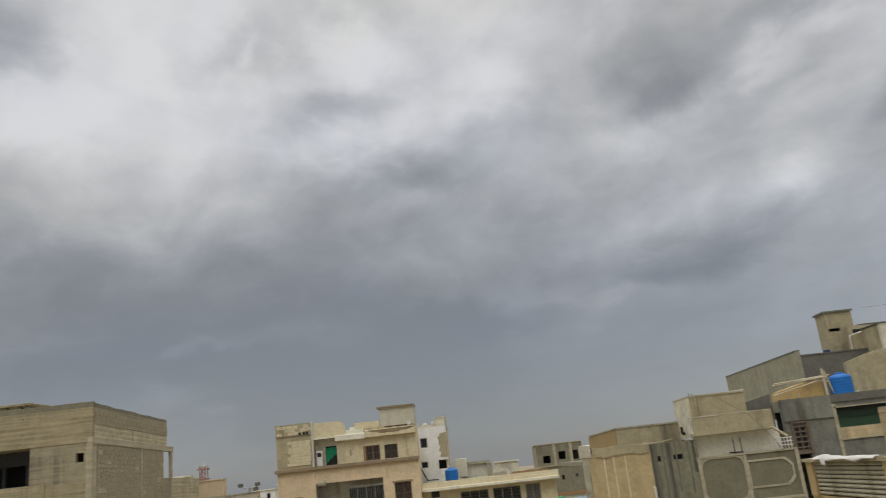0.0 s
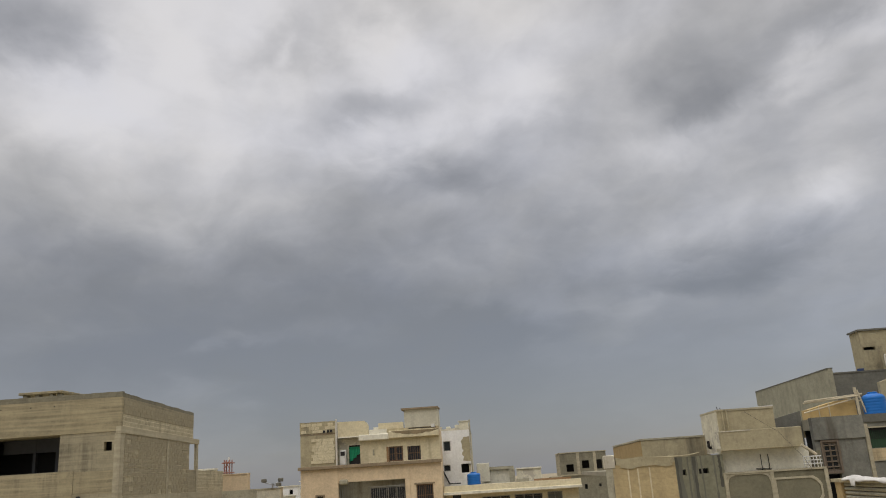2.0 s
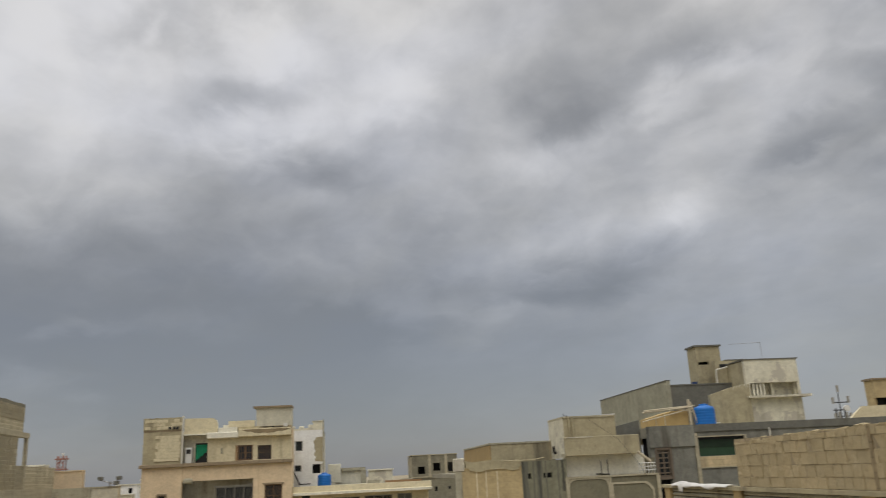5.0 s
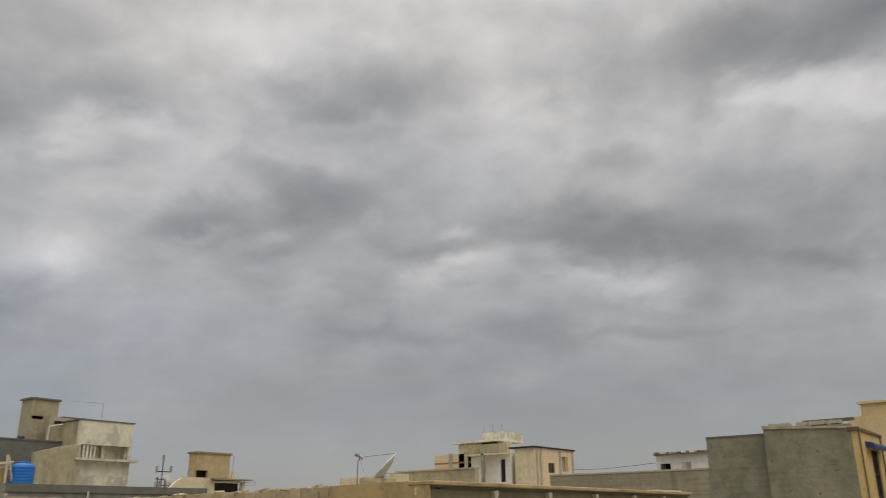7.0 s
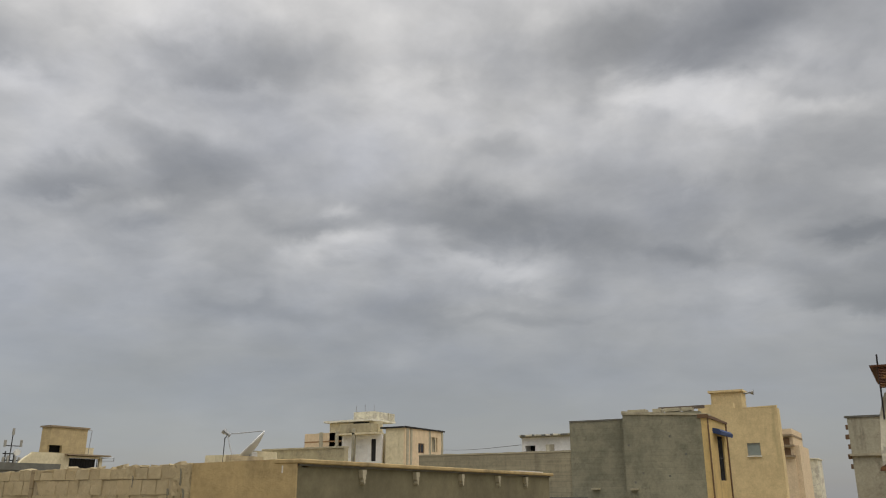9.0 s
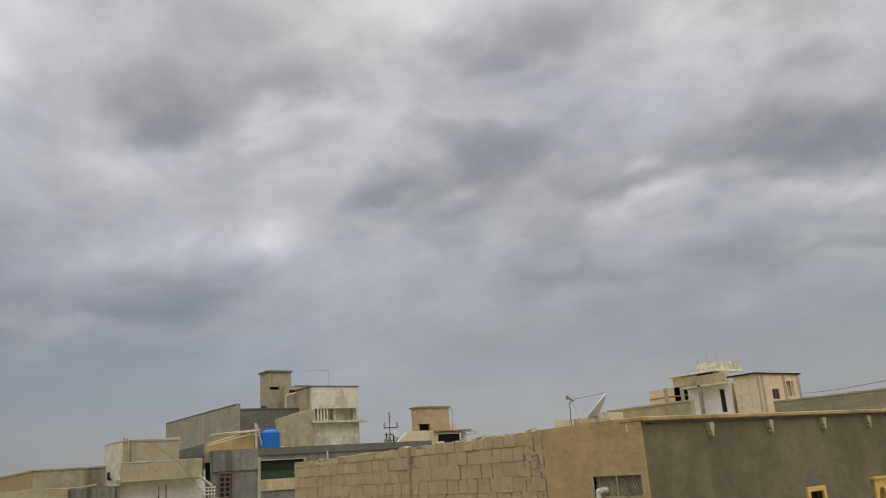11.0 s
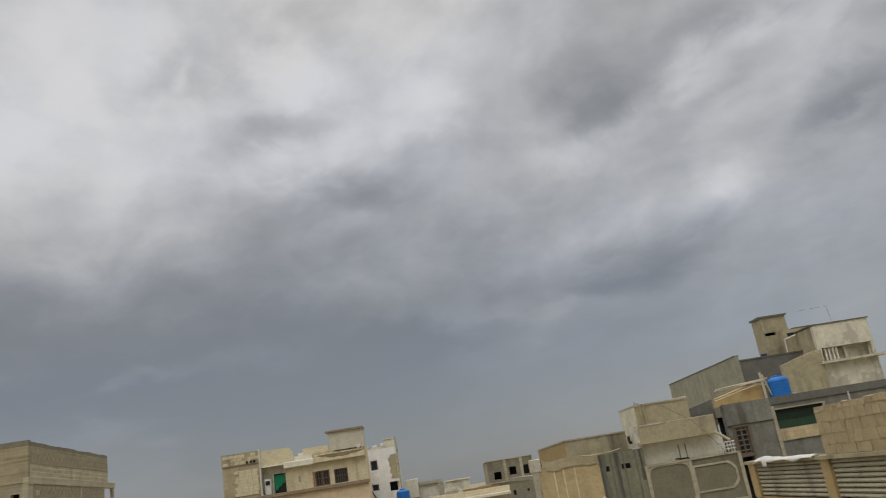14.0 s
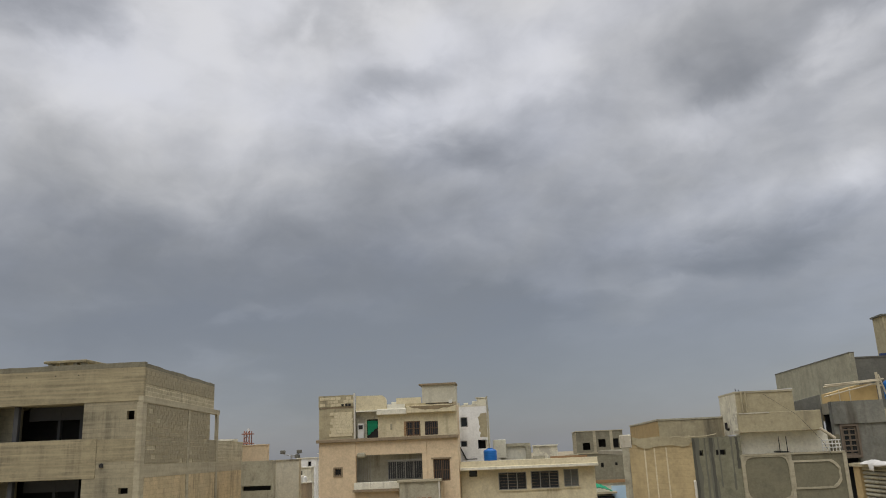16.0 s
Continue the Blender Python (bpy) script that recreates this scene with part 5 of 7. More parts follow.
        add_prism(bm, f, [(cu, cz), (cu + (ou - cu) * 0.85, cz), (cu + (ou - cu) * 0.35, cz + (oz - cz) * 0.12), (cu + (ou - cu) * 0.12, cz + (oz - cz) * 0.35), (cu, cz + (oz - cz) * 0.85)], 0.028, 0.0)
        part("corner_fillet", bm, "pale_concrete", h)
    fbox_part("divider", "pale_concrete", h, f, 8.90, 9.0, 0.045, 0.0, 6.52, 8.0)
    framed(h, f, 8.98, 10.55, 6.86, 7.80, 0.26, 0.065, 0.03, "pale_concrete", left=False, clipped=True)
    fbox_part("edge_post", "pale_concrete", h, f, 10.68, 10.80, 0.045, -0.15, 5.0, 8.0)
    fbox_part("left_post", "pale_concrete", h, f, 7.33, 7.42, 0.045, -0.15, 0.0, 8.05)
    fbox_part("bottom_band", "pale_concrete", h, f, 7.37, 10.76, 0.05, -0.15, 6.44, 6.52)
    fbox_part("lug", "white_worn", h, f, 8.18, 8.34, 0.10, 0.0, 6.32, 6.46)
    # below the panels
    wall_part("lower_wall", "white_worn", h, f, 7.37, 10.76, 0, 6.44, 0.15, [(8.15, 8.76, 5.6, 6.42), (7.5, 7.75, 5.5, 5.75), (8.0, 9.4, 2.5, 4.8)])
    bm = bmesh.new()
    add_prism(bm, f, [(8.15, 6.42), (8.15, 6.18), (8.60, 6.42)], 0.0, -0.15)
    part("arch_spandrel", bm, "white_worn", h)
    box_part("dark_room", "dark_room", h, 7.5, 10.5, 29.6, 29.7, 0, 6.4)
    box_part("rear_wall", "beige", h, 7.5, 10.76, 36, 36.2, 0, 8.6)
    box_part("right_wall", "olive_grey", h, 10.6, 10.76, 29.2, 36, 0, 8.6)
    # rail and props beside the balcony
    bm = bmesh.new()
    for k in range(6):
        add_tube(bm, [(10.1 + 0.11 * k, 29.05, 8.06), (10.1 + 0.11 * k, 29.05, 8.42)], 0.016, 6)
    for z in (8.18, 8.3, 8.42):
        add_tube(bm, [(10.08, 29.05, z), (10.7, 29.05, z)], 0.018, 6)
    part("railing", bm, "white_paint", h, "small white steel railing")
    bm = bmesh.new()
    add_tube(bm, [(9.99, 28.7, 8.82), (10.42, 28.7, 8.48)], 0.05, 6)
    part("prop", bm, "pale_wood", h, "pale timber prop")
    # satellite scrap and sheet on the roof
    bm = bmesh.new()
    add_prism(bm, face("y-", 30.2), [(8.45, 10.18), (9.75, 10.18), (9.75, 10.3), (9.1, 10.26), (8.5, 10.2)], 0.0, -0.7)
    part("roof_sheet", bm, "cloth", h, "white sheet lying on the roof")
    bm = bmesh.new()
    add_tube(bm, [(7.75, 30, 10.1), (7.7, 30, 10.34)], 0.012, 5)
    add_tube(bm, [(7.88, 30, 10.1), (7.8, 30, 10.3)], 0.012, 5)
    part("rebar", bm, "iron", h, "bent steel bars")
    water_tank(8.68, 26.0, 5.25, 0.57, 0.90, M["pale_blue_tank"], "pale blue plastic water tank with a domed top")
    g = thing("house", (8.4, 26.2, 0), "low shed roof carrying the pale blue tank", "house")
    box_part("wall", "white_worn", g, 7.4, 9.9, 25.3, 27.6, 0, 5.15)
    box_part("roof", "roof_screed", g, 7.3, 10.0, 25.2, 27.7, 5.15, 5.25)


panel_house()


# ---- house E: dark grey house with a roof tower ----
def grey_house():
    h = thing("house", (16, 40, 0), "dark grey plastered house with white roof room and stair tower", "house")
    f = face("y-", 33.0)
    wall_part("wall", "slate_grey", h, f, 12.0, 13.95, 0, 9.56, 0.25, [(12.28, 12.82, 7.82, 8.90), (12.15, 12.8, 5.0, 7.70)])
    wall_part("wall", "slate_grey", h, f, 13.95, 23.0, 0, 9.56, 0.25, [(14.12, 16.12, 8.57, 9.33), (17.0, 21.0, 8.6, 9.2), (14.12, 16.4, 4.0, 7.12)])
    # near-black sheet painted as the dim inside of the house
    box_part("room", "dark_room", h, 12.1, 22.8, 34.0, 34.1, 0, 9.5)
    fbox_part("roof_edge", "dark_grey", h, f, 12.0, 23.0, 0.06, -0.25, 9.56, 9.86, "dark wet roof edge")
    fbox_part("roof_edge_face", "slate_grey", h, f, 12.0, 13.95, 0.075, 0.0, 9.0, 9.855)
    box_part("roof", "roof_screed", h, 12.0, 23.0, 33.25, 48, 9.4, 9.82)
    # stained return wall; its dark grey also carries the shade of this side
    wall_part("return_wall", "dark_grey", h, face("y-", 34.0), 10.9, 12.0, 0, 9.6, 0.2)
    bm = bmesh.new()
    add_prism(bm, face("y-", 33.98), [(10.9, 9.6), (12.0, 9.6), (12.0, 10.2), (10.9, 9.95)], 0.0, -0.2)
    part("return_head", bm, "dark_grey", h, "sloping dark wall head")
    # wooden grille window
    w = window(h, f, 12.28, 12.82, 7.82, 8.90, "wood", "glass", 2, 0, 0.02, 0.07, "old brown wooden window")
    for k in range(5):
        fbox_part("slat", "wood", w, f, 12.3, 12.8, 0.03, -0.02, 7.95 + 0.2 * k, 8.0 + 0.2 * k)
    bm = bmesh.new()
    for a, b, c, d in ((12.2, 12.9, 8.90, 8.98), (12.2, 12.9, 7.72, 7.82), (12.2, 12.28, 7.82, 8.9), (12.82, 12.9, 7.82, 8.9)):
        add_fbox(bm, f, a, b, 0.05, 0.0, c, d)
    part("surround", bm, "wood", w)
    # shaded opening with green netting
    net = fbox_part("netting", "green_shade", h, f, 14.12, 16.12, -0.08, -0.1, 8.57, 9.33, "dark green shade netting")
    for k in range(26):
        u = 14.15 + k * 0.0765
        fbox_part("netting_bar", "iron", net, f, u, u + 0.018, -0.04, -0.06, 8.9, 9.33)
    fbox_part("netting_rail", "dark_room", net, f, 14.12, 16.12, -0.03, -0.07, 9.24, 9.33)
    bm = bmesh.new()
    for a, b, c, d in ((14.02, 16.22, 9.33, 9.38), (16.12, 16.2, 8.4, 9.33), (13.94, 14.08, 0.0, 9.5)):
        add_fbox(bm, f, a, b, 0.06, 0.0, c, d)
    part("pale_frame", bm, "pale_concrete", h, "pale cement frame round the opening")
    fbox_part("sill_band", "tan_block", h, f, 14.08, 18.5, 0.04, 0.0, 8.12, 8.55, "tan block sill band")
    fbox_part("sill", "pale_concrete", h, f, 14.08, 18.5, 0.07, 0.0, 8.08, 8.12)
    fbox_part("lower_panel", "slate_grey", h, f, 14.08, 18.5, 0.02, 0.0, 7.15, 8.06)
    fbox_part("ledge", "beige", h, f, 17.9, 20.5, 0.15, 0.0, 9.28, 9.34)
    bm = bmesh.new()
    add_tube(bm, [(17.25, 32.9, 8.9), (17.25, 32.9, 9.6)], 0.035, 6)
    part("stub_pipe", bm, "pvc", h)
    # long side wall of the roof terrace and its end wall
    bm = bmesh.new()
    add_wall(bm, face("x-", 14.6), 37.0, 47.8, 9.4, 12.1, 0.2)
    part("terrace_wall", bm, "light_cement", h, "grey cement terrace wall")
    fbox_part("terrace_coping", "dark_grey", h, face("x-", 14.6), 37.0, 47.8, 0.02, -0.22, 12.1, 12.15)
    wall_part("end_wall", "dark_grey", h, face("y-", 37.0), 14.8, 18.2, 9.4, 11.86, 0.2)
    fbox_part("end_coping", "dark_grey", h, face("y-", 37.0), 14.8, 18.2, 0.03, -0.22, 11.86, 11.92)
    box_part("valve_box", "navy", h, 15.9, 16.15, 36.96, 37.1, 11.92, 12.02, "small dark blue box")
    # stair tower
    t = face("y-", 38.0)
    wall_part("tower_wall", "beige", h, t, 16.7, 17.95, 11.9, 13.82, 0.15, [(16.74, 17.3, 12.93, 13.07)], "dull beige tower wall")
    wall_part("tower_side", "beige", h, face("x-", 16.7), 38.15, 39.05, 11.9, 13.82, 0.15)
    box_part("tower_back", "dark_room", h, 16.86, 17.9, 38.5, 39.0, 11.9, 13.8)
    box_part("tower_right", "beige", h, 17.8, 17.95, 38.15, 39.05, 11.9, 13.82)
    box_part("tower_slab", "dark_grey", h, 16.62, 18.02, 37.93, 39.12, 13.82, 13.9)
    # stair wing joining the white room
    wall_part("wing_wall", "beige", h, face("y-", 37.4), 17.3, 19.0, 9.8, 13.02, 0.2, [(17.6, 17.98, 12.66, 12.86)], "dull beige wing wall")
    box_part("wing_face", "beige", h, 17.3, 18.4, 37.3, 37.396, 9.8, 13.0)
    # no hole here: a proud near-black panel paints the opening's shade
    box_part("wing_opening", "dark_room", h, 17.5, 17.85, 37.285, 37.3, 12.68, 12.84, "near-black panel standing for a small shaded opening")
    box_part("wing_core", "dark_grey", h, 17.75, 19.0, 37.9, 39.3, 9.8, 12.9)
    box_part("wing_roof", "dark_grey", h, 17.9, 19.0, 37.36, 39.3, 13.02, 13.07)
    bm = bmesh.new()
    add_tube(bm, [(17.2, 37.1, 11.6), (17.22, 37.1, 12.55), (17.8, 37.1, 12.68)], 0.035, 8)
    part("bent_pipe", bm, "pvc", h, "bent white pipe")
    # white roof room
    r = face("y-", 35.5)
    wall_part("room_wall", "white_worn", h, r, 17.86, 20.43, 11.72, 12.78, 0.2, (), "white roof room with flaking paint")
    wall_part("room_wall", "white_worn", h, r, 17.86, 20.43, 9.82, 11.02, 0.2)
    fbox_part("room_ledge", "white_worn", h, r, 17.7, 20.75, 0.35, -0.3, 11.02, 11.12, "projecting white ledge")
    fbox_part("room_corner", "white_worn", h, r, 17.86, 18.0, 0.0, -0.2, 11.12, 11.72)
    fbox_part("room_corner", "white_worn", h, r, 20.3, 20.43, 0.0, -0.2, 11.12, 11.72)
    fbox_part("room_post", "white_worn", h, r, 19.15, 19.3, -0.3, -0.45, 11.12, 11.72)
    box_part("room_back", "white_worn", h, 18.06, 20.23, 36.0, 36.2, 9.82, 12.78)
    box_part("room_roof", "dark_grey", h, 17.82, 20.5, 35.46, 38.2, 12.78, 12.83)
    box_part("room_side", "white_worn", h, 20.23, 20.43, 35.7, 38, 9.82, 12.76)
    box_part("room_side", "beige", h, 17.86, 18.06, 35.7, 37.4, 9.82, 12.76)
    for k in range(4):
        fbox_part("peeled_strip", "white_wall", h, r, 18.15 + 0.17 * k, 18.22 + 0.17 * k, -0.05, -0.09, 11.14, 11.7)
    # beige low wall beside it
    bm = bmesh.new()
    add_prism(bm, face("y-", 35.3), [(15.92, 9.82), (17.86, 9.82), (17.86, 11.66), (17.5, 11.66), (17.05, 11.56), (15.92, 11.24)], 0.0, -0.2)
    part("low_wall", bm, "beige", h, "beige terrace wall with a sloping head")
    rnd = random.Random(31)
    for k in range(9):
        u = 17.05 + 0.085 * k + rnd.uniform(0, 0.03)
        top = 11.57 + 0.1 * min(1.0, (u - 17.05) / 0.45)
        w, q = rnd.uniform(0.03, 0.07), rnd.uniform(0.06, 0.26)
        bm = bmesh.new()
        add_prism(bm, face("y-", 35.298), [(u, top), (u + w, top), (u + w * 0.8, top - q * 0.6), (u + w * 0.5, top - q), (u + w * 0.3, top - q * 0.5)], 0.006, 0.0)
        part("lime_run", bm, "white_worn", h, "white lime run from the wall head")
    bm = bmesh.new()
    add_tube(bm, [(18.5, 38, 13.9), (20.0, 37.8, 13.92), (20.05, 37.8, 12.83)], 0.01, 5)
    part("aerial_wire", bm, "steel", h)
    # tan box and poles on the roof
    shed = thing("roof_shed", (14.0, 35.6, 9.82), "tan plywood box shed on the dark roof", "shed")
    bm = bmesh.new()
    add_prism(bm, face("y-", 35.2), [(12.85, 9.82), (14.75, 9.82), (14.75, 10.62), (14.0, 10.58), (12.85, 10.3)], 0.0, -1.0)
    part("body", bm, "ply", shed)
    box_part("panel", "pale_wood", shed, 13.62, 13.66, 35.17, 35.2, 9.82, 10.5)
    box_part("panel", "pale_wood", shed, 13.2, 13.23, 35.17, 35.2, 9.82, 10.4)
    poles = thing("pole_stack", (14.0, 35.1, 9.82), "pale timber poles leaning over the shed", "poles")
    for a, b, r0 in (((12.6, 35.1, 10.55), (14.85, 34.9, 10.72), 0.035), ((12.5, 34.9, 10.15), (14.9, 35.0, 10.66), 0.028), ((12.62, 35.0, 10.62), (15.0, 35.0, 10.78), 0.03),
                     ((14.75, 34.95, 9.82), (14.72, 34.95, 11.05), 0.06), ((14.78, 34.9, 10.95), (15.05, 34.9, 9.82), 0.035), ((14.0, 35.1, 10.72), (14.9, 34.95, 10.5), 0.03)):
        bm = bmesh.new()
        add_tube(bm, [a, b], r0, 8)
        part("pole", bm, "pale_wood", poles)
    water_tank(15.42, 35.0, 9.86, 0.46, 0.92, M["blue_tank"], "large bright blue ribbed water tank on the grey house")


grey_house()


# ---- roofs beyond the brick wall ----
def tank_house():
    h = thing("house", (32, 48, 0), "tan house with a concrete roof tank and dark shed", "house")
    f = face("y-", 45.0)
    box_part("base", "cream", h, 29.0, 36.0, 45.5, 52, 0, 10.1)
    wall_part("tank_wall", "tan", h, f, 30.49, 33.0, 11.0, 12.5, 0.2, [(30.47, 31.35, 11.02, 11.45)])
    box_part("tank_room", "dark_room", h, 30.6, 32.95, 45.5, 45.8, 11.0, 12.4)
    box_part("tank_side", "tan", h, 30.49, 30.64, 45.2, 45.9, 11.0, 12.5)
    box_part("tank_side", "tan", h, 32.85, 33.0, 45.2, 45.9, 11.0, 12.5)
    box_part("tank_cover", "peach_trim", h, 30.4, 33.1, 44.92, 46.0, 12.5, 12.6)
    wall_part("stair_wall", "cream", h, f, 29.5, 31.8, 10.0, 11.0, 0.2)
    bm = bmesh.new()
    add_prism(bm, f, [(28.4, 10.0), (29.5, 10.0), (29.5, 10.95), (29.0, 10.6)], 0.0, -0.2)
    part("stair_ramp", bm, "cream", h)
    box_part("shed_room", "dark_room", h, 31.9, 34.2, 45.6, 47.4, 10.0, 10.75)
    wall_part("shed_wall", "cream", h, f, 31.8, 34.3, 10.0, 10.85, 0.15, [(31.95, 34.1, 10.15, 10.75)])
    bm = bmesh.new()
    for k in range(12):
        add_fbox(bm, f, 31.98 + 0.18 * k, 32.02 + 0.18 * k, -0.06, -0.09, 10.15, 10.75)
    part("shed_grille", bm, "iron", h, "dark iron grille")
    fbox_part("shed_roof", "peach_trim", h, f, 31.6, 34.7, 0.3, -2.2, 10.9, 10.98, "thin roof sheet")
    fbox_part("parapet", "cream", h, f, 32.95, 33.8, -0.3, -0.45, 11.0, 11.42)
    bm = bmesh.new()
    add_tube(bm, [(33.2, 45, 11.0), (33.3, 45, 12.45), (32.9, 45.1, 12.5)], 0.02, 5)
    part("pipe_rail", bm, "steel", h)
    bm = bmesh.new()
    add_tube(bm, [(34.2, 45, 10.8), (35.0, 44.8, 10.85), (35.0, 44.8, 10.65), (34.2, 44.9, 10.62)], 0.02, 5)
    part("pipe_rail", bm, "steel", h)
    # telecom mast far behind
    mast = thing("antenna_mast", (70, 112, 0), "distant grey telecom mast with panel antennas", "mast")
    bm = bmesh.new()
    for x in (69.3, 70.6):
        add_tube(bm, [(x, 112, 0), (x, 112, 14.6)], 0.09, 6)
    add_tube(bm, [(70, 112, 13), (70, 112, 17.6)], 0.07, 6)
    for z in (13.4, 14.3, 15.4):
        add_tube(bm, [(68.9, 112, z), (71.2, 112, z)], 0.07, 6)
    part("frame", bm, "iron", mast)
    for x, z in ((68.85, 12.9), (69.5, 13.1), (70.6, 13.0), (71.2, 12.9), (68.8, 15.2), (71.2, 15.3), (69.8, 16.9)):
        box_part("antenna", "frame_grey", mast, x, x + 0.26, 111.7, 111.95, z, z + 0.95)
    bm = bmesh.new()
    add_tube(bm, [(70.9, 111.8, 14.5), (70.9, 112.0, 14.5)], 0.45, 16)
    part("drum", bm, "white_paint", mast)
    h = thing("house", (70, 114, 0), "distant pale house under the mast", "house")
    box_part("wall", "white_worn", h, 68.6, 71.6, 112.5, 116, 0, 13.0)
    box_part("side_wing", "stained_grey", h, 63.0, 68.6, 113, 116, 0, 12.0)


tank_house()


# ---- far cream houses and the walls before them ----
CABLE = ((73.4, 42.9, 13.05), (39.9, 18.4, 11.1))


def far_houses():
    h = thing("house", (76, 53, 0), "distant cream house of several blocks with balcony and door", "house")
    f, s = face("x-", 72.0), face("y-", 45.0)
    wall_part("wall", "peach", h, f, 53.9, 60.0, 0, 15.2, 0.2)
    for y in (55.2, 57.4):
        fbox_part("pier", "stained_grey", h, f, y, y + 0.5, 0.05, 0.0, 11.0, 15.3)
    fbox_part("band", "red_brown", h, f, 54.0, 60.0, 0.03, 0.0, 14.2, 14.35)
    wall_part("wall", "cream", h, f, 49.5, 56.5, 12, 16.2, 0.2, [(54.2, 54.6, 15.4, 15.95)])
    fbox_part("roof_edge", "white_wall", h, f, 50.4, 57.0, 0.5, -4.0, 16.25, 16.45)
    fbox_part("balcony", "beige", h, f, 50.0, 54.0, 1.4, 0.0, 15.0, 15.9)
    # shallow near-black box stands for the shaded gap over the balcony
    fbox_part("balcony_void", "dark_room", h, f, 51.2, 53.2, 0.1, 0.0, 15.9, 16.2)
    box_part("top_room", "white_worn", h, 73.0, 77.0, 51.2, 54.0, 16.4, 17.4)
    for y in (51.4, 52.6, 53.8):
        bm = bmesh.new()
        add_tube(bm, [(73.2, y, 17.3), (73.2, y, 18.2)], 0.028, 5)
        part("rebar", bm, "steel", h)
    fbox_part("canopy", "cream", h, f, 49.2, 54.4, 1.6, 0.0, 14.75, 14.95)
    wall_part("porch_wall", "whitewash", h, face("x-", 71.4), 49.0, 54.3, 0, 14.75, 0.2, [(49.8, 50.4, 12.0, 14.3)])
    fbox_part("porch_door", "dark_room", h, face("x-", 71.4), 49.8, 50.4, -0.1, -0.2, 11.0, 14.3)
    fbox_part("porch_post", "stained_grey", h, face("x-", 70.4), 51.9, 52.25, 0.0, -0.3, 0, 15.4)
    box_part("body", "cream", h, 72.5, 80, 47, 60, 0, 14.9)
    wall_part("right_side", "cream", h, face("x-", 69.7), 45.2, 47.4, 0, 15.2, 0.2)
    wall_part("right_wall", "peach", h, s, 69.7, 77.3, 0, 15.15, 0.2, [(72.2, 73.4, 12.75, 13.75), (74.9, 76.1, 13.0, 14.5)])
    box_part("right_core", "dark_room", h, 69.95, 77.2, 46.0, 47.2, 0, 15.0)
    box_part("right_rear", "cream", h, 69.75, 72.6, 47.2, 47.38, 0, 15.1)
    fbox_part("right_roof", "iron", h, s, 69.5, 77.5, 0.15, -3.0, 15.15, 15.3, "thin dark roof line")
    for u in (69.9, 70.6, 74.3, 76.9):
        fbox_part("pier", "stained_grey", h, s, u, u + 0.35, 0.06, 0.0, 11.0, 15.1)
    window(h, s, 72.2, 73.4, 12.75, 13.75, "frame_brown", "glass", 2, 0, 0.08, 0.1)
    fbox_part("recess", "stained_grey", h, s, 74.9, 76.1, -0.4, -0.5, 13.0, 14.5)
    # plastered boundary walls
    w = thing("boundary_wall", (20.1, 17, 0), "grey cement boundary wall with a pale coping", "wall")
    wall_part("wall", "beige", w, face("x-", 20.0), 15.1, 18.4, 0, 9.90, 0.2)
    wall_part("wall", "cream", w, face("x-", 20.05), 18.4, 21.0, 0, 9.82, 0.2)
    fbox_part("coping", "pale_concrete", w, face("x-", 20.0), 15.1, 18.4, 0.03, -0.22, 9.90, 9.95)
    bm = bmesh.new()
    pts = []
    for k in range(13):
        a = k / 12
        p0, p1 = CABLE
        sag = -0.12 * math.sin(math.pi * a)
        p = [p0[i] + (p1[i] - p0[i]) * a for i in range(3)]
        pts.append((p[0], p[1], p[2] + sag))
    add_tube(bm, pts, 0.014, 5)
    solo("cable", bm, "iron", "black overhead cable slung between two houses", "cable", (58, 31, 12))
    # small white house
    h = thing("house", (42, 16.5, 0), "small white house with a ragged tiled eave", "house")
    f = face("x-", 40.0)
    wall_part("wall", "whitewash", h, f, 14.2, 18.4, 0, 11.45, 0.2, [(17.63, 18.2, 10.35, 11.05), (16.54, 17.05, 10.4, 11.08)])
    box_part("core", "dark_room", h, 40.8, 44, 14.3, 18.3, 0, 11.3)
    wall_part("side_wall", "whitewash", h, face("y+", 18.4), 40.2, 44.0, 0, 11.44, 0.15)
    fbox_part("shutter", "white_worn", h, f, 16.54, 17.05, -0.04, -0.1, 10.4, 11.08, "pale closed shutter")
    box_part("eave_board", "stained_grey", h, 39.85, 44, 14.2, 18.45, 11.45, 11.52)
    rnd = random.Random(6)
    for k in range(32):
        y = 14.25 + k * 0.132
        fbox_part("roof_tile", rnd.choice(("dark_grey", "dark_grey", "stained_grey", "white_wall")), h, f, y, y + rnd.uniform(0.1, 0.125), 0.3 + rnd.uniform(-0.05, 0.06), -0.6, 11.52, 11.575 + rnd.uniform(0, 0.035))


far_houses()


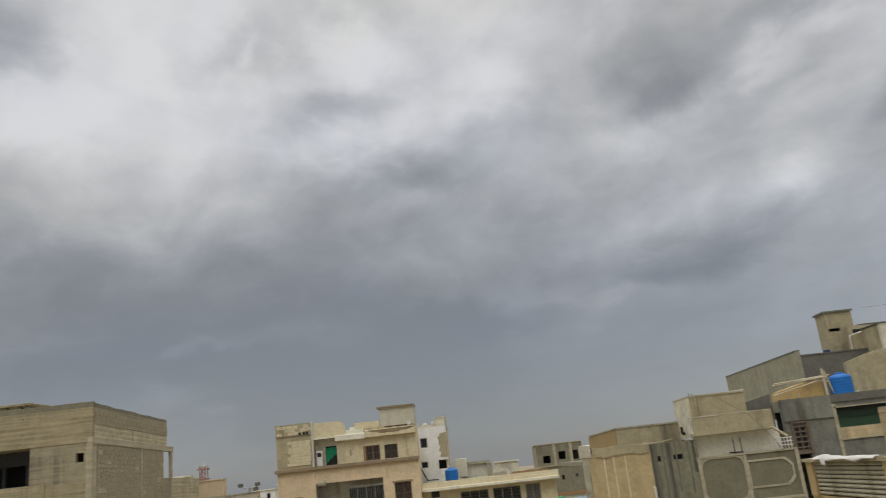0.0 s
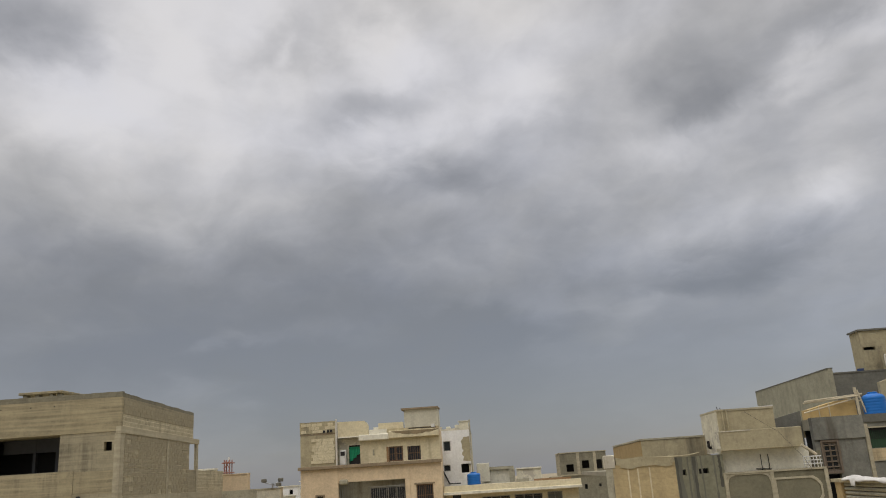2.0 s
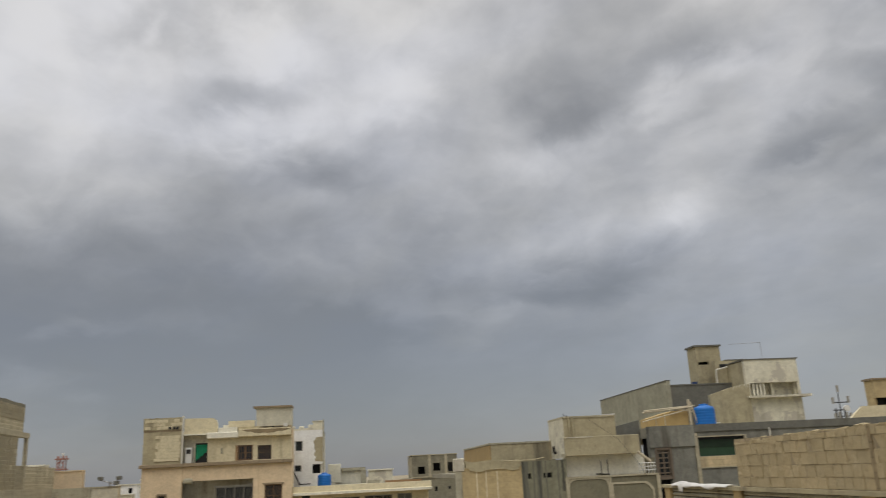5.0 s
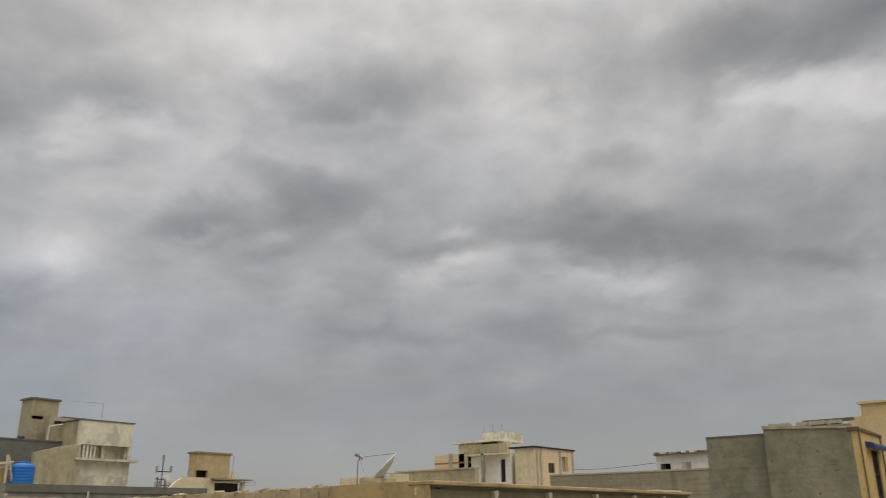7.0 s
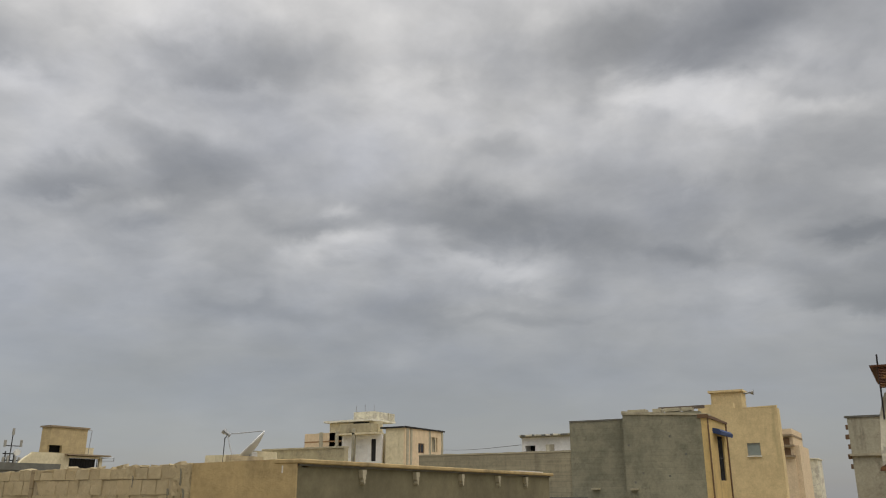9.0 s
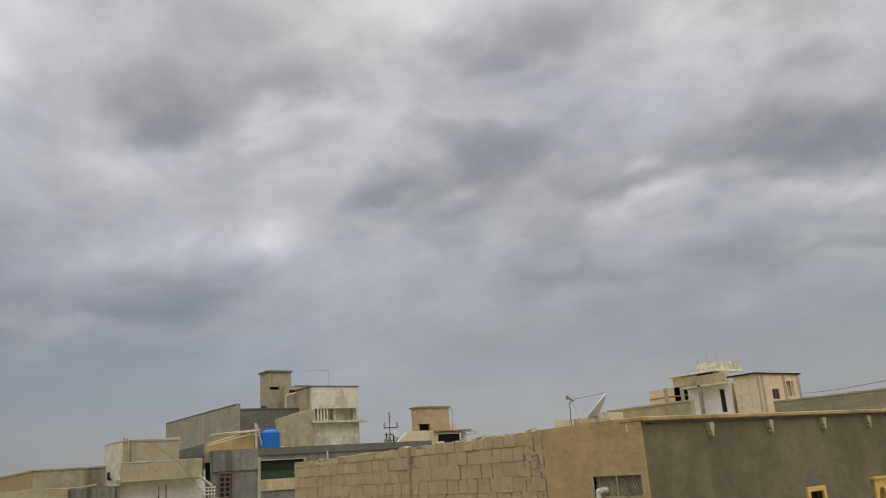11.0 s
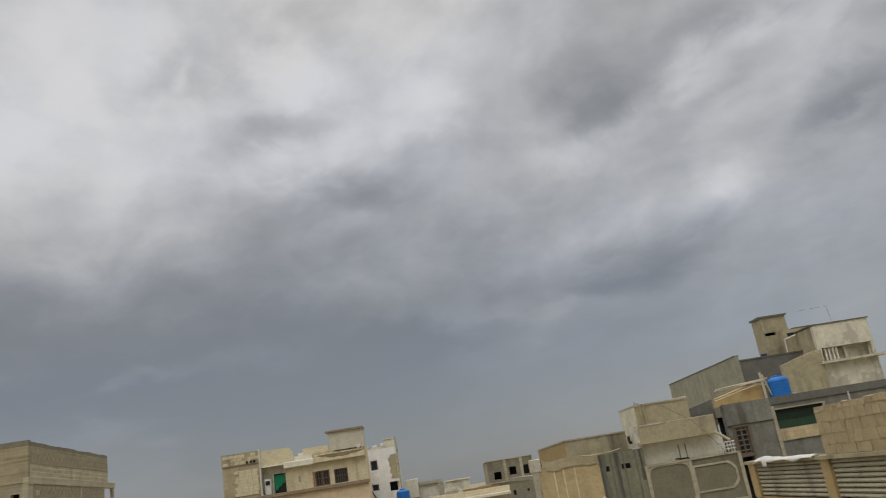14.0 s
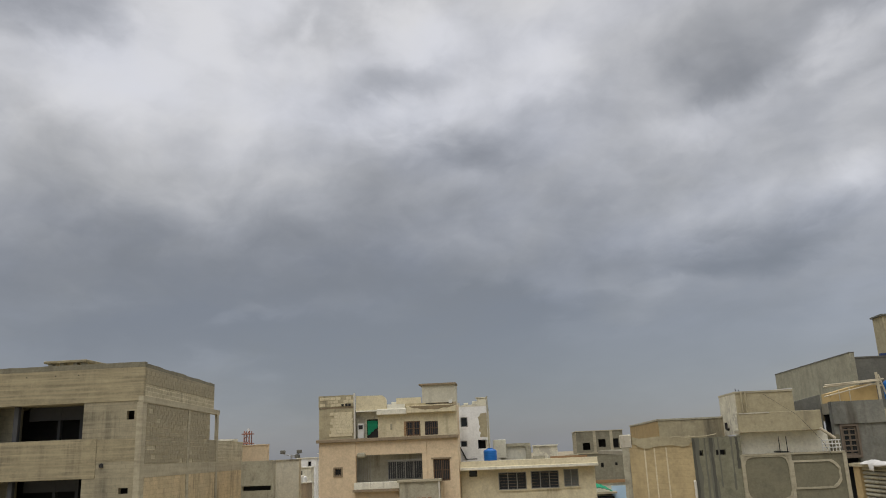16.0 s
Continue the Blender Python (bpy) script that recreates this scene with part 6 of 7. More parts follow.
# ---- the grey, orange and yellow houses ----
def right_houses():
    h = thing("house", (31, 7.5, 0), "bare grey block house with an orange painted front", "house")
    f, s = face("x-", 28.0), face("y-", 6.05)
    wall_part("wall", "weathered_block", h, face("x-", 28.25), 8.95, 11.05, 0, 11.08, 0.2)
    fbox_part("coping", "dark_grey", h, face("x-", 28.25), 8.95, 11.05, 0.02, -0.2, 11.08, 11.13)
    wall_part("wall", "weathered_block", h, f, 6.25, 8.95, 0, 11.24, 0.2)
    bm = bmesh.new()
    add_prism(bm, f, [(5.98, 11.08), (8.97, 11.24), (8.97, 11.36), (5.98, 11.13)], 0.04, -0.3)
    part("coping", bm, "pale_concrete", h, "thin pale coping")
    for y, w in ((8.2, 0.65), (7.65, 0.3), (7.05, 0.5), (6.6, 0.35)):
        fbox_part("loose_slab", "pale_concrete", h, face("x-", 28.3), y, y + w, 0.0, -0.4, 11.30, 11.42, "loose concrete slab")
    fbox_part("plank", "wood", h, face("x-", 28.9), 6.3, 7.9, 0.0, -0.12, 11.42, 11.52)
    fbox_part("hook", "pale_concrete", h, f, 8.55, 8.8, 0.12, 0.0, 8.68, 8.74)
    fbox_part("hook", "pale_concrete", h, face("x-", 28.25), 10.0, 10.3, 0.12, 0.0, 8.7, 8.76)
    for y, z in ((8.75, 10.15), (8.3, 9.2), (7.3, 10.4), (6.8, 9.8), (8.6, 8.9), (7.4, 9.1)):
        fbox_part("pock", "dark_grey", h, f, y, y + 0.07, 0.004, -0.02, z, z + 0.07)
    box_part("body", "dark_room", h, 28.5, 30.9, 6.35, 11, 0, 10.9)
    wall_part("front_wall", "orange_front", h, s, 28.0, 31.0, 0, 11.0, 0.2, [(29.35, 30.3, 9.0, 10.5)], "orange painted front")
    bm = bmesh.new()
    add_prism(bm, s, [(27.95, 11.0), (31.1, 11.0), (31.1, 11.06), (27.95, 11.12)], 0.05, -0.3)
    part("front_coping", bm, "frame_brown", h)
    fbox_part("corner_trim", "frame_brown", h, s, 27.97, 28.05, 0.04, 0.0, 0, 11.0)
    fbox_part("corner_trim", "frame_brown", h, s, 30.9, 31.0, 0.04, 0.0, 0, 11.0)
    window(h, s, 29.35, 30.3, 9.0, 10.5, "navy", "grey_glass", 2, 6, 0.05, 0.08)
    bm = bmesh.new()
    add_prism(bm, lambda u, d, z: (d, 6.05 - u, z), [(0.0, 10.55), (0.26, 10.48), (0.28, 10.60), (0.2, 10.68), (0.0, 10.72)], 28.7, 30.7)
    part("awning", bm, "navy", h, "dark blue tin awning")
    # yard wall and porch below
    y0 = thing("yard_wall", (27, 9.5, 0), "rough brown brick yard wall with rubbish on top", "wall")
    wall_part("wall", "yard_brick", y0, face("x-", 27.5), 2.0, 12.4, 0, 7.62, 0.25)
    ragged_top("coping", "beige", y0, face("x-", 27.47), 2.0, 12.4, 7.62, 7.72, 0.3, 0.05, 0.4, "", 33)
    p = thing("porch", (27.8, 11.2, 0), "dark open porch under the grey house", "porch")
    box_part("back_wall", "dark_room", p, 28.22, 28.24, 10.5, 12.6, 0, 8.4)
    box_part("roof", "dark_grey", p, 27.7, 28.2, 10.45, 12.6, 8.36, 8.46)
    for y in (10.5, 11.3, 11.75, 12.3):
        box_part("post", "dark_grey", p, 27.85, 27.97, y, y + 0.12, 7.6, 8.36)
    bm = bmesh.new()
    add_prism(bm, face("x-", 28.0), [(11.42, 7.95), (11.52, 7.9), (11.53, 8.3), (11.43, 8.3)], 0.0, -0.02)
    part("hung_cloth", bm, "blue_cloth", p, "cloth hanging in the porch")
    wall_part("wall", "block_concrete", h, face("x-", 28.3), 11.05, 12.6, 8.46, 10.03, 0.2)
    wall_part("wall", "block_concrete", h, face("x-", 28.3), 12.6, 17.6, 0, 10.03, 0.2)
    ragged_top("coping", "pale_concrete", h, face("x-", 28.28), 11.05, 17.6, 10.03, 10.1, 0.22, 0.03, 0.3, "", 31)
    for y, w, z, mat, nm, lb in ((10.15, 0.3, 0.28, "blue_cloth", "plastic_chair", "broken blue plastic chair on the yard wall"), (9.45, 0.25, 0.22, "pale_wood", "board", "pale board leaning on the yard wall"),
                                 (9.1, 0.5, 0.16, "navy", "bundle", "dark blue bundle on the yard wall"), (10.6, 0.6, 0.12, "beige", "sack", "pale dusty sack lying on the yard wall"), (11.5, 0.7, 0.2, "pale_wood", "crate", "pale wooden crate on the yard wall")):
        bm = bmesh.new()
        if nm == "plastic_chair":
            for dx in (0.0, 0.26):
                add_tube(bm, [(27.2 + dx, y - 0.05, 7.72), (27.2 + dx, y + 0.42, 8.14)], 0.018, 6)
                add_tube(bm, [(27.2 + dx, y + 0.2, 7.95), (27.2 + dx, y - 0.22, 7.8)], 0.018, 6)
                add_tube(bm, [(27.2 + dx, y - 0.2, 7.8), (27.2 + dx, y - 0.2, 7.7)], 0.018, 6)
            for q in (0.1, 0.28, 0.42):
                add_tube(bm, [(27.2, y + q * 0.9 - 0.02, 7.75 + q * 0.88), (27.46, y + q * 0.9 - 0.02, 7.75 + q * 0.88)], 0.02, 6)
        else:
            add_box(bm, 27.2, 27.45, y, y + w, 7.7, 7.7 + z, 0.04)
        solo(nm, bm, mat, lb, nm.replace("_", " "), (27.3, y, 7.7))
    # yellow house
    h = thing("house", (58, 10, 0), "tall yellow plastered house with a small roof room", "house")
    f = face("x-", 55.0)
    wall_part("wall", "yellow", h, f, 7.5, 10.1, 0, 13.9, 0.25, [(8.75, 9.55, 10.92, 11.7)])
    wall_part("wall", "yellow", h, f, 10.1, 12.4, 0, 14.25, 0.25)
    bm = bmesh.new()
    add_prism(bm, f, [(7.5, 13.9), (10.1, 13.9), (10.1, 13.96), (9.9, 13.92), (7.5, 14.0)], 0.02, -0.25)
    part("coping", bm, "yellow", h)
    window(h, f, 8.75, 9.55, 10.92, 11.7, "frame_grey", "green_glass", 1, 0, 0.05, 0.05)
    fbox_part("sill", "white_wall", h, f, 8.7, 9.6, 0.08, 0.0, 10.84, 10.92)
    box_part("room", "dark_room", h, 55.6, 56.0, 7.9, 12.2, 0, 13.5)
    wall_part("side_wall", "yellow", h, face("y-", 7.5), 55.25, 56.1, 0, 13.85, 0.25)
    wall_part("roof_room", "yellow", h, face("x-", 56.0), 9.75, 11.7, 13.4, 15.1, 0.2)
    wall_part("roof_room_side", "yellow", h, face("y-", 9.75), 56.2, 57.6, 13.4, 15.08, 0.2)
    box_part("roof_room_slab", "yellow", h, 55.85, 57.7, 9.6, 11.85, 15.1, 15.24)
    bm = bmesh.new()
    add_tube(bm, [(56, 9.55, 14.95), (56, 9.2, 15.0)], 0.05, 6)
    bmesh.ops.create_cone(bm, cap_ends=True, segments=12, radius1=0.05, radius2=0.18, depth=0.3, matrix=Matrix.Translation((56, 9.1, 15.0)) @ Matrix.Rotation(radians(90), 4, "X"))
    part("loudspeaker", bm, "steel", h, "grey horn loudspeaker")
    # stepped houses beyond
    h = thing("house", (75, 9, 0), "stepped tan houses beyond the yellow one", "house")
    box_part("wall", "peach", h, 70, 76, 8.65, 10.5, 0, 13.6)
    box_part("wall", "peach", h, 70.2, 76, 8.25, 8.65, 0, 12.3)
    for z in (13.0, 12.2, 11.4):
        box_part("ledge", "peach_trim", h, 69.7, 76, 8.6, 10.4, z, z + 0.15)
    # flat brown panels, coloured for the brownish shade within the openings
    for z in (12.35, 11.55):
        box_part("opening", "frame_brown", h, 69.95, 70.0, 8.9, 9.7, z, z + 0.55)
    h = thing("house", (90, 9, 0), "far white plastered house with a flat roof", "house")
    box_part("wall", "white_worn", h, 88, 92, 8.9, 10.6, 0, 11.9)
    box_part("roof", "white_wall", h, 87.8, 92, 8.8, 10.7, 11.9, 12.0)
    # grey house in the gap
    h = thing("house", (42, 1.8, 0), "grey cement house with a broken wall edge", "house")
    f = face("x-", 40.0)
    wall_part("wall", "stained_grey", h, f, 0.2, 2.62, 0, 11.78, 0.2)
    fbox_part("coping", "dark_grey", h, f, 0.2, 2.72, 0.05, -0.2, 11.78, 11.86)
    fbox_part("ledge", "pale_concrete", h, f, 0.2, 2.7, 0.12, 0.0, 10.14, 10.24)
    wall_part("side_wall", "white_worn", h, face("y+", 2.6), 40.2, 45, 0, 11.7, 0.2, [(40.6, 41.6, 10.4, 11.2)])
    for k in range(5):
        fbox_part("broken_edge", "frame_brown", h, f, 2.62, 2.72 + 0.06 * (k % 2), 0.0, -0.15, 9.6 + 0.42 * k, 9.8 + 0.42 * k)
    box_part("body", "dark_room", h, 40.5, 45, 0.3, 2.4, 0, 11.5)


right_houses()


# ---- ochre house with the rusty roof ----
def rusty_roof_house():
    h = thing("house", (30, -2, 0), "ochre house with a balustrade and rusty sheet roof", "house")
    f = face("x-", 28.0)
    wall_part("wall", "ochre", h, f, -8.0, 0.72, 0, 10.86, 0.2)
    fbox_part("ledge", "beige", h, f, -8.0, 0.80, 0.08, -0.2, 10.86, 10.96, "pale balcony ledge")
    wall_part("end_wall", "white_worn", h, face("y+", 1.0), 28.0, 30.4, 9.0, 11.3, 0.28, (), "worn white end wall")
    bm = bmesh.new()
    add_prism(bm, f, [(0.72, 0.0), (1.25, 0.0), (1.25, 9.75), (1.12, 10.9), (0.92, 11.5), (0.72, 11.5)], 0.02, -0.2)
    part("corner_pier", bm, "white_worn", h, "worn white corner pier")
    bm = bmesh.new()
    add_prism(bm, f, [(0.9, 9.55), (1.3, 9.3), (1.35, 9.2), (0.8, 9.2), (0.65, 9.4)], 0.35, 0.0)
    part("bracket_sheet", bm, "rust", h)
    # balusters
    for k in range(74):
        y = 0.56 - k * 0.115
        bm = bmesh.new()
        prof = [(0.032, 10.96), (0.034, 11.0), (0.016, 11.06), (0.036, 11.16), (0.032, 11.24), (0.014, 11.36), (0.03, 11.42), (0.03, 11.46)]
        add_lathe(bm, 28.06, y, prof, 8)
        part("baluster", bm, "pale_grey", h)
        bm = bmesh.new()
        add_tube(bm, [(28.06, y - 0.0575 - 0.05 * math.cos(math.pi * i / 6), 11.35 + 0.08 * math.sin(math.pi * i / 6)) for i in range(7)], 0.012, 5)
        part("arch", bm, "pale_grey", h)
    fbox_part("top_rail", "white_worn", h, f, -8.0, 0.68, 0.02, -0.16, 11.46, 11.53)
    bm = bmesh.new()
    for k in range(20):
        add_tube(bm, [(27.95, 0.6 - 0.42 * k, 10.96), (27.95, 0.6 - 0.42 * k, 11.65)], 0.012, 5)
    add_tube(bm, [(27.95, 0.68, 11.25), (27.95, -8, 11.25)], 0.012, 5)
    add_tube(bm, [(27.95, 0.68, 11.62), (27.95, -8, 11.62)], 0.012, 5)
    part("grille", bm, "iron", h, "thin iron grille before the balusters")
    for y in (0.62, -3.2, -7.4):
        bm = bmesh.new()
        add_tube(bm, [(28.3, y, 10.96), (28.3, y, 12.24)], 0.05, 8)
        part("roof_post", bm, "iron", h)
    for y in (1.02, 0.86):
        bm = bmesh.new()
        add_tube(bm, [(27.9, y, 10.7 if y > 1 else 11.0), (27.9, y - 0.06, 12.66 if y > 1 else 12.0)], 0.025, 6)
        part("thin_post", bm, "iron", h)
    # corrugated sheets: front apron and roof
    bm = bmesh.new()
    n = 28
    rows = []
    for j in (0, 1):
        row = []
        for k in range(n * 4 + 1):
            a = k / (n * 4)
            z = 11.60 + 0.70 * a
            row.append(bm.verts.new((27.55 + 0.35 * a + 0.022 * math.cos(a * 14 * 2 * math.pi), 0.98 if j == 0 else -8.5, z)))
        rows.append(row)
    for k in range(n * 4):
        bm.faces.new((rows[0][k], rows[0][k + 1], rows[1][k + 1], rows[1][k]))
    ex = bmesh.ops.extrude_face_region(bm, geom=list(bm.faces))
    bmesh.ops.translate(bm, vec=(0.012, 0, 0), verts=[v for v in ex["geom"] if isinstance(v, bmesh.types.BMVert)])
    part("apron_sheet", bm, "rust", h, "rusty corrugated sheet")
    bm = bmesh.new()
    add_prism(bm, face("y-", 1.2), [(27.82, 12.27), (33.0, 12.34), (33.0, 12.38), (27.8, 12.33)], 0.0, 9.7)
    part("roof_sheet", bm, "rust", h, "rusty roof sheet")
    box_part("rear_wall", "ochre", h, 32.0, 32.2, -8, 0.9, 0, 10.95)
    for y in (-7.6, -3.6, 0.4):
        box_part("rear_post", "beige", h, 31.9, 32.1, y, y + 0.2, 10.95, 12.3)
    box_part("floor", "roof_screed", h, 28.2, 32.0, -8, 0.8, 10.7, 10.9)
    h.location.y -= 0.22


rusty_roof_house()


# ---- neighbour's roof: block wall, tan wall, grey wall ----
WX = 6.9
bay_house = thing("house", (10.4, 10.5, 0), "neighbouring house with a tan flank and grey front", "house")
fx, fy = face("x-", WX), face("y-", 5.85)


def neighbour():
    h = bay_house
    hole = (5.915, 6.625, 8.065, 8.28)
    wall_part("tan_wall", "tan_near", h, fx, 5.85, 7.42, 0, 8.80, 0.09, [hole], "tan rough plaster wall")
    bm = bmesh.new()
    add_prism(bm, fx, [(5.85, 8.80), (7.42, 8.80), (7.42, 8.87), (6.6, 8.88), (5.85, 8.89)], 0.0, -0.2)
    part("tan_head", bm, "tan_near", h)
    wall_part("grey_wall", "grey_near", h, fy, 6.99, 13.84, 0, 8.83, 0.2, [(11.56, 12.72, 6.9, 7.93), (9.90, 10.27, 7.45, 7.90)], "smooth grey cement wall")
    box_part("edge_strip", "tan_near", h, 6.895, 6.919, 5.838, 5.888, 0, 8.837, "tan corner strip")
    fbox_part("roof_coping", "tan_near", h, fy, 6.89, 13.9, 0.07, -0.3, 8.838, 8.887, "tan plaster coping", 0.01)
    # proud dark strip that paints the coping's shadow on the wall
    fbox_part("shadow_gap", "dark_grey", h, fy, 6.925, 13.84, 0.03, 0.005, 8.815, 8.838)
    fbox_part("corner_face", "grey_near", h, fy, 6.921, 7.0, 0.004, -0.04, 0, 8.83)
    box_part("roof", "roof_screed", h, 7.1, 13.84, 6.05, 14.4, 7.6, 7.75)
    box_part("right_wall", "grey_near", h, 13.64, 13.84, 6.05, 14.5, 0, 8.77)
    box_part("rear_wall", "grey_near", h, 7.1, 13.64, 14.3, 14.5, 0, 8.5)
    for u, dz in ((8.09, 0), (9.30, 0.005), (10.54, 0.01), (11.73, 0), (12.77, 0)):
        bm = bmesh.new()
        add_prism(bm, fy, [(u - 0.045, 8.80), (u + 0.04, 8.80), (u + 0.042, 8.75), (u + 0.022, 8.73), (u + 0.03, 8.70), (u + 0.014, 8.675), (u + 0.02, 8.65 + dz), (u + 0.002, 8.63 + dz), (u - 0.018, 8.66), (u - 0.012, 8.69), (u - 0.034, 8.71)], 0.06, 0.0)
        part("bracket", bm, "pale_concrete", h, "small pale cement bracket")
    def fs(u, d, z):
        return fx(u - 0.055, d, z)

    # pierced screen in the tan wall: crossing slats in a frame
    bm = bmesh.new()
    for a, b, c, d in ((5.94, 6.71, 8.28, 8.30), (5.94, 6.71, 8.045, 8.065), (5.94, 5.97, 8.065, 8.28), (6.68, 6.71, 8.065, 8.28), (6.315, 6.335, 8.065, 8.28)):
        add_fbox(bm, fs, a, b, 0.008, -0.06, c, d)
    screen = part("screen", bm, "beige", h, "pierced cement screen")
    for k in range(-3, 19):
        a = 5.97 + k * 0.04
        ta, tb = max(0.0, (5.97 - a) / 0.12), min(1.0, (6.68 - a) / 0.12)
        if ta >= tb:
            continue
        p, q = (a + 0.12 * ta, 8.065 + 0.215 * ta), (a + 0.12 * tb, 8.065 + 0.215 * tb)
        bm = bmesh.new()
        add_prism(bm, fs, [(p[0] - 0.009, p[1]), (p[0] + 0.009, p[1]), (q[0] + 0.009, q[1]), (q[0] - 0.009, q[1])], -0.03, -0.06)
        part("slat", bm, "beige", screen)
    fbox_part("screen_back", "dark_room", h, fs, 5.96, 6.75, -0.25, -0.26, 8.0, 8.35)
    bm = bmesh.new()
    add_tube(bm, [(6.84, 6.515, 7.0), (6.84, 6.515, 8.12)], 0.03, 12)
    add_tube(bm, [(6.84, 6.515, 8.12), (6.84, 6.460, 8.135), (6.90, 6.445, 8.13)], 0.03, 12)
    part("vent_pipe", bm, "pvc", h, "cream plastic vent pipe with an elbow")
    fbox_part("paint_mark", "cloth", h, fx, 6.03, 6.045, 0.004, 0.0, 8.74, 8.82)
    # yellow arched window
    bm = bmesh.new()
    u0, u1, z0, z1 = 11.56, 12.72, 6.9, 7.93
    ws = [(u0 + 0.08 + k * 0.265, u0 + 0.08 + k * 0.265 + 0.185) for k in range(4)]
    cuts = sorted({u0, u1, *[x for w in ws for x in w]})
    for a, b in zip(cuts, cuts[1:]):
        if any(abs(a - w[0]) < 1e-6 for w in ws):
            c, r, n = (a + b) / 2, (b - a) / 2, 8
            zt = 7.82
            pts = [(b, z1), (a, z1), (a, zt - r * 1.5)] + [(c - r * math.cos(math.pi * i / n), zt - r * 1.5 + 1.5 * r * math.sin(math.pi * i / n)) for i in range(1, n)] + [(b, zt - r * 1.5)]
            for i in range(2, len(pts) - 1):
                m = (z1)
                add_prism(bm, fy, [pts[i], pts[i + 1], (pts[i + 1][0], m), (pts[i][0], m)], 0.035, -0.06)
        else:
            add_fbox(bm, fy, a, b, 0.035, -0.06, z0, z1)
    win = part("window", bm, "window_yellow", h, "yellow wooden window with narrow arches")
    fbox_part("head", "window_yellow", win, fy, u0 - 0.04, u1 + 0.04, 0.06, 0.0, z1, z1 + 0.03)
    for a, b in ws:
        fbox_part("pane", "glass", win, fy, a, b, -0.055, -0.065, z0, 7.86)
    fbox_part("vent", "window_yellow", h, fy, 9.87, 10.30, 0.035, 0.0, 7.88, 7.94, "yellow vent head")
    fbox_part("vent_jamb", "window_yellow", h, fy, 9.87, 9.93, 0.035, 0.0, 7.4, 7.88)
    fbox_part("vent_jamb", "window_yellow", h, fy, 10.24, 10.30, 0.035, 0.0, 7.4, 7.88)
    fbox_part("vent_dark", "dark_room", h, fy, 9.91, 10.26, -0.08, -0.1, 7.4, 7.95)
    bm = bmesh.new()
    add_prism(bm, fy, [(9.92, 7.95), (10.28, 7.95), (10.26, 8.03), (10.16, 8.10), (10.02, 8.10), (9.95, 8.02)], 0.003, 0.0)
    part("soot_patch", bm, "dark_grey", h, "soot smudge over the vent")
    # broken coping scraps at the far end
    fbox_part("loose_slab", "cloth", h, fy, 12.7, 13.7, -0.05, -0.22, 8.885, 8.91, "loose white slab on the coping")

    # ledge and shuttered parapet under the block wall
    w = bay_house
    fbox_part("ledge", "beige", w, fx, 7.42, 18.2, 0.10, -0.2, 7.90, 7.965, "pale cement ledge")
    wall_part("low_wall", "tan_near", w, fx, 7.42, 18.2, 0, 7.22, 0.2)
    for y in (17.78, 14.36, 10.45):
        fbox_part("pier", "tan_near", w, fx, y, y + 0.32, 0.06, -0.2, 7.22, 7.90)
    fbox_part("shutter_back", "dark_grey", w, fx, 7.45, 17.8, -0.12, -0.14, 7.22, 7.90)
    for y0, y1 in ((14.72, 17.76), (10.8, 14.34)):
        for k in range(8):
            z = 7.235 + k * 0.083
            bm = bmesh.new()
            add_prism(bm, lambda u, d, zz: (WX - u, d, zz), [(-0.06, z), (0.0, z + 0.01), (0.02, z + 0.035), (0.0, z + 0.07), (-0.06, z + 0.08)], y0, y1)
            part("slat", bm, "stained_grey", w)
    # honeycomb of small tiles right of the middle pier
    bm = bmesh.new()
    for j in range(6):
        for k in range(64):
            y = 7.5 + k * 0.046 + (0.023 if j % 2 else 0)
            add_fbox(bm, fx, y, y + 0.03, 0.0, -0.05, 7.80 - j * 0.085, 7.88 - j * 0.085)
    part("pierced_tiles", bm, "beige", w, "rows of small pierced tiles")
    fbox_part("tile_frame", "beige", w, fx, 7.42, 10.45, 0.02, -0.02, 7.28, 7.32)


neighbour()

# white cloth heaped over the shutters
bm = bmesh.new()
n, m = 90, 22
rows = []
for j in range(m + 1):
    q = j / m
    row = []
    for i in range(n + 1):
        y = 14.75 + 2.75 * i / n
        fold = noise.noise((y * 2.6, q * 1.6, 3.0)) * 0.6 + noise.noise((y * 7.0, q * 3.5, 8.0)) * 0.35
        heap = max(0.0, 0.012 + 0.022 * noise.noise((y * 1.5, 0.5, 1.0)) + (0.035 if y > 16.7 else 0.0) * math.sin(min(1.0, (y - 16.7) / 0.8) * math.pi))
        hang = 0.025 + 0.07 * max(0.0, noise.noise((y * 1.9, 2.0, 6.0)) + 0.2) + (0.11 if 16.8 < y < 17.1 else 0.0)
        if q < 0.65:
            d, z = -0.08 + 0.20 * q / 0.65, 7.974 + heap * math.sin(math.pi * min(1.0, q / 0.65)) * (1 + 0.8 * fold) + 0.012 * abs(fold)
        else:
            k = (q - 0.65) / 0.35
            d, z = 0.12 + 0.03 * math.sin(k * 2.2) + 0.025 * fold * k, 7.974 - hang * k
        row.append(bm.verts.new((WX - d, y + 0.03 * fold, z)))
    rows.append(row)
for a, b in zip(rows, rows[1:]):
    for i in range(n):
        bm.faces.new((a[i], a[i + 1], b[i + 1], b[i]))
ex = bmesh.ops.extrude_face_region(bm, geom=list(bm.faces))
bmesh.ops.translate(bm, vec=(-0.006, 0, 0.008), verts=[v for v in ex["geom"] if isinstance(v, bmesh.types.BMVert)])
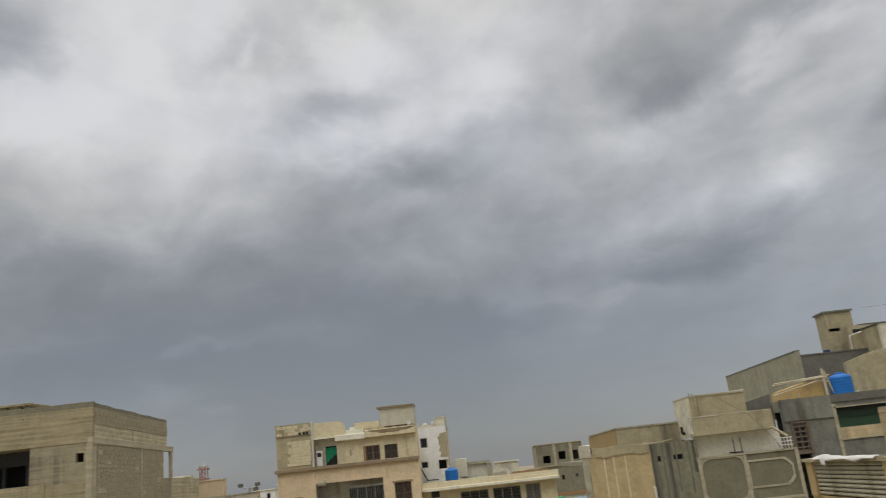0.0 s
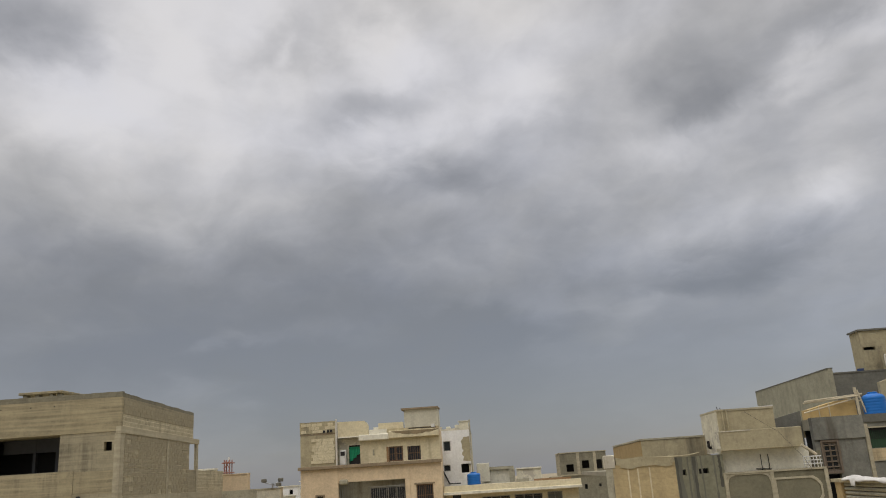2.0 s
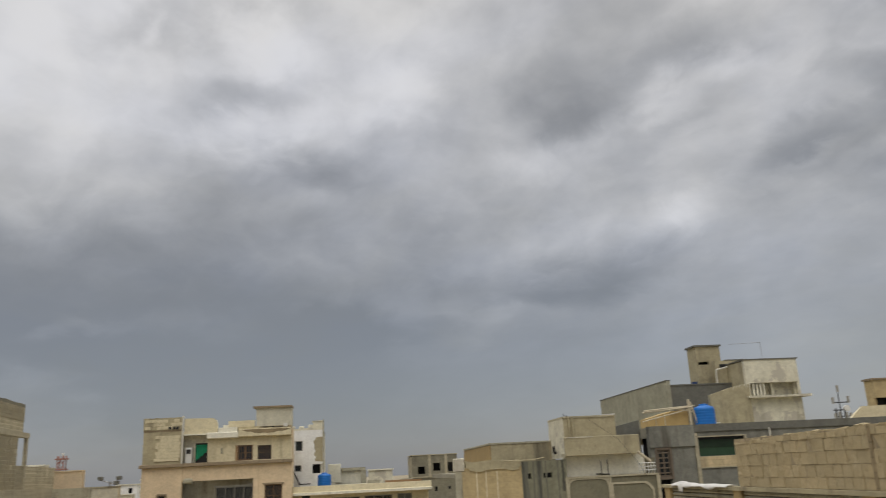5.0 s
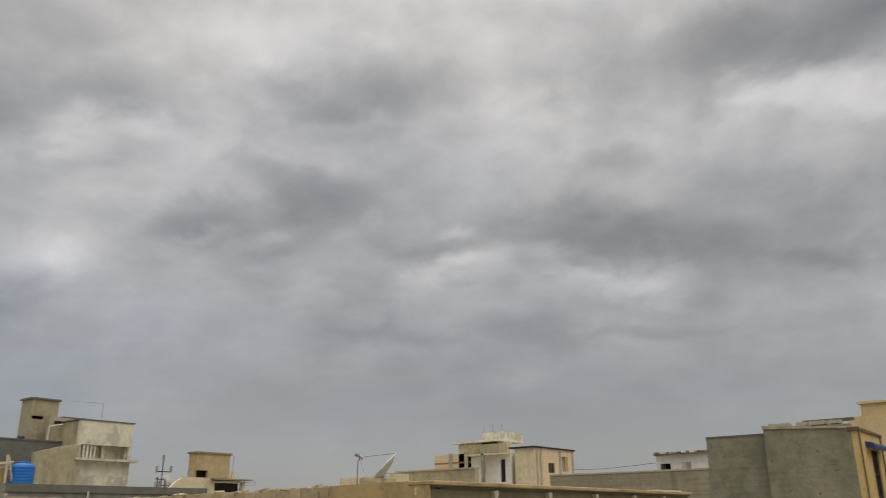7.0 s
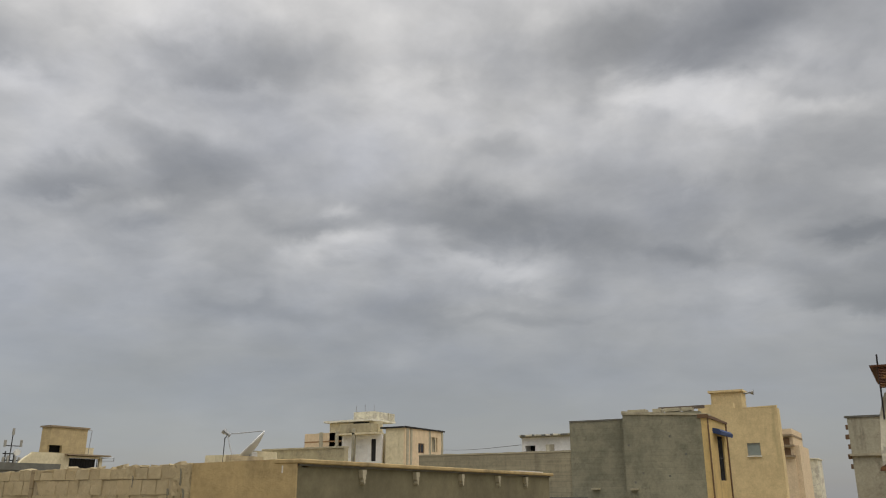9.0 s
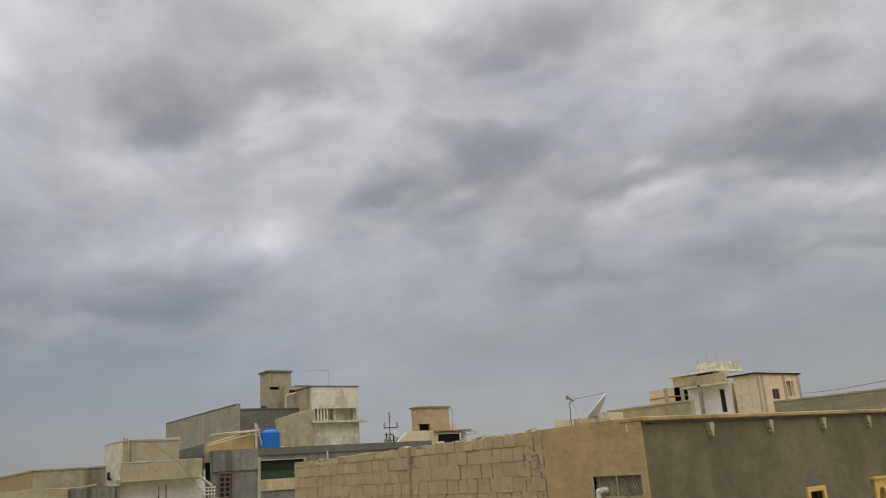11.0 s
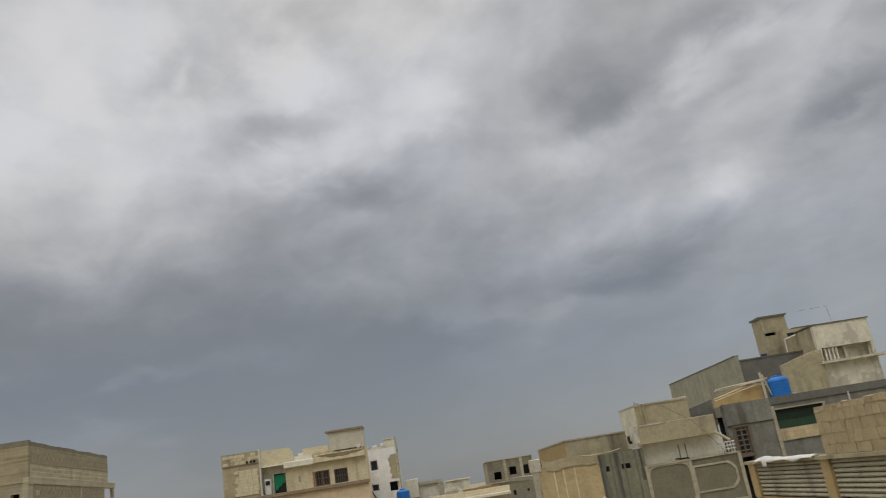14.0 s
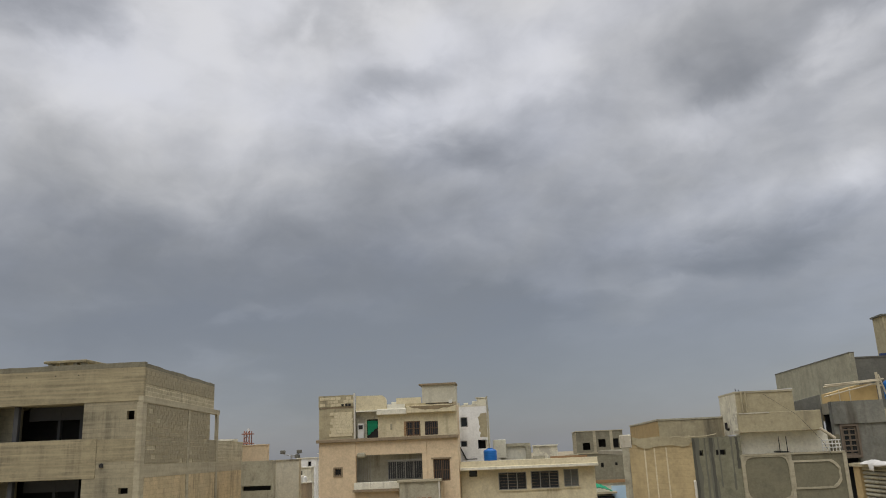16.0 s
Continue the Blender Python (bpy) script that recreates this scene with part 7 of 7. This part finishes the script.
solo("cloth", bm, "cloth", "crumpled white cloth heaped over the shuttered parapet", "cloth", (WX, 16, 7.97), smooth=True)


# ---- satellite dish ----
def satellite_dish():
    roof = thing("house", (17, 18, 0), "flat roofed house behind the tan wall", "house")
    box_part("wall", "cream", roof, 15.8, 19.5, 15.6, 20, 0, 9.28)
    box_part("parapet", "tan_block", roof, 15.7, 16.9, 15.5, 15.7, 9.28, 9.52)
    box_part("block", "cream", roof, 16.95, 17.9, 15.9, 16.3, 9.28, 9.7)
    d = thing("satellite_dish", (16.8, 16.2, 9.28), "white satellite dish on a steel mount, seen edge on", "satellite dish")
    c, ax = Vector((16.76, 16.0, 9.62)), Vector((-0.51, 0.525, 0.68)).normalized()
    q = ax.to_track_quat("Z", "Y").to_matrix().to_4x4()
    bm = bmesh.new()
    R, n = 0.76, 40
    rings = []
    for side, off in ((1, 0.0), (0, -0.02)):
        for k in range(9):
            r = R * (k / 8 if side else 1 - k / 8)
            rings.append([Matrix.Translation(c) @ q @ Vector((max(r, 0.002) * math.cos(2 * math.pi * i / n), max(r, 0.002) * math.sin(2 * math.pi * i / n), 0.17 * (r / R) ** 2 + off - 0.085)) for i in range(n)])
    vs = [[bm.verts.new(p) for p in ring] for ring in rings]
    for a, b in zip(vs, vs[1:]):
        for i in range(n):
            bm.faces.new((a[i], a[(i + 1) % n], b[(i + 1) % n], b[i]))
    part("reflector", bm, "white_paint", d, "white dish", smooth=True)
    feed = c + ax * 0.72
    bm = bmesh.new()
    add_tube(bm, [feed - ax * 0.06 + Vector((0.02, 0, 0.02)), feed + ax * 0.12], 0.05, 12)
    add_tube(bm, [feed + ax * 0.1, feed + ax * 0.16], 0.075, 12)
    part("feed_horn", bm, "steel", d, "grey feed horn")
    for a in (90, 210, 330):
        rim = Matrix.Translation(c) @ q @ Vector((R * math.cos(radians(a)), R * math.sin(radians(a)), 0.085))
        bm = bmesh.new()
        add_tube(bm, [rim, feed + ax * 0.02], 0.014, 6)
        part("strut", bm, "steel", d)
    bm = bmesh.new()
    p = c - ax * 0.15
    add_tube(bm, [(p.x, p.y, 9.28), (p.x, p.y, p.z)], 0.06, 10)
    add_tube(bm, [(p.x + 0.35, p.y, 9.28), (p.x, p.y, p.z)], 0.025, 6)
    part("mount", bm, "stained_grey", d, "steel mount")
    bm = bmesh.new()
    add_box(bm, p.x - 0.1, p.x + 0.18, p.y - 0.12, p.y + 0.12, p.z - 0.12, p.z + 0.15, 0.03)
    part("bracket_box", bm, "white_paint", d)
    bm = bmesh.new()
    add_tube(bm, [feed, feed + Vector((-0.1, 0, -0.1)), (feed.x - 0.12, feed.y, 9.3)], 0.012, 5)
    part("cable", bm, "iron", d)


satellite_dish()


# ---- the block wall, block by block ----
wall = thing("block_wall", (WX + 0.1, 10.9, 7.96), "rough tan block wall of loose courses on the neighbour's parapet", "wall")
box_part("bed", "mortar", wall, WX + 0.013, WX + 0.17, 7.44, 14.5, 7.965, 8.80, "recessed crumbling mortar bed")
variants = []
for k in range(8):
    rnd = random.Random(40 + k)
    bm = bmesh.new()
    add_box(bm, 0, 0.2, -0.5, 0.5, -0.5, 0.5)
    for v in bm.verts:
        v.co.x += rnd.uniform(-0.012, 0.012)
        v.co.y += rnd.uniform(-0.02, 0.02)
        v.co.z += rnd.uniform(-0.025, 0.025)
    bmesh.ops.bevel(bm, geom=list(bm.edges), offset=0.016, segments=1, affect="EDGES")
    bmesh.ops.recalc_face_normals(bm, faces=bm.faces)
    me = bpy.data.meshes.new("brick")
    bm.to_mesh(me)
    bm.free()
    me.materials.append(M["block"])
    variants.append(me)
rnd = random.Random(9)
base = Vector(wall.location)
heads = [7.97, 8.135, 8.325, 8.515, 8.70]
for row, z0 in enumerate(heads):
    z1 = heads[row + 1] if row < 4 else 8.80
    y = 7.44 + (0.14 if row % 2 else 0.0)
    ylist = [7.44] if row % 2 else []
    while y < 14.5:
        ylist.append(y)
        y += rnd.uniform(0.20, 0.28)
    ylist.append(14.5)
    for a, b in zip(ylist, ylist[1:]):
        if b - a < 0.08:
            continue
        top = z1
        if row == 4:
            m = (a + b) / 2
            top = 8.76 + 0.10 * min(1, (14.5 - m) / 6.5) + rnd.uniform(-0.025, 0.02)
        ob = new("brick", variants[rnd.randrange(8)])
        ob.parent = wall
        ob.location = Vector((WX + rnd.uniform(-0.005, 0.007), (a + b) / 2, (z0 + top) / 2)) - base
        ob.rotation_euler = (rnd.uniform(-0.012, 0.012), 0, rnd.uniform(-0.02, 0.02))
        ob.scale = (1, b - a - 0.006, top - z0 - 0.004)
bm = bmesh.new()
add_fbox(bm, fx, 10.40, 10.47, 0.012, -0.06, 7.97, 8.84)
part("joint_strip", bm, "rubble", wall, "rough upright joint")
for y, z, w, q in ((7.50, 8.44, 0.10, 0.15), (7.58, 8.62, 0.05, 0.20), (7.78, 8.42, 0.05, 0.17), (7.46, 8.28, 0.12, 0.10), (8.42, 8.60, 0.025, 0.14)):
    bm = bmesh.new()
    add_prism(bm, fx, [(y, z), (y + w * 0.5, z + 0.01), (y + w * 0.35, z + q * 0.5), (y + w * 0.6, z + q), (y + w * 0.2, z + q * 0.9), (y + w * 0.1, z + q * 0.4)], 0.011, -0.02)
    part("crack", bm, "dark_block", wall, "dark crumbled joint")

# chips and crumbled mortar along the wall head
for k in range(46):
    y = 7.5 + 6.95 * (k + rnd.random() * 0.8) / 46
    top = 8.76 + 0.10 * min(1, (14.5 - y) / 6.5)
    s = rnd.uniform(0.04, 0.11)
    ob = new("chip", variants[rnd.randrange(8)])
    ob.parent = wall
    ob.location = Vector((WX + rnd.uniform(0.0, 0.05), y, top + rnd.uniform(-0.012, 0.012))) - base
    ob.rotation_euler = (rnd.uniform(-0.3, 0.3), rnd.uniform(-0.2, 0.2), rnd.uniform(-0.5, 0.5))
    ob.scale = (0.6, s, s * rnd.uniform(0.25, 0.5))

# rubble packed into the end of the wall
for k in range(44):
    s = rnd.uniform(0.05, 0.11)
    ob = new("stone", variants[rnd.randrange(8)])
    ob.parent = wall
    ob.location = Vector((WX + rnd.uniform(-0.004, 0.006), 7.46 + 0.3 * rnd.random() ** 1.4, 8.0 + 0.82 * rnd.random())) - base
    ob.rotation_euler = (rnd.uniform(-0.6, 0.6), rnd.uniform(-0.1, 0.1), rnd.uniform(-0.1, 0.1))
    ob.scale = (0.5, s, s * rnd.uniform(0.5, 1.1))

# white stand pipe in the open ground
bm = bmesh.new()
add_tube(bm, [(-8.72, 12.2, 0), (-8.72, 12.2, 8.6)], 0.038, 12)
add_tube(bm, [(-8.72, 12.2, 8.6), (-8.72, 12.2, 8.63)], 0.045, 12)
solo("vent_pipe", bm, "pvc", "tall thin cream plastic vent pipe standing upright", "pipe", (-8.72, 12.2, 0))


# blockwork of the unfinished house, block by block
block_meshes = []
for k in range(5):
    rnd = random.Random(70 + k)
    bm = bmesh.new()
    add_box(bm, -0.05, 0.012, -0.195, 0.195, -0.09, 0.09)
    for v in bm.verts:
        if v.co.x > 0:
            v.co.x += rnd.uniform(-0.006, 0.004)
            v.co.y += rnd.uniform(-0.012, 0.008)
            v.co.z += rnd.uniform(-0.012, 0.006)
    bmesh.ops.recalc_face_normals(bm, faces=bm.faces)
    me = bpy.data.meshes.new("block")
    bm.to_mesh(me)
    bm.free()
    me.materials.append(M["wall_block"])
    block_meshes.append(me)
rnd = random.Random(12)
base = Vector(raw_house.location)
for y0, y1, z0, rows in ((35.44, 40.02, 8.58, 13), (40.38, 42.98, 8.58, 13), (35.25, 43.48, 12.13, 3)):
    for row in range(rows):
        y = y0 - (0.2 if row % 2 else 0.0)
        while y < y1 - 0.05:
            a, b = max(y, y0), min(y + 0.41, y1)
            y += 0.41
            if b - a < 0.1 or rnd.random() < 0.06:
                continue
            ob = new("block", block_meshes[rnd.randrange(5)])
            ob.parent = raw_house
            p, q = Vector(flank(a, 0.008, z0 + 0.205 * row + 0.1)), Vector(flank(b, 0.008, z0 + 0.205 * row + 0.1))
            ob.location = (p + q) / 2 - base
            ob.rotation_euler = (0, 0, math.atan(0.1))
            ob.scale = (1, (q - p).length / 0.41, 1.04)
